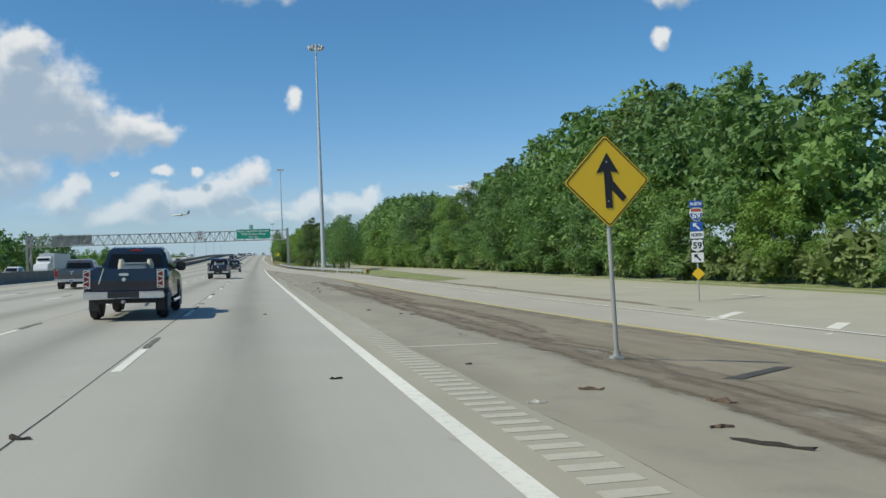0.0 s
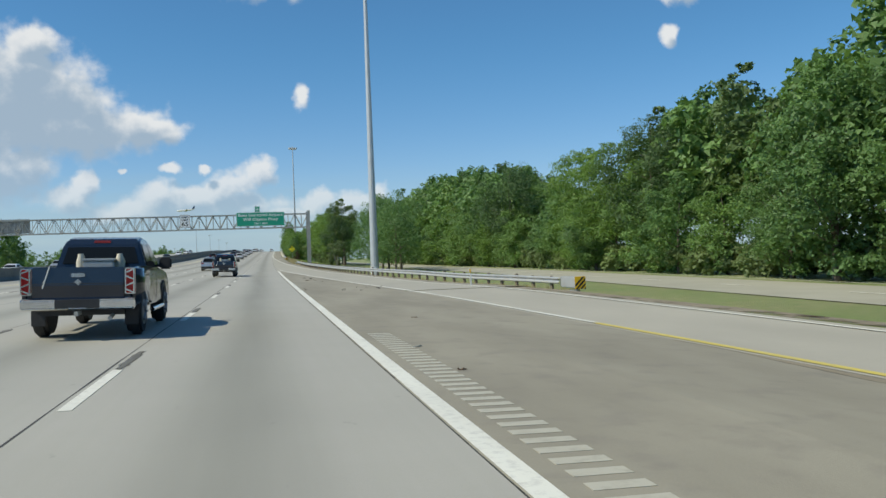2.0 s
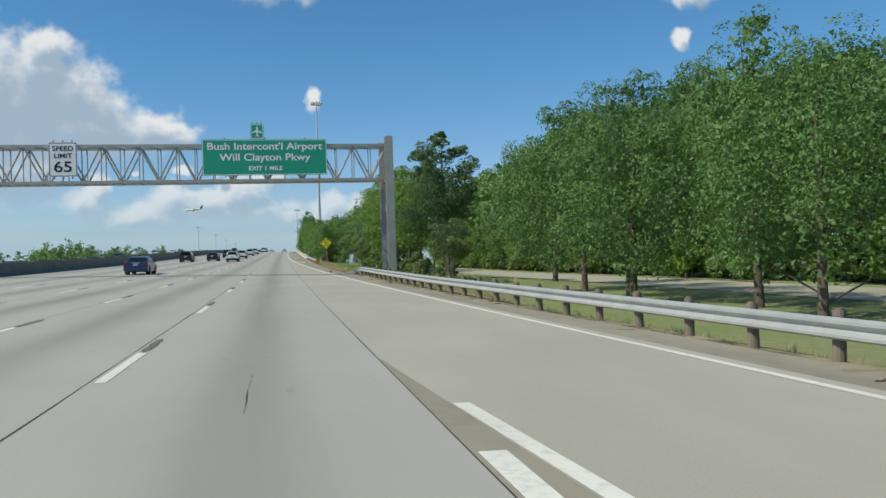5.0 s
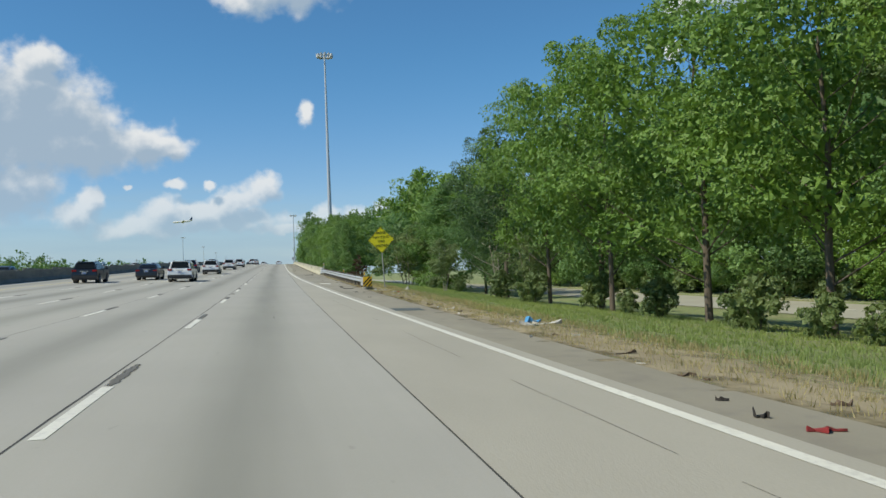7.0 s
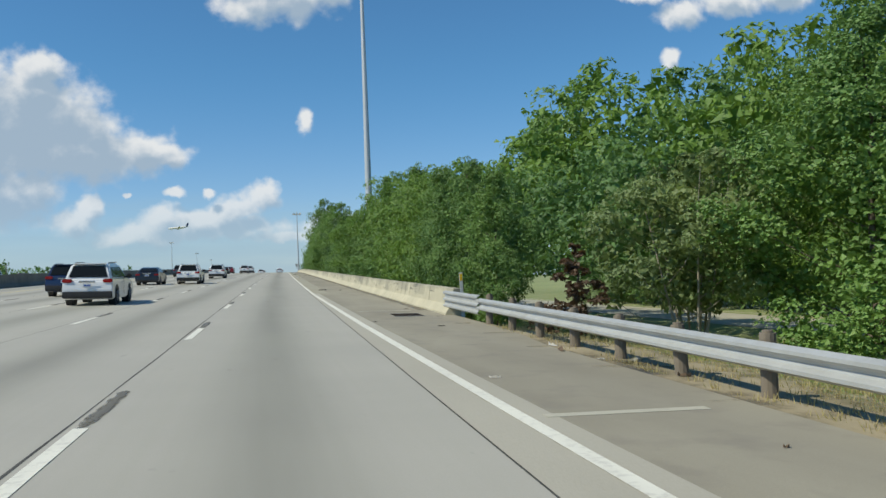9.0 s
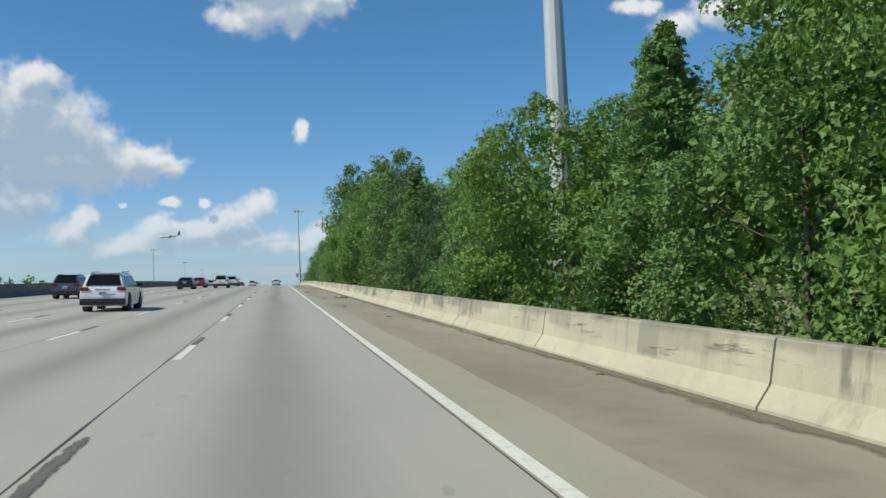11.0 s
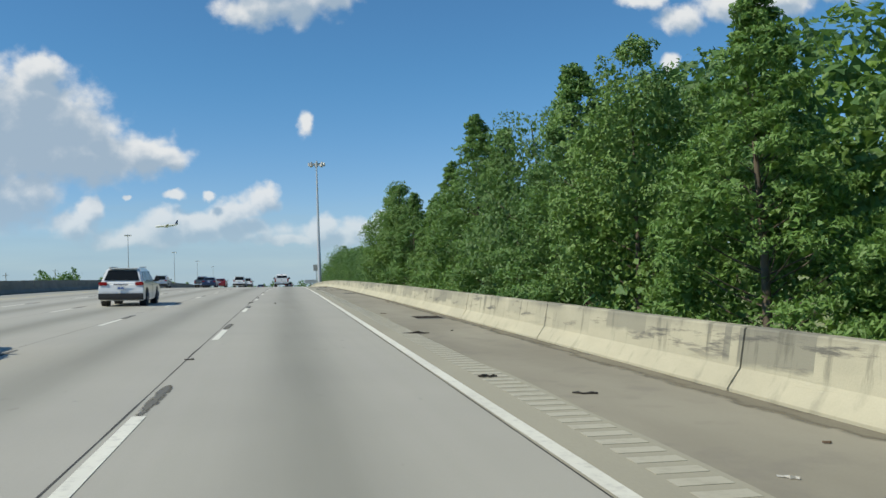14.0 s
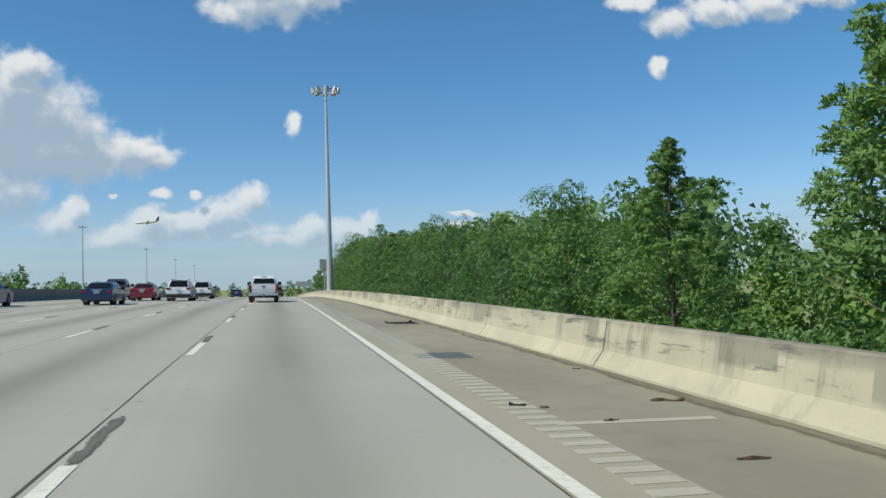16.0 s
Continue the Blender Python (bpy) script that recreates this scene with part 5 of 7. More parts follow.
deep = []
for row, off in enumerate((8.6, 13.0, 18.5)):
    y = 26.0 + row * 3
    while y < 400:
        x = float(frontage_mid(y)) + off + trng.uniform(-1.6, 1.6)
        tall = wood_top(y) * (0.58, 0.97, 1.0)[row] * trng.uniform(0.82, 1.03)
        if row == 0:
            kind = trng.choice(["woodland_tree", "woodland_tree", "light_woodland_tree", "lime_woodland_tree", "lime_woodland_tree"] if 95 < y < 182 else ["woodland_tree", "woodland_tree", "light_woodland_tree", "light_woodland_tree", "lime_woodland_tree"])
            plant(kind, x, y, height=tall * trng.uniform(0.7, 1.25), wide=1.15, group="woodland edge")
        else:
            kind = "pine" if tall > 13 and trng.random() < (0, 0.15, 0.3)[row] else trng.choice(["woodland_tree", "woodland_tree", "light_woodland_tree"])
            deep.append((kind, x, y, tall / KINDS[kind][2]["H"]))
        y += trng.uniform(4.6, 7.4) * (1.0, 1.0, 1.25)[row]
far_wood("woodland", deep, "dense dark green woodland behind the frontage road", 5, 0.3)

low = []
y = 22.0
while y < 330:
    low.append(("shrub", float(frontage_mid(y)) + trng.uniform(7.4, 9.8), y, trng.uniform(1.1, 1.8)))
    y += trng.uniform(1.1, 2.1)
far_wood("undergrowth", low, "leafy undergrowth along the foot of the woodland", 3)

# trees on the verge between freeway and frontage road
for x, y, kind, h in ((22, 186, "oak", 11), (24, 193, "oak", 13.5), (21, 200, "oak", 12.5), (24, 207, "oak", 13.5), (24, 214.5, "oak", 14), (25.5, 225, "oak", 15)):
    plant(kind, x, y, height=h)
for x, y, kind, top, wide in ((16.2, 224.4, "small_tree", 4.2, 1.0), (16.7, 234.4, "tall_oak", 9.6, 0.85), (19.0, 238.5, "pine", 13.5, 1.15), (16.9, 242.5, "elm", 10.4, 1.0), (16.6, 248.3, "elm", 10.6, 1.05),
                              (16.5, 256.0, "elm", 11.4, 0.9), (17.6, 259.7, "oak", 9.4, 0.8), (16.5, 264.0, "elm", 10.8, 0.85), (16.7, 272.8, "tall_oak", 9.9, 1.0), (17.6, 277.5, "bare_tree", 4.6, 1.1),
                              (18.3, 280.0, "laurel", 9.0, 0.85), (16.9, 268.3, "small_tree", 3.2, 0.9), (14.6, 282.0, "small_tree", 2.9, 0.85), (24, 302, "oak", 9.8, 1.0), (20.5, 309, "sycamore", 9.4, 1.25), (26, 313, "elm", 12.2, 1.0),
                              (17.2, 314.5, "small_tree", 5.4, 1.25), (19.5, 318.5, "small_tree", 5.6, 1.1)):
    plant(kind, x, y, top=top, wide=wide)
for x, y, size in ((15.7, 233.3, 0.85), (15.4, 234.8, 0.65), (15.6, 236.2, 1.15), (16.0, 237.6, 0.7), (15.6, 239.3, 0.5), (15.6, 241.2, 0.6), (15.5, 243.9, 0.85), (15.9, 245.2, 0.6), (15.5, 249.7, 0.75), (16.2, 250.9, 0.6), (15.7, 252.8, 0.5),
                   (16.3, 256.9, 0.9), (15.6, 264.2, 0.9), (16.4, 266.6, 0.8), (15.5, 269.6, 0.9), (16.6, 226.0, 0.6), (16.3, 229.2, 0.5), (16.5, 285.5, 0.55), (15.8, 293.0, 0.5), (17.5, 301.0, 0.7)):
    plant("shrub", x, y, size, wide=0.9)

for x, y, kind, top, wide in ((43.2, 193.5, "tall_oak", 16.4, 1.1), (42.8, 161, "elm", 14.4, 0.85), (40.8, 146.5, "elm", 13.6, 1.0), (41.5, 139, "tall_oak", 15.0, 1.0)):
    plant(kind, x, y, top=top, wide=wide, group="woodland edge")

# dense planting beside the embankment and the bridge approach: tops above the freeway
for y, kind, top in ((318, "sycamore", 5.2), (322.5, "sycamore", 6.2), (327, "sycamore", 6.4), (333, "elm", 7.2), (339, "sycamore", 8.0), (345, "elm", 8.4), (351, "cypress", 8.4), (357, "elm", 7.8), (363, "sycamore", 7.9), (369, "cypress", 7.8),
                     (375, "elm", 7.4), (381, "sycamore", 7.2), (387, "cypress", 7.2), (392, "laurel", 5.2), (396.5, "laurel", 6.6), (401.5, "cypress", 8.2), (406, "laurel", 9.2), (411, "sycamore", 11.2), (417, "sycamore", 11.4), (422.5, "oak", 7.4),
                     (429, "cypress", 6.8), (436, "sycamore", 11.5), (443, "sycamore", 14.4), (447.5, "cypress", 5.4), (453.5, "cypress", 6.4), (460, "cypress", 7.2), (465, "sycamore", 7.7), (470, "cypress", 8.3), (474.5, "oak", 7.8),
                     (479, "cypress", 7.6), (484.8, "cypress", 9.4), (489, "cypress", 7.2), (493.5, "cypress", 5.4), (498, "cypress", 6.2), (502, "cypress", 7.0), (506.5, "sycamore", 8.4), (510.5, "sycamore", 8.8), (514, "sycamore", 5.6), (517.6, "cypress", 6.4),
                     (526, "cypress", 4.8), (533.7, "oak", 4.7), (540, "oak", 3.8), (546, "oak", 3.2), (553.9, "oak", 5.3), (560, "oak", 3.8), (566, "oak", 4.8), (575, "cypress", 5.4), (583, "oak", 6.7)):
    plant(kind, (10.7 if kind == "sycamore" else 11.3) + trng.uniform(-0.3, 0.7), y, top=top, wide={"sycamore": 0.95, "oak": 0.8, "laurel": 0.85, "elm": 0.85, "cypress": 1.3}[kind])
rows = []
for x0, step, ky, kt in ((16.8, 5.2, [318, 333, 342, 362, 380, 399, 403, 412, 420, 434, 445, 455, 469, 480, 486, 495, 500, 505, 513, 520, 525, 529, 533, 538, 547, 553, 567, 580, 607, 640],
                          [7.5, 7.4, 8.5, 10.2, 9.5, 6.2, 6.8, 10, 9.5, 7, 7.8, 7.5, 8.8, 9.6, 6.7, 7.6, 5.4, 6.8, 8.5, 3.2, 2.4, 3.3, 4.8, 5.2, 5.4, 5.4, 3.5, 6.6, 8.2, 10]),
                         (25.0, 6.0, [318, 334, 348, 377, 409, 432, 447, 470, 493, 504, 514, 530, 542, 549, 557, 573, 592, 627, 680],
                          [11.8, 14.2, 15.2, 13.4, 11, 11.5, 10.5, 11.3, 13, 9.5, 7.3, 3.0, 4.4, 7.4, 7.3, 8.2, 8.4, 11, 9])):
    for y in np.arange(319, 640, step):
        kind = trng.choice(["oak", "oak", "oak", "sycamore", "elm"])
        x = x0 + trng.uniform(-1.3, 1.3)
        rows.append((kind, x, float(y), (float(np.interp(y, ky, kt)) * trng.uniform(0.88, 1.0) + float(zr(y)) - float(surf(x, y))) / KINDS[kind][2]["H"]))
far_wood("woodland", rows, "dense green woodland behind the planted trees", 4, 0.4)
plant("cypress", 9.6, 437.5, top=3.4, wide=1.2)
plant("cypress", 9.8, 430.0, top=2.2, wide=1.2)
plant("dead_tree", 11.0, 310.5, 0.8, wide=1.3)
for x, y, kind, top in ((13, 592, "oak", 6), (13.5, 602, "oak", 7), (14, 615, "oak", 7.5), (14, 633, "oak", 10), (15, 650, "oak", 9), (15, 675, "oak", 9)):
    plant(kind, x, y, top=top)
# distant trees on the far side
far_wood("far_trees", [(trng.choice(["woodland_tree", "light_woodland_tree", "oak"]), -64 - trng.uniform(0, 34), 590 + i * 8 + trng.uniform(-4, 4), trng.uniform(0.75, 1.2)) for i in range(30)], "green trees beyond the far carriageway", 12)
far_wood("far_trees", [("woodland_tree", -62 + trng.uniform(-8, 5), 150 + i * 5 + trng.uniform(-3, 3), trng.uniform(0.75, 1.1)) for i in range(26)], "dark green trees beyond the far carriageway", 12)
far_wood("far_trees", [(trng.choice(["woodland_tree", "light_woodland_tree", "oak"]), -100 - trng.uniform(0, 80), 420 + i * 8 + trng.uniform(-8, 8), trng.uniform(1.0, 1.75)) for i in range(100)], "distant treeline on the horizon", 24)
far_wood("far_trees", [("woodland_tree", 18 + trng.uniform(-3, 25), 760 + i * 22, trng.uniform(0.9, 1.25)) for i in range(14)], "distant trees beyond the bridge", 14)
far_wood("far_trees", [("woodland_tree", -330 + i * 9 + trng.uniform(-4, 4), 1240 + trng.uniform(-40, 60), trng.uniform(0.9, 1.4)) for i in range(52)], "hazy trees at the end of the road", 24)


def blades(n, xr, yr, h, mat, seed):
    """Upright thin grass blades over a patch of ground."""
    rs = np.random.RandomState(seed)
    x, y = rs.uniform(*xr, n), rs.uniform(*yr, n)
    clump = rs.randint(0, max(1, n // 9), n)
    cx, cy = rs.uniform(*xr, n // 9 + 1), rs.uniform(*yr, n // 9 + 1)
    x, y = cx[clump] + rs.normal(size=n) * 0.07, cy[clump] + rs.normal(size=n) * 0.07
    keep = x > paved_edge(y) - 0.25
    x, y = x[keep], y[keep]
    n = len(x)
    z = surf(x, y) - 0.08
    hh = h * rs.uniform(0.5, 1.4, n)
    a = rs.uniform(0, 6.28, n)
    w = 0.012
    lx, ly = rs.normal(size=n) * hh * 0.45, rs.normal(size=n) * hh * 0.45
    bx = x + bend(y)
    V = np.stack([np.stack([bx - np.cos(a) * w, y - np.sin(a) * w, z], -1), np.stack([bx + np.cos(a) * w, y + np.sin(a) * w, z], -1),
                  np.stack([bx + lx, y + ly, z + hh + 0.05], -1)], 1).reshape(-1, 3)
    return np_mesh("grass", V, np.arange(3 * n).reshape(-1, 3), mat)


for me, lab in ((blades(80000, (8.2, 18), (221, 303), 0.06, GRASS_BLADE, 3), "short green verge grass in tufts"),
                (blades(46000, (6.9, 10.2), (198, 306), 0.11, DRY_BLADE, 5), "dry straw-coloured grass along the pavement edge"),
                (blades(22000, (8.3, 15), (96, 220), 0.17, DRY_BLADE, 6), "dry straw-coloured grass along the guardrail")):
    tagged(new("grass", me), lab, "grass", kind="stuff")

# ---- signs ----
def diamond(side, r=0.06):
    d = side / math.sqrt(2)
    pts = []
    for i in range(4):
        a0 = 90 * i
        cx, cz = (d - r * 1.414) * math.cos(radians(a0)), (d - r * 1.414) * math.sin(radians(a0))
        for k in range(4):
            a = radians(a0 - 45 + 30 * k)
            pts.append((cx + r * math.cos(a), cz + r * math.sin(a)))
    return pts


def diamond_frame(side, inset, width):
    bm = bmesh.new()
    o, n = diamond(side - inset), diamond(side - inset - width, 0.045)
    a = [bm.verts.new((x, -0.004, z)) for x, z in o]
    b = [bm.verts.new((x, -0.004, z)) for x, z in n]
    k = len(a)
    for i in range(k):
        bm.faces.new((a[i], a[(i + 1) % k], b[(i + 1) % k], b[i]))
    ext = bmesh.ops.extrude_face_region(bm, geom=bm.faces[:])
    bmesh.ops.translate(bm, verts=[v for v in ext["geom"] if isinstance(v, bmesh.types.BMVert)], vec=(0, 0.003, 0))
    return bm


def warning_sign(x, y, side, zc, mat, label, lean=0.0, rz=0.0):
    t = thing("warning_sign", stand(x, y, -0.05, rz) @ pose(0, 0, 0, 0, lean, 0), label, "road sign", "warning signs")
    part("plate", flat_shape(diamond(side), 0.004), mat, t, "", pose(0, 0, zc))
    part("border", diamond_frame(side, 0.035, 0.035), INK, t, "thin black border", pose(0, 0, zc))
    part("post", rod((0, 0.05, 0), (0, 0.05, zc + side * 0.45), 0.036, n=10), GALV_DARK, t, "round steel post")
    part("slip_base", box(0.2, 0.2, 0.09, (0, 0.05, 0.06), 0.02), GALV_DARK, t)
    part("ground_stub", rod((0, 0.05, -0.25), (0, 0.05, 0.18), 0.06, n=10), GALV_DARK, t)
    for dz in (-0.3, 0.3):
        part("clamp", box(0.34, 0.03, 0.05, (0, 0.03, zc + dz * side), 0.006), GALV, t)
        part("bolt", rod((0, -0.012, zc + dz * side), (0, 0.0, zc + dz * side), 0.014, n=8), GALV, t)
    return t


merge = warning_sign(7.55, 11.5, 1.03, 2.84, SIGN_YELLOW, "amber diamond merge warning sign on a leaning round post", -1.4)
part("symbol", flat_shape([(-0.045, -0.36), (0.06, -0.36), (0.06, -0.10), (0.215, -0.275), (0.285, -0.215), (0.085, 0.03), (0.06, 0.16), (0.18, 0.14), (0.012, 0.43), (-0.165, 0.14), (-0.045, 0.16)], 0.004),
     INK, merge, "black merging arrow", pose(0, -0.007, 2.82) @ Matrix.Diagonal((1.1, 1, 1.1, 1)))
ice = warning_sign(8.78, 272.4, 1.15, 2.98, SIGN_LEMON, "bright yellow diamond bridge ice warning sign", -2.5)
for i, line in enumerate(("BRIDGE", "MAY ICE IN", "COLD", "WEATHER")):
    words(line, 0.205, INK, ice, (0, -0.008, 2.98 + 0.43 - 0.262 * i), (0.60, 0.98, 0.41, 0.74)[i], 0.0)


def route_assembly(x, y):
    """A stack of route shields and arrows on one post, with a small yellow marker below."""
    t = thing("route_sign_assembly", stand(x, y, -0.05, -12), "stack of blue and white route shields with arrows on a post", "road sign")
    part("post", rod((0, 0.05, -0.3), (0, 0.05, 4.75), 0.036, n=10), GALV_DARK, t, "round steel post")
    z = 4.62
    for w, h, mat, words_ in ((0.62, 0.31, SIGN_BLUE, "NORTH"), (0.62, 0.62, SIGN_WHITE, "69"), (0.56, 0.44, SIGN_BLUE, "up"), (0.62, 0.31, SIGN_WHITE, "NORTH"), (0.62, 0.62, INK, "59"), (0.56, 0.44, SIGN_WHITE, "up")):
        zc = z - h / 2
        if words_ == "69":
            shield = [(-0.26, 0.25), (-0.1, 0.29), (0.1, 0.29), (0.26, 0.25), (0.29, 0.08), (0.26, -0.08), (0.16, -0.22), (0, -0.30), (-0.16, -0.22), (-0.26, -0.08), (-0.29, 0.08)]
            p = part("shield", flat_shape([(a * 1.05, b * 1.05) for a, b in shield], 0.003), SIGN_WHITE, t, "", pose(0, 0, zc))
            part("shield_field", flat_shape([(a * 0.95, b * 0.92 - 0.01) for a, b in shield if b < 0.2] + [], 0.003), SIGN_BLUE, p, "", pose(0, -0.005, 0))
            part("shield_band", flat_shape([(-0.24, 0.13), (0.24, 0.13), (0.24, 0.25), (0.1, 0.275), (-0.1, 0.275), (-0.24, 0.25)], 0.003), SIGN_RED, p, "", pose(0, -0.008, 0))
            words("69", 0.34, SIGN_WHITE, p, (0, -0.013, -0.06), 0.36, 0.006)
        elif words_ == "59":
            p = part("shield_plate", flat_shape(round_rect(w, h, 0.04), 0.003), INK, t, "", pose(0, 0, zc))
            us = [(-0.26, 0.24), (-0.13, 0.28), (0, 0.25), (0.13, 0.28), (0.26, 0.24), (0.23, 0.1), (0.29, -0.06), (0.24, -0.2), (0.1, -0.24), (0, -0.30), (-0.1, -0.24), (-0.24, -0.2), (-0.29, -0.06), (-0.23, 0.1)]
            part("shield", flat_shape(us, 0.003), SIGN_WHITE, p, "", pose(0, -0.005, 0))
            words("59", 0.40, INK, p, (0, -0.012, -0.01), 0.40, 0.008)
        else:
            p = part("panel", flat_shape(round_rect(w, h, 0.03), 0.003), mat, t, "", pose(0, 0, zc))
            ink = SIGN_WHITE if mat is SIGN_BLUE else INK
            if words_ == "up":
                arrow = [(-0.17, 0.15), (0.03, 0.15), (-0.035, 0.085), (0.16, -0.11), (0.11, -0.16), (-0.085, 0.035), (-0.15, -0.03)]
                part("arrow", flat_shape(arrow, 0.003), ink, p, "", pose(0, -0.005, 0))
            else:
                words("NORTH", 0.2, ink, p, (0, -0.007, 0), 0.5, 0.004)
        z -= h + 0.015
    part("marker", flat_shape(diamond(0.42, 0.02), 0.003), SIGN_YELLOW, t, "small amber diamond marker", pose(0, 0, 1.28))
    return t


route_assembly(21.8, 32.6)


# ---- sign gantry ----
def gantry(y, x0, x1, z0, z1, depth):
    """A box truss across the road on A-shaped towers, with its signs."""
    g = thing("sign_gantry", stand(0, y, 0), "weathered grey steel box-truss sign gantry spanning the freeway", "sign gantry")
    base = g.matrix_world.translation.z
    for yy in (-depth / 2, depth / 2):
        for z in (z0, z1):
            part("chord", box(x1 - x0, 0.19, 0.19, ((x0 + x1) / 2, yy, z)), GALV_DARK, g)
    n = int((x1 - x0) / 1.25)
    step = (x1 - x0) / n
    for i in range(n):
        xa = x0 + i * step
        for yy in (-depth / 2, depth / 2):
            up = i % 2 == 0
            part("brace", rod((xa, yy, z0 if up else z1), (xa + step, yy, z1 if up else z0), 0.065, n=6), GALV_DARK, g)
            part("upright", rod((xa, yy, z0), (xa, yy, z1), 0.045, n=6), GALV_DARK, g)
        for z in (z0, z1):
            part("lacing", rod((xa, -depth / 2, z), (xa + step, depth / 2, z), 0.05, n=6), GALV_DARK, g)
    for x in (x0, x1):
        foot = float(surf(x, y)) - base
        for s in (-1, 1):
            bm = bmesh.new()
            rim = [(-0.28, -0.28), (0.28, -0.28), (0.28, -0.23), (0.025, -0.23), (0.025, 0.23), (0.28, 0.23), (0.28, 0.28), (-0.28, 0.28), (-0.28, 0.23), (-0.025, 0.23), (-0.025, -0.23), (-0.28, -0.23)]
            lo, hi = ([bm.verts.new((x + a, b, z)) for a, b in rim] for z in (foot, z1 + 0.5))
            for k in range(12):
                bm.faces.new((lo[k], lo[(k + 1) % 12], hi[(k + 1) % 12], hi[k]))
            bm.faces.new(hi)
            part("column", bm, GALV_DARK, g, "rolled steel column", pose(0, s * 1.8, 0))
            part("footing", box(0.8, 0.8, 0.35, (x, s * 1.8, foot + 0.1), 0.03), SHADE_CONCRETE, g)
        for k in range(3):
            za, zb = foot + 0.5 + k * 2.8, foot + 3.1 + k * 2.8
            s = -1 if k % 2 else 1
            brace = box(0.14, 0.02, 1.0, (0.06, 0, 0))
            box(0.02, 0.14, 1.0, (0, 0.06, 0), bm=brace)
            lean = math.degrees(math.atan2(3.4, zb - za))
            part("tower_brace", brace, GALV_DARK, g, "angle-iron brace", pose(x, 0, (za + zb) / 2, s * lean) @ Matrix.Diagonal((1, 1, math.hypot(3.4, zb - za), 1)))
        for z in (z0, z1 + 0.3):
            part("tower_strut", box(0.2, 3.5, 0.2, (x, 0, z)), GALV_DARK, g)
    return g


GY = 220.5
gan = gantry(GY, -54.0, 10.5, 6.95, 9.5, 1.6)


def sign_panel(name, x, z, w, h, mat, label, border=None, rz=0.0, rad=0.12):
    t = thing(name, gan.matrix_world @ pose(x, -0.95 if rz == 0 else 0.95, z, 0, 0, rz), label, "road sign")
    part("panel", flat_shape(round_rect(w, h, rad), 0.03), mat, t)
    for sx in (-0.32, 0.0, 0.32):
        part("bracket", box(0.08, 0.1, h + 0.3, (sx * w, 0.08, 0)), GALV_DARK, t)
    if border:
        o, n = round_rect(w - 0.06, h - 0.06, rad * 0.9), round_rect(w - 0.15, h - 0.15, rad * 0.7)
        bm = bmesh.new()
        a = [bm.verts.new((p, -0.004, q)) for p, q in o]
        b = [bm.verts.new((p, -0.004, q)) for p, q in n]
        for i in range(len(a)):
            j = (i + 1) % len(a)
            bm.faces.new((a[i], a[j], b[j], b[i]))
        part("border", bm, border, t)
    return t


guide = sign_panel("guide_sign", 1.55, 8.62, 8.9, 2.62, SIGN_GREEN, "large green guide sign with white lettering on the gantry", SIGN_WHITE)
words("Bush Intercont'l Airport", 0.72, SIGN_WHITE, guide, (0, -0.008, 0.78), 8.2, 0.012)
words("Will Clayton Pkwy", 0.72, SIGN_WHITE, guide, (0, -0.008, -0.02), 6.5, 0.012)
words("EXIT 1 MILE", 0.42, SIGN_WHITE, guide, (0, -0.008, -0.82), 2.4, 0.01)
plaque = sign_panel("airport_plaque", 1.0, 10.5, 0.95, 1.1, SIGN_GREEN, "small green aeroplane plaque above the guide sign", SIGN_WHITE, rad=0.06)
part("symbol", flat_shape([(0, 0.40), (0.05, 0.3), (0.05, 0.1), (0.34, -0.06), (0.34, -0.13), (0.05, -0.04), (0.04, -0.25), (0.13, -0.32), (0.13, -0.37), (0, -0.33), (-0.13, -0.37), (-0.13, -0.32), (-0.04, -0.25), (-0.05, -0.04), (-0.34, -0.13), (-0.34, -0.06), (-0.05, 0.1), (-0.05, 0.3)], 0.004),
     SIGN_WHITE, plaque, "white aeroplane symbol", pose(0, -0.008, 0))
limit = sign_panel("speed_limit_sign", -12.2, 8.55, 1.85, 2.4, SIGN_WHITE, "white speed limit sign hung on the gantry", INK, rad=0.08)
words("SPEED", 0.46, INK, limit, (0, -0.008, 0.75), 1.35, 0.006)
words("LIMIT", 0.46, INK, limit, (0, -0.008, 0.25), 1.15, 0.006)
words("65", 1.05, INK, limit, (0, -0.008, -0.55), 1.15, 0.012)
for x, w in ((-44.0, 9.5),):
    sign_panel("reversed_guide_sign", x, 8.5, w, 2.6, GALV_DARK, "grey back of a sign for the far carriageway", rz=180.0)


# ---- vehicles ----
def pane(points, mat, parent, name, label="", lift=0.008):
    """A thin plate through the points given, lifted off along its normal."""
    bm = bmesh.new()
    f = bm.faces.new([bm.verts.new(p) for p in points])
    f.normal_update()
    nrm = f.normal.copy()
    ext = bmesh.ops.extrude_face_region(bm, geom=[f])
    bmesh.ops.translate(bm, verts=[v for v in ext["geom"] if isinstance(v, bmesh.types.BMVert)], vec=nrm * lift)
    return part(name, bm, mat, parent, label)


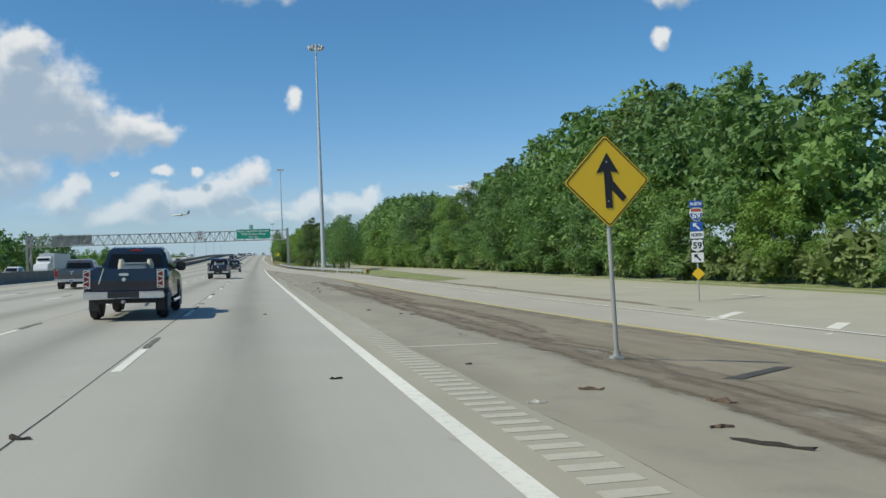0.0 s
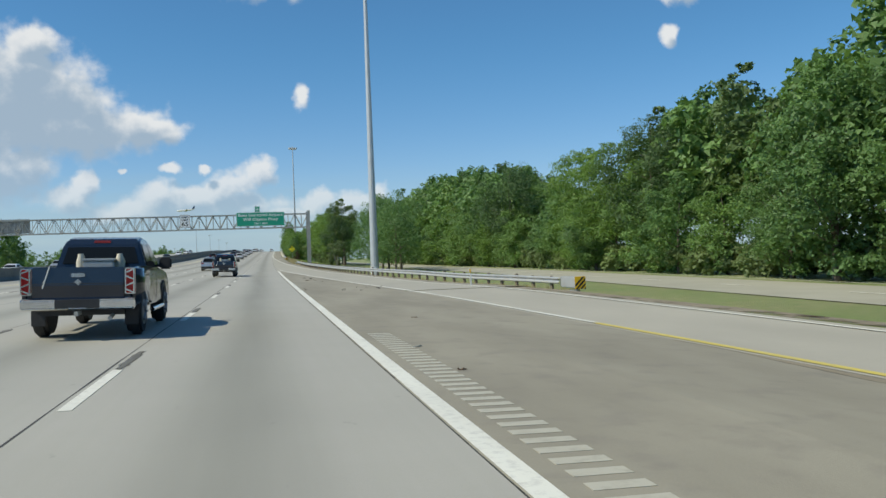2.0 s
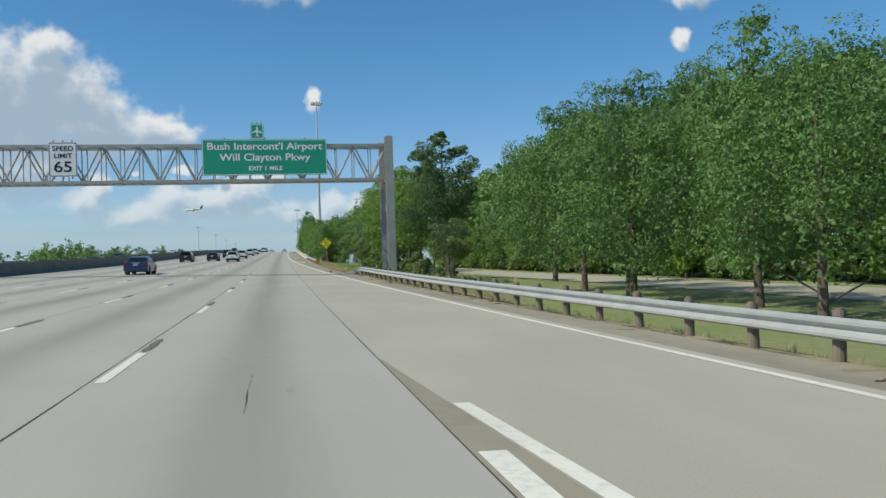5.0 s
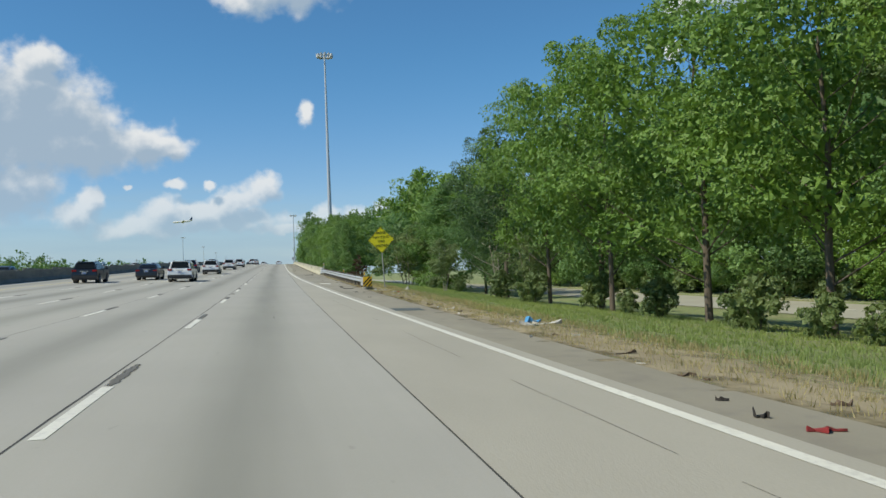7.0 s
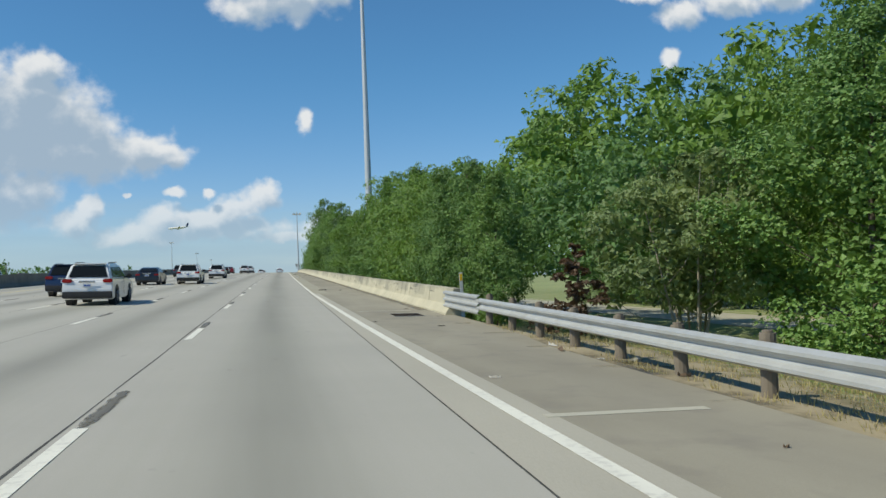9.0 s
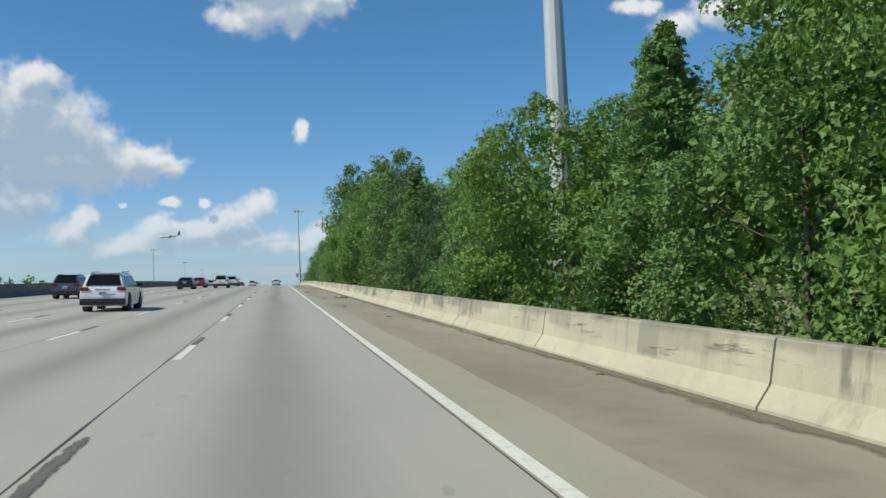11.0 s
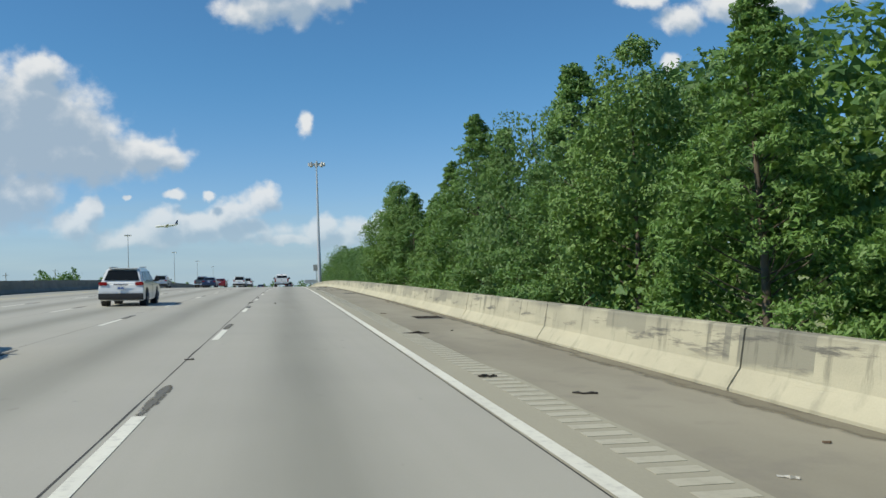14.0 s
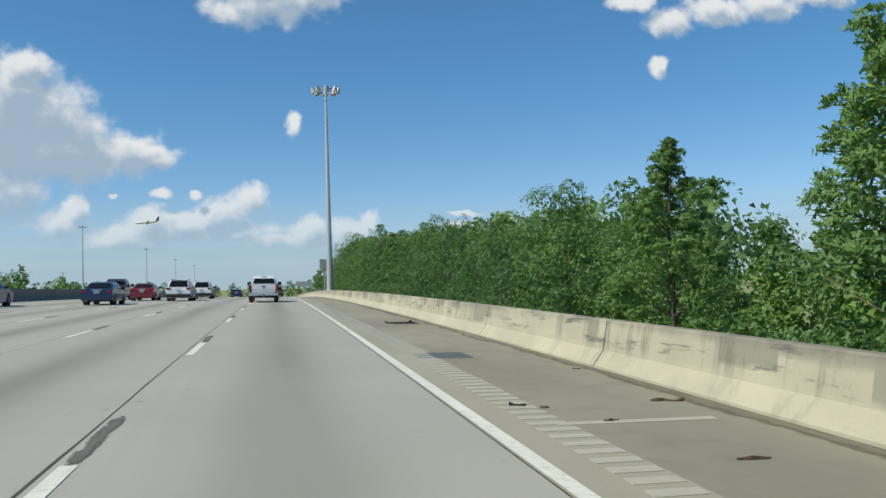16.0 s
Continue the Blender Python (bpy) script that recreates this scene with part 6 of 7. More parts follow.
def wheel_part(parent, x, y, r, w, side):
    bm = bmesh.new()
    bmesh.ops.create_cone(bm, cap_ends=True, segments=24, radius1=r, radius2=r, depth=w, matrix=pose(0, 0, 0, 0, 90, 0))
    bmesh.ops.bevel(bm, geom=[e for e in bm.edges if abs(e.verts[0].co.x - e.verts[1].co.x) < 1e-5 and len(e.link_faces) == 2], offset=0.05, segments=2, affect="EDGES")
    t = part("wheel", bm, RUBBER, parent, "black rubber tyre", pose(x, y, r), smooth=False)
    rim = bmesh.new()
    bmesh.ops.create_cone(rim, cap_ends=True, segments=20, radius1=r * 0.62, radius2=r * 0.5, depth=0.03, matrix=pose(side * (w / 2 + 0.004), 0, 0, 0, 90 * side, 0))
    for k in range(5):
        a = 2 * math.pi * k / 5
        rod((side * (w / 2 + 0.02), 0, 0), (side * (w / 2 + 0.02), r * 0.55 * math.cos(a), r * 0.55 * math.sin(a)), 0.045, 0.035, 6, rim)
    part("rim", rim, RIM, t, "alloy rim")


SHAPES = {
    "suv": dict(L=4.65, W=1.88, H=1.68, belt=1.04, r=0.36, axles=(-1.36, 1.36),
                low=[(-2.28, 0.34), (-2.33, 0.52), (-2.32, 0.72), (-2.24, 0.98), (-2.12, 1.08), (0.85, 1.04), (1.75, 0.98), (2.18, 0.84), (2.31, 0.62), (2.28, 0.36), (2.1, 0.24), (-2.1, 0.24)],
                cab=[(-2.17, 1.0), (-2.0, 1.42), (-1.86, 1.60), (-1.55, 1.67), (-0.2, 1.68), (0.35, 1.58), (1.15, 1.02)]),
    "sedan": dict(L=4.85, W=1.84, H=1.45, belt=0.98, r=0.33, axles=(-1.4, 1.4),
                  low=[(-2.38, 0.34), (-2.43, 0.52), (-2.40, 0.78), (-2.32, 1.0), (-1.75, 1.02), (0.85, 0.96), (1.8, 0.88), (2.25, 0.74), (2.42, 0.56), (2.38, 0.34), (2.1, 0.22), (-2.15, 0.22)],
                  cab=[(-1.85, 0.98), (-1.15, 1.36), (-0.6, 1.44), (0.1, 1.44), (0.5, 1.34), (1.2, 0.94)]),
    "pickup": dict(L=5.8, W=2.0, H=1.92, belt=1.22, r=0.40, axles=(-1.75, 1.85),
                   low=[(-0.75, 0.5), (-0.75, 1.24), (1.5, 1.22), (2.6, 1.12), (2.86, 0.95), (2.9, 0.62), (2.8, 0.46), (2.4, 0.4), (-0.4, 0.42)],
                   cab=[(-0.74, 1.18), (-0.60, 1.72), (-0.42, 1.86), (0.0, 1.92), (0.55, 1.90), (0.85, 1.80), (1.65, 1.2)]),
}


def vehicle(name, kind, paint, x, y, label, rz=0.0, crew=True, detail=True, bumper=None, lift=0.0, size=1.0):
    s = SHAPES[kind]
    W, H, belt = s["W"], s["H"], s["belt"]
    t = thing(name, stand(x, y, 0.0, rz, True, size), label, {"suv": "car", "sedan": "car", "pickup": "pickup truck"}[kind], "vehicles on the road")

    def low_half(z):
        return W / 2 - 0.05 * max(0, (z - 0.8) / 0.3) - 0.04 * max(0, (0.5 - z) / 0.3)

    def cab_half(z):
        k = (z - belt) / (H - belt)
        return W / 2 - 0.085 - 0.19 * k

    up = pose(0, 0, lift)
    body = part("body", outline(s["low"], W, 0.045, low_half), paint, t, "", up, smooth=True)
    cab = part("cabin", outline(s["cab"], W, 0.05, cab_half), paint, t, "", up, smooth=True)
    for ob in (body, cab):
        ob.data.set_sharp_from_angle(angle=radians(24))
    c = s["cab"]

    def along(i, k):
        (y0, z0), (y1, z1) = c[i], c[i + 1]
        return y0 + (y1 - y0) * k, z0 + (z1 - z0) * k

    # rear glass and windscreen
    (ya, za), (yb, zb) = along(0, 0.28), (along(1, 0.75) if kind == "suv" else along(0, 0.93))
    pane([(-cab_half(za) + 0.12, ya - 0.012, za), (cab_half(za) - 0.12, ya - 0.012, za), (cab_half(zb) - 0.12, yb - 0.012, zb), (-cab_half(zb) + 0.12, yb - 0.012, zb)], GLASS, cab, "rear_window", "dark tinted glass", 0.02)
    (ya, za), (yb, zb) = along(len(c) - 2, 0.92), along(len(c) - 2, 0.12)
    pane([(cab_half(za) - 0.1, ya + 0.012, za), (-cab_half(za) + 0.1, ya + 0.012, za), (-cab_half(zb) + 0.1, yb + 0.012, zb), (cab_half(zb) - 0.1, yb + 0.012, zb)], GLASS, cab, "windscreen", "dark tinted glass", 0.02)
    # side windows
    zl, zh = belt + 0.06, H - 0.17
    spans = {"suv": ((-1.85, -1.6, -1.1, -1.1), (-1.02, -1.02, -0.02, -0.02), (0.06, 0.06, 0.82, 0.2)), "sedan": ((-1.2, -0.78, -0.42, -0.42), (-0.34, -0.34, 0.85, 0.28)),
             "pickup": ((-0.5, -0.42, 0.28, 0.28), (0.36, 0.36, 1.38, 0.78))}[kind]
    for side in (-1, 1):
        for a0, a1, b1, b0 in spans:
            pts = [(side * (cab_half(zl) + 0.004), a0, zl), (side * (cab_half(zl) + 0.004), b1, zl), (side * (cab_half(zh) + 0.004), b0, zh), (side * (cab_half(zh) + 0.004), a1, zh)]
            pane(pts if side > 0 else pts[::-1], GLASS, cab, "side_window", "dark tinted glass", 0.012)
        part("mirror", box(0.2 if kind != "pickup" else 0.28, 0.14, 0.17 if kind != "pickup" else 0.28, (side * (W / 2 + 0.1), s["axles"][1] - 0.72 if kind != "pickup" else 1.22, belt + 0.1), 0.04), TRIM_BLACK, t, "black door mirror", up)
        part("mirror_arm", rod((side * (W / 2 - 0.14), s["axles"][1] - 0.72 if kind != "pickup" else 1.22, belt + 0.04), (side * (W / 2 + 0.06), s["axles"][1] - 0.72 if kind != "pickup" else 1.22, belt + 0.06), 0.035, n=8), TRIM_BLACK, t, "", up)
        for ya in s["axles"]:
            part("wheel_arch", rod((side * (W / 2 - 0.28), ya, s["r"] + 0.02 + lift), (side * (W / 2 - 0.012), ya, s["r"] + 0.02 + lift), s["r"] + 0.075, n=22), TRIM_BLACK, t)
            wheel_part(t, side * (W / 2 - 0.12), ya, s["r"] + lift * 0.5, 0.25, side)
        part("door_gap", box(0.006, 0.014, 0.62, (side * (W / 2 - 0.004), 0.02 if kind != "pickup" else 0.32, belt - 0.36)), TRIM_BLACK, t, "", up)
        part("door_handle", box(0.03, 0.2, 0.035, (side * (W / 2 + 0.008), -0.25, belt - 0.14), 0.008), paint, t, "", up)
    yr = -s["L"] / 2
    if kind == "pickup":
        bed = part("bed_floor", box(W - 0.2, 2.1, 0.08, (0, -1.82, 0.72)), TRIM_BLACK, t, "", up)
        for side in (-1, 1):
            part("bed_side", outline([(-2.86, 0.62), (-2.88, 1.22), (-2.8, 1.27), (-0.76, 1.27), (-0.76, 0.5), (-1.1, 0.48), (-2.5, 0.5)], 0.12, 0.03), paint, t, "", pose(side * (W / 2 - 0.06), 0, lift), smooth=True)
            part("tail_lamp", box(0.16, 0.08, 0.46, (side * (W / 2 - 0.085), yr + 0.005, 1.0), 0.02), LAMP_RED, t, "red tail lamp", up)
            part("lamp_bezel", box(0.19, 0.05, 0.5, (side * (W / 2 - 0.085), yr + 0.03, 1.0), 0.015), CHROME if bumper else TRIM_BLACK, t, "", up)
        gate = part("tailgate", outline([(yr, 0.66), (yr - 0.03, 0.95), (yr, 1.27), (yr + 0.09, 1.27), (yr + 0.09, 0.66)], W - 0.38, 0.02), paint, t, "closed tailgate", up)
        part("handle", box(0.24, 0.03, 0.07, (0, yr - 0.035, 1.12), 0.01), CHROME if bumper else TRIM_BLACK, gate, "tailgate handle")
        part("emblem", box(0.09, 0.012, 0.09, (0, yr - 0.036, 0.99), 0.004, turn=(0, 45, 0)), CHROME, gate)
        part("rear_bumper", outline([(yr - 0.02, 0.46), (yr - 0.13, 0.5), (yr - 0.13, 0.66), (yr - 0.02, 0.70), (yr + 0.15, 0.66), (yr + 0.15, 0.48)], W - 0.02, 0.02), bumper or CHROME, t, "bright steel bumper", up)
        zp, yp = 0.57, yr - 0.138
        part("stop_lamp", box(0.34, 0.03, 0.06, (0, -0.52, 1.80), 0.01), LAMP_RED, cab, "high red stop lamp")
        part("underbody", box(W - 0.5, 4.9, 0.24, (0, -0.1, 0.46)), TRIM_BLACK, t, "", up)
        part("hitch", box(0.08, 0.3, 0.08, (0, yr - 0.08, 0.40), 0.01), GALV_DARK, t, "", up)
        part("axle", rod((-0.8, -1.75, 0.38), (0.8, -1.75, 0.38), 0.07, n=8), TRIM_BLACK, t, "", up)
    else:
        zt = 0.98 if kind == "suv" else 0.84
        for side in (-1, 1):
            part("tail_lamp", box(0.36, 0.1, 0.15, (side * (W / 2 - 0.2), yr + 0.06, zt), 0.03), LAMP_RED, t, "red tail lamp", up)
            part("reflector", box(0.16, 0.03, 0.04, (side * (W / 2 - 0.25), yr + 0.0, 0.45), 0.01), LAMP_RED, t, "", up)
        part("rear_bumper", outline([(yr - 0.03, 0.30), (yr - 0.045, 0.46), (yr - 0.03, 0.58), (yr + 0.2, 0.58), (yr + 0.2, 0.28)], W - 0.06, 0.03), TRIM_BLACK if kind == "suv" else paint, t, "rear bumper", up)
        zp, yp = (0.80, yr - 0.035) if kind == "suv" else (0.80, yr - 0.045)
        part("garnish", box(0.6, 0.02, 0.06, (0, yp + 0.01, zp + 0.14), 0.008), CHROME, t, "", up)
        if kind == "suv":
            part("roof_spoiler", box(1.2, 0.22, 0.05, (0, -1.86, 1.64), 0.02), paint, cab)
            part("wiper", box(0.5, 0.02, 0.02, (0.1, -2.14, 1.17)), TRIM_BLACK, cab)
            for side in (-1, 1):
                part("roof_rail", rod((side * 0.62, -1.5, 1.69), (side * 0.62, 0.1, 1.71), 0.02, n=6), GALV, cab)
    plate = part("plate", box(0.31, 0.012, 0.155, (0, yp, zp), 0.004), PLATE_MAT, t, "plain number plate", up)
    for k in range(2):
        part("plate_bar", box(0.1, 0.004, 0.06, (-0.065 + 0.13 * k, yp - 0.009, zp - 0.005)), SIGN_BLUE, plate)
    return t


P_NAVY = car_paint("navy_paint", (0.012, 0.018, 0.032), 0.2, 0.22)
P_WHITE = car_paint("white_paint", (0.72, 0.73, 0.73))
P_SILVER = car_paint("silver_paint", (0.48, 0.50, 0.52), 0.5, 0.3)
P_BLACK = car_paint("black_paint", (0.014, 0.015, 0.018), 0.2)
P_RED = car_paint("red_paint", (0.22, 0.014, 0.016), 0.2)
P_BLUE = car_paint("dark_blue_paint", (0.02, 0.035, 0.085), 0.3)
P_GREY = car_paint("grey_paint", (0.10, 0.105, 0.11), 0.5)

CARGO = weathered("cream_cloth", (0.68, 0.63, 0.50), (0.5, 0.45, 0.34), 0.9, scale=6)


def work_truck(x, y, label):
    """A lifted dark pickup with chrome lamp guards, side steps, and tools and wrapped bundles in the bed."""
    t = vehicle("pickup_truck", "pickup", P_NAVY, x, y, label, bumper=CHROME, lift=0.12)
    W, yr = SHAPES["pickup"]["W"], -SHAPES["pickup"]["L"] / 2
    for side in (-1, 1):
        for k in range(4):
            part("lamp_guard", box(0.15, 0.02, 0.028, (side * (W / 2 - 0.085), yr - 0.045, 0.93 + 0.127 * k), 0.006, turn=(0, 24 * (-1) ** k, 0)), CHROME, t, "chrome lamp guard bar")
        for dx in (-0.075, 0.075):
            part("lamp_guard", box(0.022, 0.02, 0.47, (side * (W / 2 - 0.085) + dx, yr - 0.045, 1.12), 0.006), CHROME, t)
        part("side_step", rod((side * (W / 2 + 0.02), -0.6, 0.44), (side * (W / 2 + 0.02), 1.2, 0.44), 0.05, n=10), CHROME, t, "round chrome side step")
        part("mud_flap", box(0.26, 0.02, 0.3, (side * (W / 2 - 0.15), -2.3, 0.4), 0.005), TRIM_BLACK, t)
    part("bumper_step", outline([(yr - 0.15, 0.62), (yr - 0.15, 0.785), (yr + 0.02, 0.80), (yr + 0.02, 0.62)], 0.78, 0.01), TRIM_BLACK, t, "black bumper step round the plate")
    part("strap", rod((-0.62, yr - 0.03, 1.0), (-0.5, yr - 0.02, 1.4), 0.012, n=6), PLASTIC_WHITE, t, "pale cord over the tailgate")
    part("exhaust", rod((0.55, yr + 0.3, 0.45), (0.55, yr - 0.02, 0.42), 0.04, n=10), GALV_DARK, t)
    for dx in (-0.35, 0.42):
        c = thing("cargo_bundle", t.matrix_world @ pose(dx, -1.0, 0.88), "cream wrapped bundle standing in the truck bed", "bundle", "truck cargo")
        V, Fc = tube([(0, 0, 0), (0.01, 0, 0.3), (0.0, 0.01, 0.45), (0.015, 0, 0.6), (0, 0, 0.78)], [0.10, 0.10, 0.085, 0.105, 0.05], 10)
        mesh_part("wrap", np_mesh("wrap", V, Fc, CARGO, True), c)
        part("strap", rod((0, 0, 0.40), (0, 0, 0.46), 0.103, n=12), SIGN_RED, c)
    c = thing("tool_box", t.matrix_world @ pose(0.05, -1.1, 0.88), "silver tool box in the truck bed", "tool box", "truck cargo")
    part("case", box(0.62, 0.4, 0.62, (0, 0, 0.31), 0.03), GALV, c)
    part("lid", box(0.64, 0.42, 0.06, (0, 0, 0.65), 0.02), GALV, c)


for y in (25.4, 83.3, 139.8):
    work_truck(-1.3, y, "lifted navy-black pickup truck with a chrome bumper and cargo")

vehicle("pickup_truck", "pickup", P_GREY, -9.1, 57.3, "dark grey pickup truck with a bright bumper in the inner lane", bumper=CHROME)
vehicle("car", "sedan", P_BLACK, -6.4, 51.6, "black sedan beside a grey pickup truck")
vehicle("car", "suv", P_SILVER, -5.0, 174.9, "silver sport utility vehicle with dark glass in the middle lane")
vehicle("car", "sedan", P_BLUE, -8.7, 228.4, "dark blue sedan in the inner lane")
vehicle("car", "suv", P_WHITE, -5.2, 292.0, "white sport utility vehicle in the middle lane, dark rear window")
vehicle("car", "sedan", P_BLACK, -8.8, 299.5, "black sedan with dark glass beside a white vehicle")
vehicle("car", "sedan", P_BLACK, -8.4, 357.9, "black sedan with dark glass in the inner lane")
vehicle("car", "suv", P_GREY, -12.3, 412.0, "dark grey sport utility vehicle in the inside lane")
vehicle("car", "suv", P_WHITE, -5.3, 389.0, "white sport utility vehicle with a dark rear window")
vehicle("car", "suv", P_WHITE, -5.3, 460.0, "white sport utility vehicle climbing towards the bridge")
vehicle("car", "sedan", P_BLACK, -8.8, 451.5, "black sedan close behind a red one")
vehicle("car", "sedan", P_RED, -8.8, 467.0, "dark red sedan ahead of a black one")
vehicle("pickup_truck", "pickup", P_WHITE, 0.95, 567.6, "white pickup truck with a steel bumper on the bridge crest")
vehicle("car", "suv", P_WHITE, -5.6, 575.0, "white sport utility vehicle with dark lower bumper")
vehicle("car", "sedan", P_RED, -8.8, 578.5, "dark red sedan in the inner lane")
vehicle("car", "sedan", P_BLUE, -8.9, 562.5, "dark sedan close behind a red one")
vehicle("car", "suv", P_SILVER, -14.9, 559.5, "silver car in the inside lane")
vehicle("car", "suv", P_WHITE, -5.4, 359.5, "white sport utility vehicle beside a black sedan")
vehicle("car", "suv", P_WHITE, -5.3, 323.0, "white sport utility vehicle further up the middle lane")
vehicle("car", "suv", P_BLUE, -8.8, 334.0, "dark blue sport utility vehicle in the inner lane")
vehicle("car", "suv", P_WHITE, -5.3, 484.0, "white sport utility vehicle leading the middle lane")
vehicle("car", "suv", P_WHITE, -5.3, 591.0, "white sport utility vehicle near the bridge crest")
vehicle("car", "suv", P_BLACK, -8.9, 640.0, "black sport utility vehicle near the crest")
for x, y, kind, paint, lab in ((-5.2, 655, "sedan", P_BLUE, "distant dark blue sedan over the crest"), (1.8, 640, "suv", P_GREY, "distant dark grey car over the crest"), (-1.7, 668, "sedan", P_WHITE, "distant white sedan over the crest"),
                               (-12.3, 585, "pickup", P_GREY, "dark grey pickup truck in the inside lane"), (-12.2, 292, "suv", P_BLACK, "black sport utility vehicle beside the median")):
    vehicle("car" if kind != "pickup" else "pickup_truck", kind, paint, x, y, lab)
frng = random.Random(21)
for i, y in enumerate((120, 185, 230, 275, 330, 390, 455, 520, 600, 680)):
    kind = ("suv", "sedan", "suv", "pickup", "sedan")[i % 5]
    paint, col = ((P_WHITE, "white"), (P_SILVER, "silver"), (P_GREY, "dark grey"), (P_WHITE, "white"), (P_BLUE, "dark blue"))[(i * 3) % 5]
    vehicle("car" if kind != "pickup" else "pickup_truck", kind, paint, -28.5 - 4.4 * (i % 4), y + frng.uniform(-9, 9), col + " vehicle coming along the far carriageway", 180.0)


def box_truck(x, y):
    t = thing("lorry", stand(x, y, 0, 180), "white articulated lorry on the far carriageway", "lorry")
    part("trailer", box(2.5, 12.0, 2.7, (0, -6.5, 2.6), 0.05), PLASTIC_WHITE, t)
    part("cab", outline([(0.2, 0.6), (0.2, 3.4), (1.4, 3.3), (2.0, 2.3), (3.6, 2.0), (3.9, 1.2), (3.8, 0.6)], 2.3, 0.08), P_WHITE, t)
    part("windscreen", box(2.0, 0.05, 0.8, (0, 1.78, 2.75), 0.02, turn=(-32, 0, 0)), GLASS, t)
    part("chassis", box(1.0, 15.0, 0.3, (0, -4.4, 0.85)), TRIM_BLACK, t)
    for ya in (-11.5, -10.2, -1.5, -0.2, 3.0):
        for side in (-1, 1):
            wheel_part(t, side * 1.1, ya, 0.5, 0.3, side)


box_truck(-33, 150)


# ---- aeroplane ----
def aeroplane(p, rz):
    t = thing("aeroplane", Matrix.Translation(p) @ pose(0, 0, 0, -3, 0, rz), "distant white twin-engine airliner in the sky", "aeroplane")
    V, Fc = tube([(0, y, z) for y, z in ((19, -0.3), (18, 0), (15, 0.1), (0, 0), (-10, 0.2), (-17, 1.0), (-19, 1.5))], [0.1, 1.2, 1.95, 2.0, 1.9, 0.8, 0.15], 12)
    mesh_part("fuselage", np_mesh("fuselage", V, Fc, PLASTIC_WHITE, True), t)
    for s in (-1, 1):
        pane([(s * 1.5, 3.5, -0.8), (s * 17, -6.0, 0.8), (s * 17, -7.6, 0.8), (s * 1.5, -3.5, -0.8)], GALV, t, "wing", "", 0.25)
        pane([(s * 0.5, -14.5, 1.2), (s * 6.5, -18.3, 1.8), (s * 6.5, -19.4, 1.8), (s * 0.5, -17.8, 1.2)], GALV, t, "tailplane", "", 0.15)
        part("engine", rod((s * 5.5, 3.2, -1.7), (s * 5.5, -0.8, -1.7), 1.0, 0.75, 12), GALV, t)
    pane([(0, -12.8, 1.8), (0, -17.6, 8.2), (0, -19.4, 8.2), (0, -18.4, 1.8)], P_BLUE, t, "tail_fin", "dark blue tail fin", 0.3)


aeroplane((4.0 - 0.093 * 1600, 255.6 + 1600, 2.8 + 0.071 * 1600), 82.0)


# ---- far signs beyond the crest ----
for x, y, w in ((10.6, 780, 5.4), (16.2, 792, 5.6)):
    t = thing("cantilever_sign", stand(x, y), "distant grey overhead sign seen beyond the crest", "sign", "far overhead signs")
    part("post", rod((0, 0, 0), (0, 0, 8.3), 0.32, 0.24, 10), GALV_DARK, t)
    part("arm", box(w, 0.3, 0.3, (0, 0, 7.3)), GALV_DARK, t)
    part("panel", box(w, 0.12, 1.5, (0, -0.24, 7.7), 0.02), GALV, t)
t = thing("control_box", stand(7.0, 598.2, 0), "dark control box hung beside the light mast", "box")
part("case", box(0.75, 0.5, 1.15, (0, 0, 3.7), 0.04), GALV_DARK, t)
part("bracket", box(0.9, 0.1, 0.1, (0.6, 0, 3.7)), GALV_DARK, t)
part("post", rod((0.15, 0, -0.4), (0.15, 0, 3.3), 0.06, n=8), GALV_DARK, t)


# ---- drains, delineators and litter ----
def drain(x, y, w=0.82, l=1.22):
    d = thing("storm_drain", stand(x, y, 0.004, 0, True), "dark iron storm drain grate set in the shoulder", "drain grate", "shoulder drains")
    # flat black sheet paints the shade of an open pit below the bars
    part("pit", box(w, l, 0.004, (0, 0, 0.002)), INK, d)
    part("frame", box(w + 0.1, 0.05, 0.012, (0, l / 2 + 0.02, 0.006)), GALV_DARK, d)
    part("frame", box(w + 0.1, 0.05, 0.012, (0, -l / 2 - 0.02, 0.006)), GALV_DARK, d)
    n = 11
    for i in range(n):
        part("grate_bar", box(w, 0.028, 0.012, (0, -l / 2 + (i + 0.5) * l / n, 0.008)), RUST, d)
    return d


RUST = weathered("rusty_iron", (0.075, 0.055, 0.04), (0.04, 0.032, 0.026), 0.9, 0.2, scale=5)
for x, y in ((5.71, 310.65), (5.98, 402.1), (5.94, 438.4), (6.0, 469.55), (5.98, 500.1), (5.9, 533.7), (5.9, 600.0)):
    drain(x, y)


def delineator(x, y, dz=-0.05):
    d = thing("delineator_post", stand(x, y, dz) @ pose(0, 0, 0, rng.uniform(-3, 3), rng.uniform(-4, 4), 0), "slim white plastic delineator post behind the rail", "marker post", "delineator posts")
    part("blade", box(0.10, 0.02, 1.45, (0, 0, 0.5), 0.006), PLASTIC_WHITE, d)
    part("reflector", box(0.08, 0.006, 0.2, (0, -0.013, 1.08)), SIGN_YELLOW, d, "amber reflector")


for x, y in ((12.6, 104), (12.3, 140), (11.3, 160), (9.9, 185), (8.6, 213), (8.1, 278), (7.9, 292)):
    delineator(x, y, -0.35)
delineator(7.3, 310.1, 0.1)


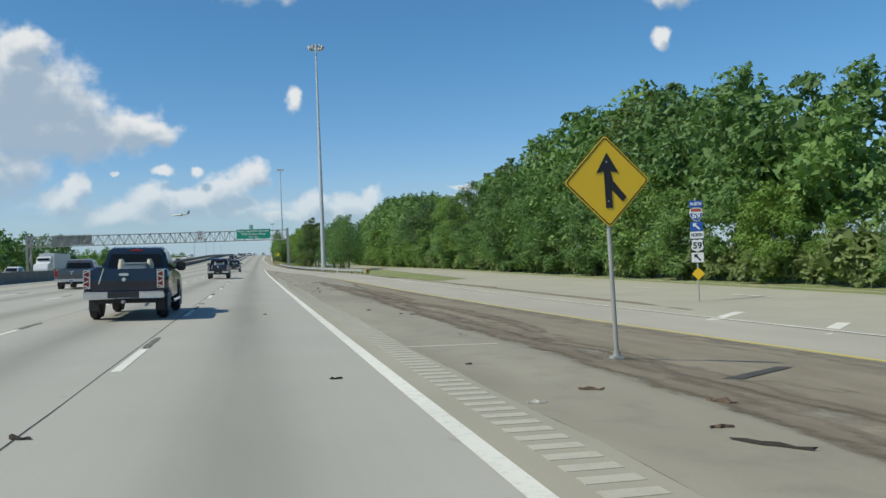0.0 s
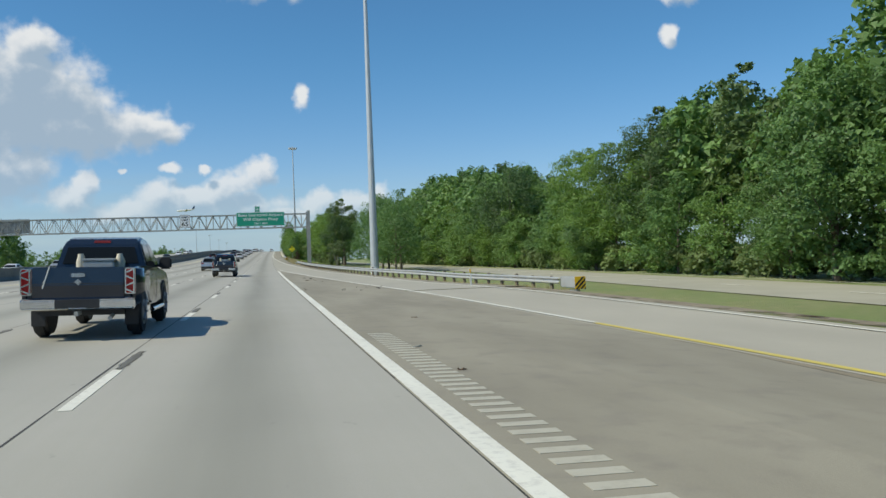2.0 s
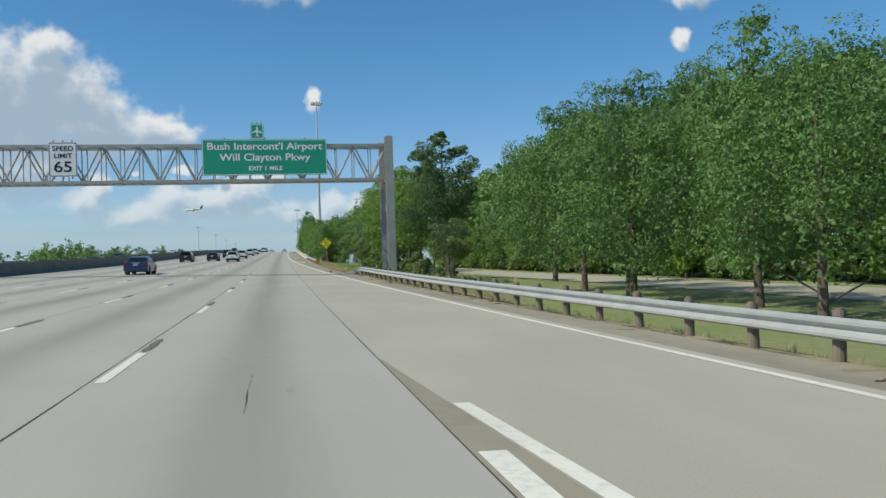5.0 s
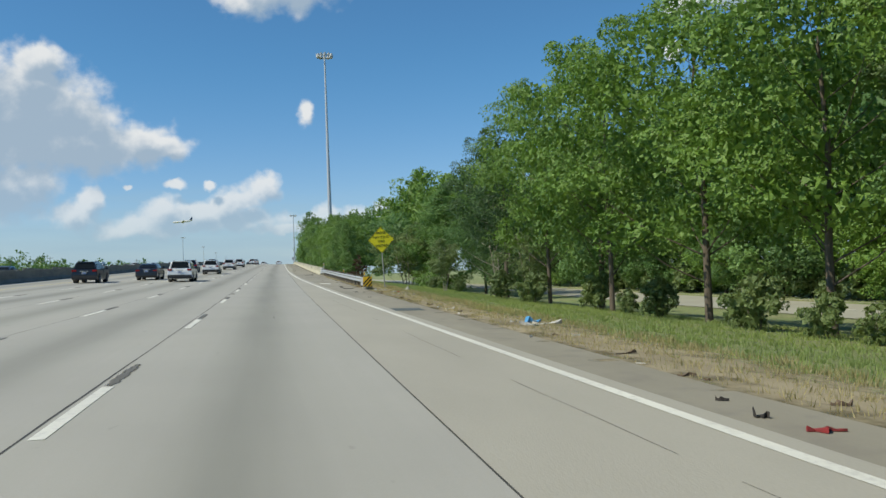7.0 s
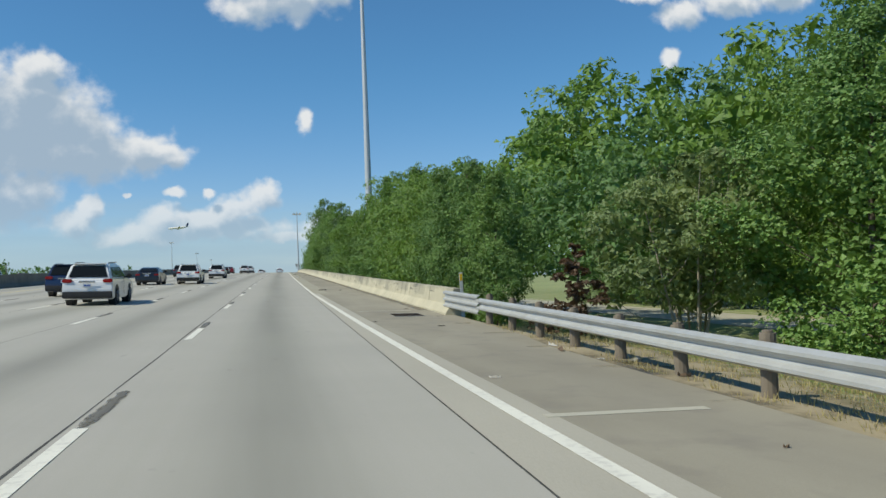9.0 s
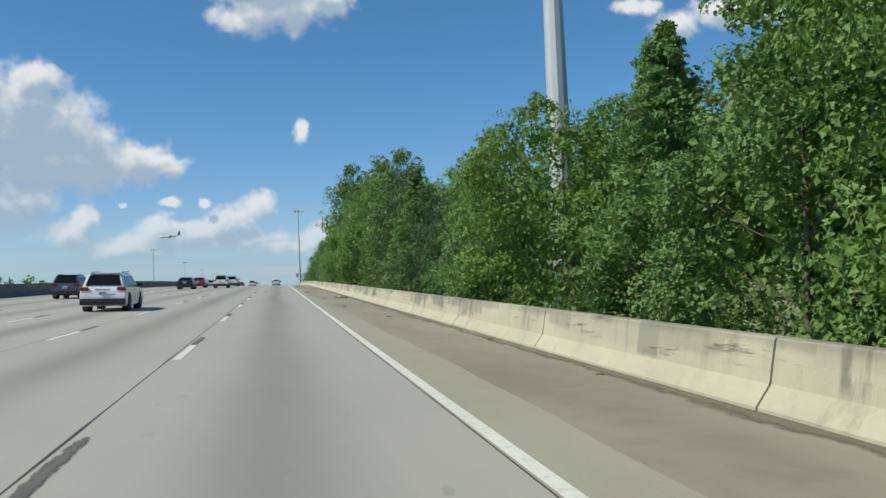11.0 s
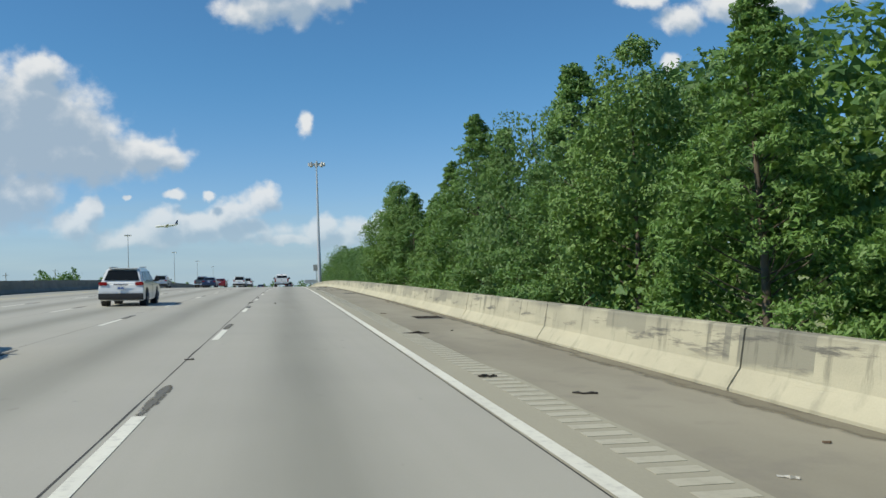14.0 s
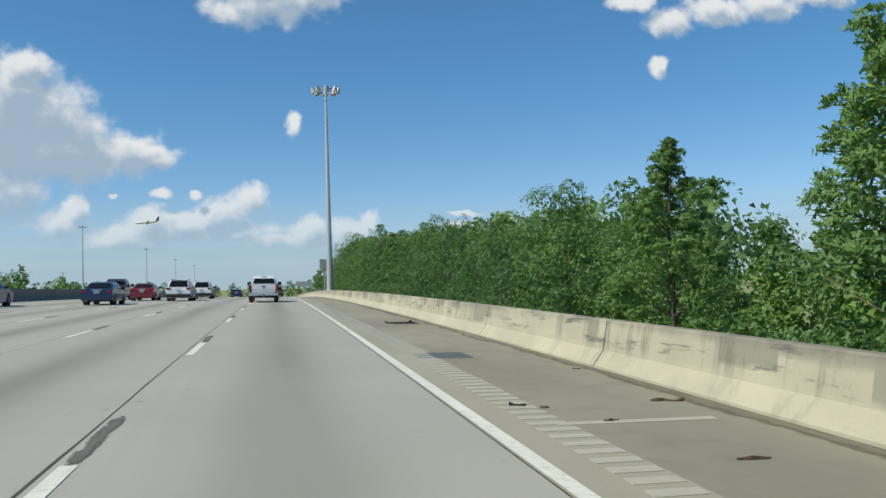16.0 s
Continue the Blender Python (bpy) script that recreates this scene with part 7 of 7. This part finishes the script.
def crumple(seed, sx, sy, sz, mat, name):
    """A small bent scrap."""
    rs = np.random.RandomState(seed)
    n = 6
    t = np.linspace(-0.5, 0.5, n)
    V, Fc = [], []
    bendy = rs.normal(size=n) * sx * 0.25
    for i in range(n):
        z = 0.01 + abs(rs.normal()) * sz
        w = sx * rs.uniform(0.5, 1.0) * (0.5 if i in (0, n - 1) else 1)
        V += [(bendy[i] - w / 2, t[i] * sy, z), (bendy[i] + w / 2, t[i] * sy + rs.normal() * sy * 0.05, z * rs.uniform(0.4, 1)), (bendy[i] + w / 2, t[i] * sy, 0.0), (bendy[i] - w / 2, t[i] * sy, 0.0)]
    for i in range(n - 1):
        for k in range(4):
            Fc.append((4 * i + k, 4 * i + (k + 1) % 4, 4 * i + 4 + (k + 1) % 4, 4 * i + 4 + k))
    Fc += [(0, 1, 2, 3), (4 * n - 1, 4 * n - 2, 4 * n - 3, 4 * n - 4)]
    return np_mesh(name, np.array(V), np.array(Fc), mat)


SCRAP_DARK = weathered("tyre_scrap", (0.03, 0.027, 0.024), (0.07, 0.06, 0.05), 0.9, scale=8)
SCRAP_WOOD = weathered("bark_scrap", (0.16, 0.11, 0.07), (0.09, 0.065, 0.045), 0.9, scale=8)
SCRAP_PALE = weathered("paper_scrap", (0.6, 0.58, 0.52), (0.45, 0.42, 0.36), 0.8, scale=8)
SCRAP_RED = weathered("red_plastic_scrap", (0.30, 0.03, 0.03), (0.08, 0.03, 0.025), 0.5, scale=8)


def scrap(x, y, sx, sy, sz, mat, seed, label, rz=0.0):
    ob = new("scrap", crumple(seed, sx, sy, sz, mat, "scrap"))
    ob.matrix_world = stand(x, y, 0.006, rz, True)
    tagged(ob, label, "litter", "roadside litter")


T_DARK, T_WOOD, T_PALE = "dark strip of tyre rubber lying on the concrete", "brown bark scrap lying on the shoulder", "pale paper scrap lying by the roadside"
T_RED, T_FLAP = "broken red lamp plastic on the shoulder", "torn flap of black rubber on the shoulder"
def tyre_strip(x, y, rz):
    """A torn tread lying with both ends curled up."""
    rs = np.random.RandomState(3)
    n = 15
    u = np.linspace(-1, 1, n)
    w = 0.075 * (1 - 0.55 * u ** 4) + rs.normal(size=n) * 0.008
    zz = 0.012 + 0.17 * np.abs(u) ** 2.6 * np.where(u < 0, 1.15, 0.9)
    V = []
    for i in range(n):
        cx = 0.05 * math.sin(3 * u[i])
        V += [(cx - w[i], u[i] * 0.56, zz[i]), (cx + w[i], u[i] * 0.56, zz[i]), (cx + w[i], u[i] * 0.56, zz[i] + 0.022), (cx - w[i], u[i] * 0.56, zz[i] + 0.022)]
    Fc = [(4 * i + k, 4 * i + (k + 1) % 4, 4 * i + 4 + (k + 1) % 4, 4 * i + 4 + k) for i in range(n - 1) for k in range(4)] + [(0, 1, 2, 3), (4 * n - 1, 4 * n - 2, 4 * n - 3, 4 * n - 4)]
    ob = new("tyre_strip", np_mesh("tyre_strip", np.array(V), np.array(Fc), SCRAP_DARK))
    ob.matrix_world = stand(x, y, 0.0, rz, True)
    tagged(ob, "long curled strip of black tyre rubber on the shoulder", "litter", "roadside litter")


tyre_strip(6.25, 268.8, 80)
pipe = rod((5.17, 279.25, 0), (5.87, 278.72, 0), 0.022, n=10)
me = bpy.data.meshes.new("plastic_pipe")
pipe.transform(Matrix.Translation((-5.52, -278.98, 0.024)))
pipe.to_mesh(me)
pipe.free()
me.materials.append(PLASTIC_WHITE)
ob = new("plastic_pipe", me)
ob.matrix_world = stand(5.52, 278.98, 0.0, 0, True)
tagged(ob, "thin white plastic pipe lying on the shoulder", "litter", "roadside litter")
SCRAP_BLUE = weathered("blue_plastic_scrap", (0.09, 0.34, 0.62), (0.07, 0.26, 0.5), 0.5, scale=8)
SCRAP_BRIGHT = weathered("bright_red_plastic", (0.75, 0.03, 0.03), (0.6, 0.03, 0.03), 0.4, scale=8)
scrap(8.45, 242.9, 0.3, 0.5, 0.07, SCRAP_BLUE, 61, "bright blue plastic sheet lying in the straw", 100)
scrap(8.75, 242.5, 0.25, 0.75, 0.06, SCRAP_PALE, 62, "pale torn board lying in the straw", 95)
scrap(8.15, 242.0, 0.25, 0.4, 0.08, SCRAP_PALE, 63, "pale torn board lying in the straw", 40)
scrap(8.38, 264.45, 0.08, 0.10, 0.05, SCRAP_BRIGHT, 64, "bright red plastic cup lying in the grass", 10)
lrng = random.Random(29)
for i in range(42):
    yy_ = lrng.uniform(204, 268) if i < 32 else lrng.uniform(264, 272)
    pale = lrng.random() < 0.45
    scrap(float(paved_edge(yy_)) + lrng.uniform(-0.35, 0.75), yy_, lrng.uniform(0.03, 0.09), lrng.uniform(0.12, 0.42), lrng.uniform(0.015, 0.04), SCRAP_PALE if pale else SCRAP_WOOD, 100 + i,
          "pale paper scrap lying in roadside straw" if pale else "brown stick lying in roadside straw", lrng.uniform(0, 180))
scrap(7.93, 266.7, 0.1, 0.26, 0.05, SCRAP_PALE, 14, T_PALE, 60)
scrap(8.2, 264.8, 0.2, 0.3, 0.06, SCRAP_PALE, 15, T_PALE, 40)
scrap(5.94, 5.5, 0.05, 0.62, 0.02, SCRAP_DARK, 20, T_DARK, 35)
scrap(5.95, 6.2, 0.05, 0.22, 0.02, SCRAP_WOOD, 21, T_WOOD, 80)
scrap(5.71, 8.4, 0.03, 0.28, 0.02, SCRAP_WOOD, 22, T_WOOD, 70)
scrap(4.84, 7.8, 0.03, 0.2, 0.015, SCRAP_PALE, 23, T_PALE, 75)
scrap(3.02, 10.2, 0.06, 0.16, 0.015, SCRAP_DARK, 24, T_DARK, 85)
scrap(0.05, 7.5, 0.05, 0.2, 0.015, SCRAP_DARK, 25, T_DARK, 70)
scrap(6.72, 7.4, 0.1, 0.3, 0.04, SCRAP_WOOD, 26, T_WOOD, 50)
scrap(4.99, 11.0, 0.05, 0.1, 0.015, SCRAP_DARK, 27, T_DARK, 85)
scrap(6.16, 264.2, 0.1, 0.22, 0.02, SCRAP_DARK, 28, T_DARK, 85)
scrap(6.78, 229.8, 0.10, 0.34, 0.02, SCRAP_RED, 29, T_RED, 80)
scrap(6.62, 230.5, 0.1, 0.14, 0.03, SCRAP_DARK, 30, T_DARK, 60)
scrap(6.76, 231.4, 0.05, 0.14, 0.02, SCRAP_DARK, 31, T_DARK, 60)
scrap(5.26, 41.9, 0.024, 0.15, 0.012, SCRAP_WOOD, 300, T_WOOD, 64)
scrap(5.36, 41.3, 0.042, 0.12, 0.012, SCRAP_DARK, 301, T_DARK, 92)
scrap(5.19, 39.4, 0.036, 0.12, 0.012, SCRAP_DARK, 302, T_DARK, 70)
scrap(5.17, 39.2, 0.024, 0.07, 0.012, SCRAP_WOOD, 303, T_WOOD, 101)
scrap(5.56, 48.5, 0.030, 0.07, 0.012, SCRAP_DARK, 304, T_DARK, 111)
scrap(5.76, 47.6, 0.024, 0.10, 0.012, SCRAP_DARK, 305, T_DARK, 70)
scrap(7.32, 47.1, 0.036, 0.12, 0.012, SCRAP_WOOD, 306, T_WOOD, 91)
scrap(7.31, 44.7, 0.024, 0.09, 0.012, SCRAP_DARK, 307, T_DARK, 67)
scrap(5.56, 44.7, 0.024, 0.07, 0.012, SCRAP_DARK, 308, T_DARK, 61)
scrap(5.01, 40.9, 0.042, 0.17, 0.012, SCRAP_WOOD, 309, T_WOOD, 63)
scrap(7.33, 105.3, 0.018, 0.09, 0.012, SCRAP_DARK, 310, T_DARK, 98)
scrap(6.86, 105.7, 0.036, 0.07, 0.012, SCRAP_DARK, 311, T_DARK, 90)
scrap(8.28, 106.5, 0.018, 0.12, 0.012, SCRAP_WOOD, 312, T_WOOD, 94)
scrap(6.01, 103.3, 0.042, 0.09, 0.012, SCRAP_DARK, 313, T_DARK, 106)
scrap(5.85, 102.7, 0.036, 0.16, 0.012, SCRAP_DARK, 314, T_DARK, 50)
scrap(6.67, 101.9, 0.030, 0.17, 0.012, SCRAP_WOOD, 315, T_WOOD, 77)
scrap(4.14, 103.5, 0.036, 0.12, 0.012, SCRAP_DARK, 316, T_DARK, 103)
scrap(4.13, 105.0, 0.030, 0.07, 0.012, SCRAP_DARK, 317, T_DARK, 56)
scrap(7.95, 108.9, 0.018, 0.09, 0.012, SCRAP_WOOD, 318, T_WOOD, 117)
scrap(7.75, 103.6, 0.036, 0.15, 0.012, SCRAP_DARK, 319, T_DARK, 89)
scrap(7.77, 104.3, 0.036, 0.15, 0.012, SCRAP_DARK, 320, T_DARK, 114)
for k, (x, y, sx, sy) in enumerate(((0.07, 422.97, 0.05, 0.2), (0.98, 424.4, 0.04, 0.14), (0.06, 484.0, 0.06, 0.2), (1.19, 482.7, 0.07, 0.10), (0.05, 458.96, 0.04, 0.16), (0.17, 30.9, 0.05, 0.2), (6.36, 21.8, 0.05, 0.22), (6.07, 22.2, 0.05, 0.1), (7.54, 33.4, 0.12, 0.4), (7.33, 29.9, 0.1, 0.25), (2.34, 23.6, 0.03, 0.1), (0.14, 264.2, 0.05, 0.2), (4.35, 421.0, 0.05, 0.3))):
    scrap(x, y, sx, sy, 0.012, SCRAP_DARK, 400 + k, T_DARK, 82)
scrap(4.45, 419.4, 0.26, 0.44, 0.045, SCRAP_DARK, 32, T_DARK, 70)
scrap(6.36, 405.8, 0.08, 0.2, 0.02, SCRAP_DARK, 33, T_DARK, 60)
scrap(5.88, 405.5, 0.08, 0.2, 0.02, SCRAP_DARK, 34, T_DARK, 80)
scrap(6.35, 404.0, 0.07, 0.5, 0.03, SCRAP_DARK, 35, T_DARK, 70)
scrap(4.33, 455.7, 0.1, 0.25, 0.02, SCRAP_DARK, 36, T_DARK, 80)
scrap(5.08, 454.0, 0.1, 0.3, 0.02, SCRAP_DARK, 37, T_DARK, 70)
scrap(4.6, 463.4, 0.1, 0.6, 0.02, SCRAP_DARK, 38, T_DARK, 80)
scrap(5.71, 533.6, 0.3, 0.9, 0.05, SCRAP_DARK, 40, T_FLAP, 60)
scrap(5.5, 513.6, 0.04, 0.3, 0.015, SCRAP_WOOD, 41, T_WOOD, 85)
scrap(6.28, 516.5, 0.08, 0.4, 0.02, SCRAP_WOOD, 42, T_WOOD, 75)
scrap(4.44, 516.6, 0.06, 0.2, 0.015, SCRAP_DARK, 43, T_DARK, 70)
scrap(4.57, 335.4, 0.2, 0.5, 0.03, SCRAP_DARK, 44, T_DARK, 80)
scrap(4.45, 308.1, 0.05, 0.1, 0.01, SCRAP_DARK, 45, T_DARK, 80)
scrap(5.11, 120.7, 0.08, 0.25, 0.03, SCRAP_WOOD, 46, T_WOOD, 70)
scrap(5.69, 121.5, 0.1, 0.2, 0.03, SCRAP_WOOD, 47, T_WOOD, 80)
scrap(5.59, 125.3, 0.08, 0.2, 0.03, SCRAP_DARK, 48, T_DARK, 70)
scrap(5.91, 117.2, 0.05, 0.18, 0.02, SCRAP_WOOD, 49, T_WOOD, 50)
scrap(5.27, 128.5, 0.06, 0.3, 0.03, SCRAP_DARK, 50, T_DARK, 60)
scrap(9.64, 269.1, 0.1, 0.4, 0.12, SCRAP_PALE, 60, T_PALE, 30)
lrng = random.Random(8)
for i in range(70):
    y = lrng.choice([lrng.uniform(5, 100), lrng.uniform(100, 220), lrng.uniform(220, 305), lrng.uniform(305, 560), lrng.uniform(305, 560)])
    x = lrng.uniform(4.6, 6.6) if y < 100 or y > 305 else lrng.uniform(float(edge_line(y)) + 0.3, float(paved_edge(y)) - 0.2)
    mat, lab = lrng.choice([(SCRAP_DARK, T_DARK), (SCRAP_WOOD, T_WOOD), (SCRAP_WOOD, T_WOOD), (SCRAP_PALE, T_PALE)])
    scrap(x, y, lrng.uniform(0.02, 0.05), lrng.uniform(0.06, 0.2), 0.012, mat, 100 + i, lab, lrng.uniform(40, 120))
for i in range(30):
    y = lrng.choice([lrng.uniform(222, 268), lrng.uniform(268, 308), lrng.uniform(120, 220)])
    mat, lab = lrng.choice([(SCRAP_PALE, T_PALE), (SCRAP_WOOD, T_WOOD), (SCRAP_WOOD, T_WOOD)])
    scrap(float(paved_edge(y)) + lrng.uniform(-0.5, 0.5), y, lrng.uniform(0.03, 0.12), lrng.uniform(0.15, 0.5), 0.03, mat, 300 + i, lab, lrng.uniform(0, 180))
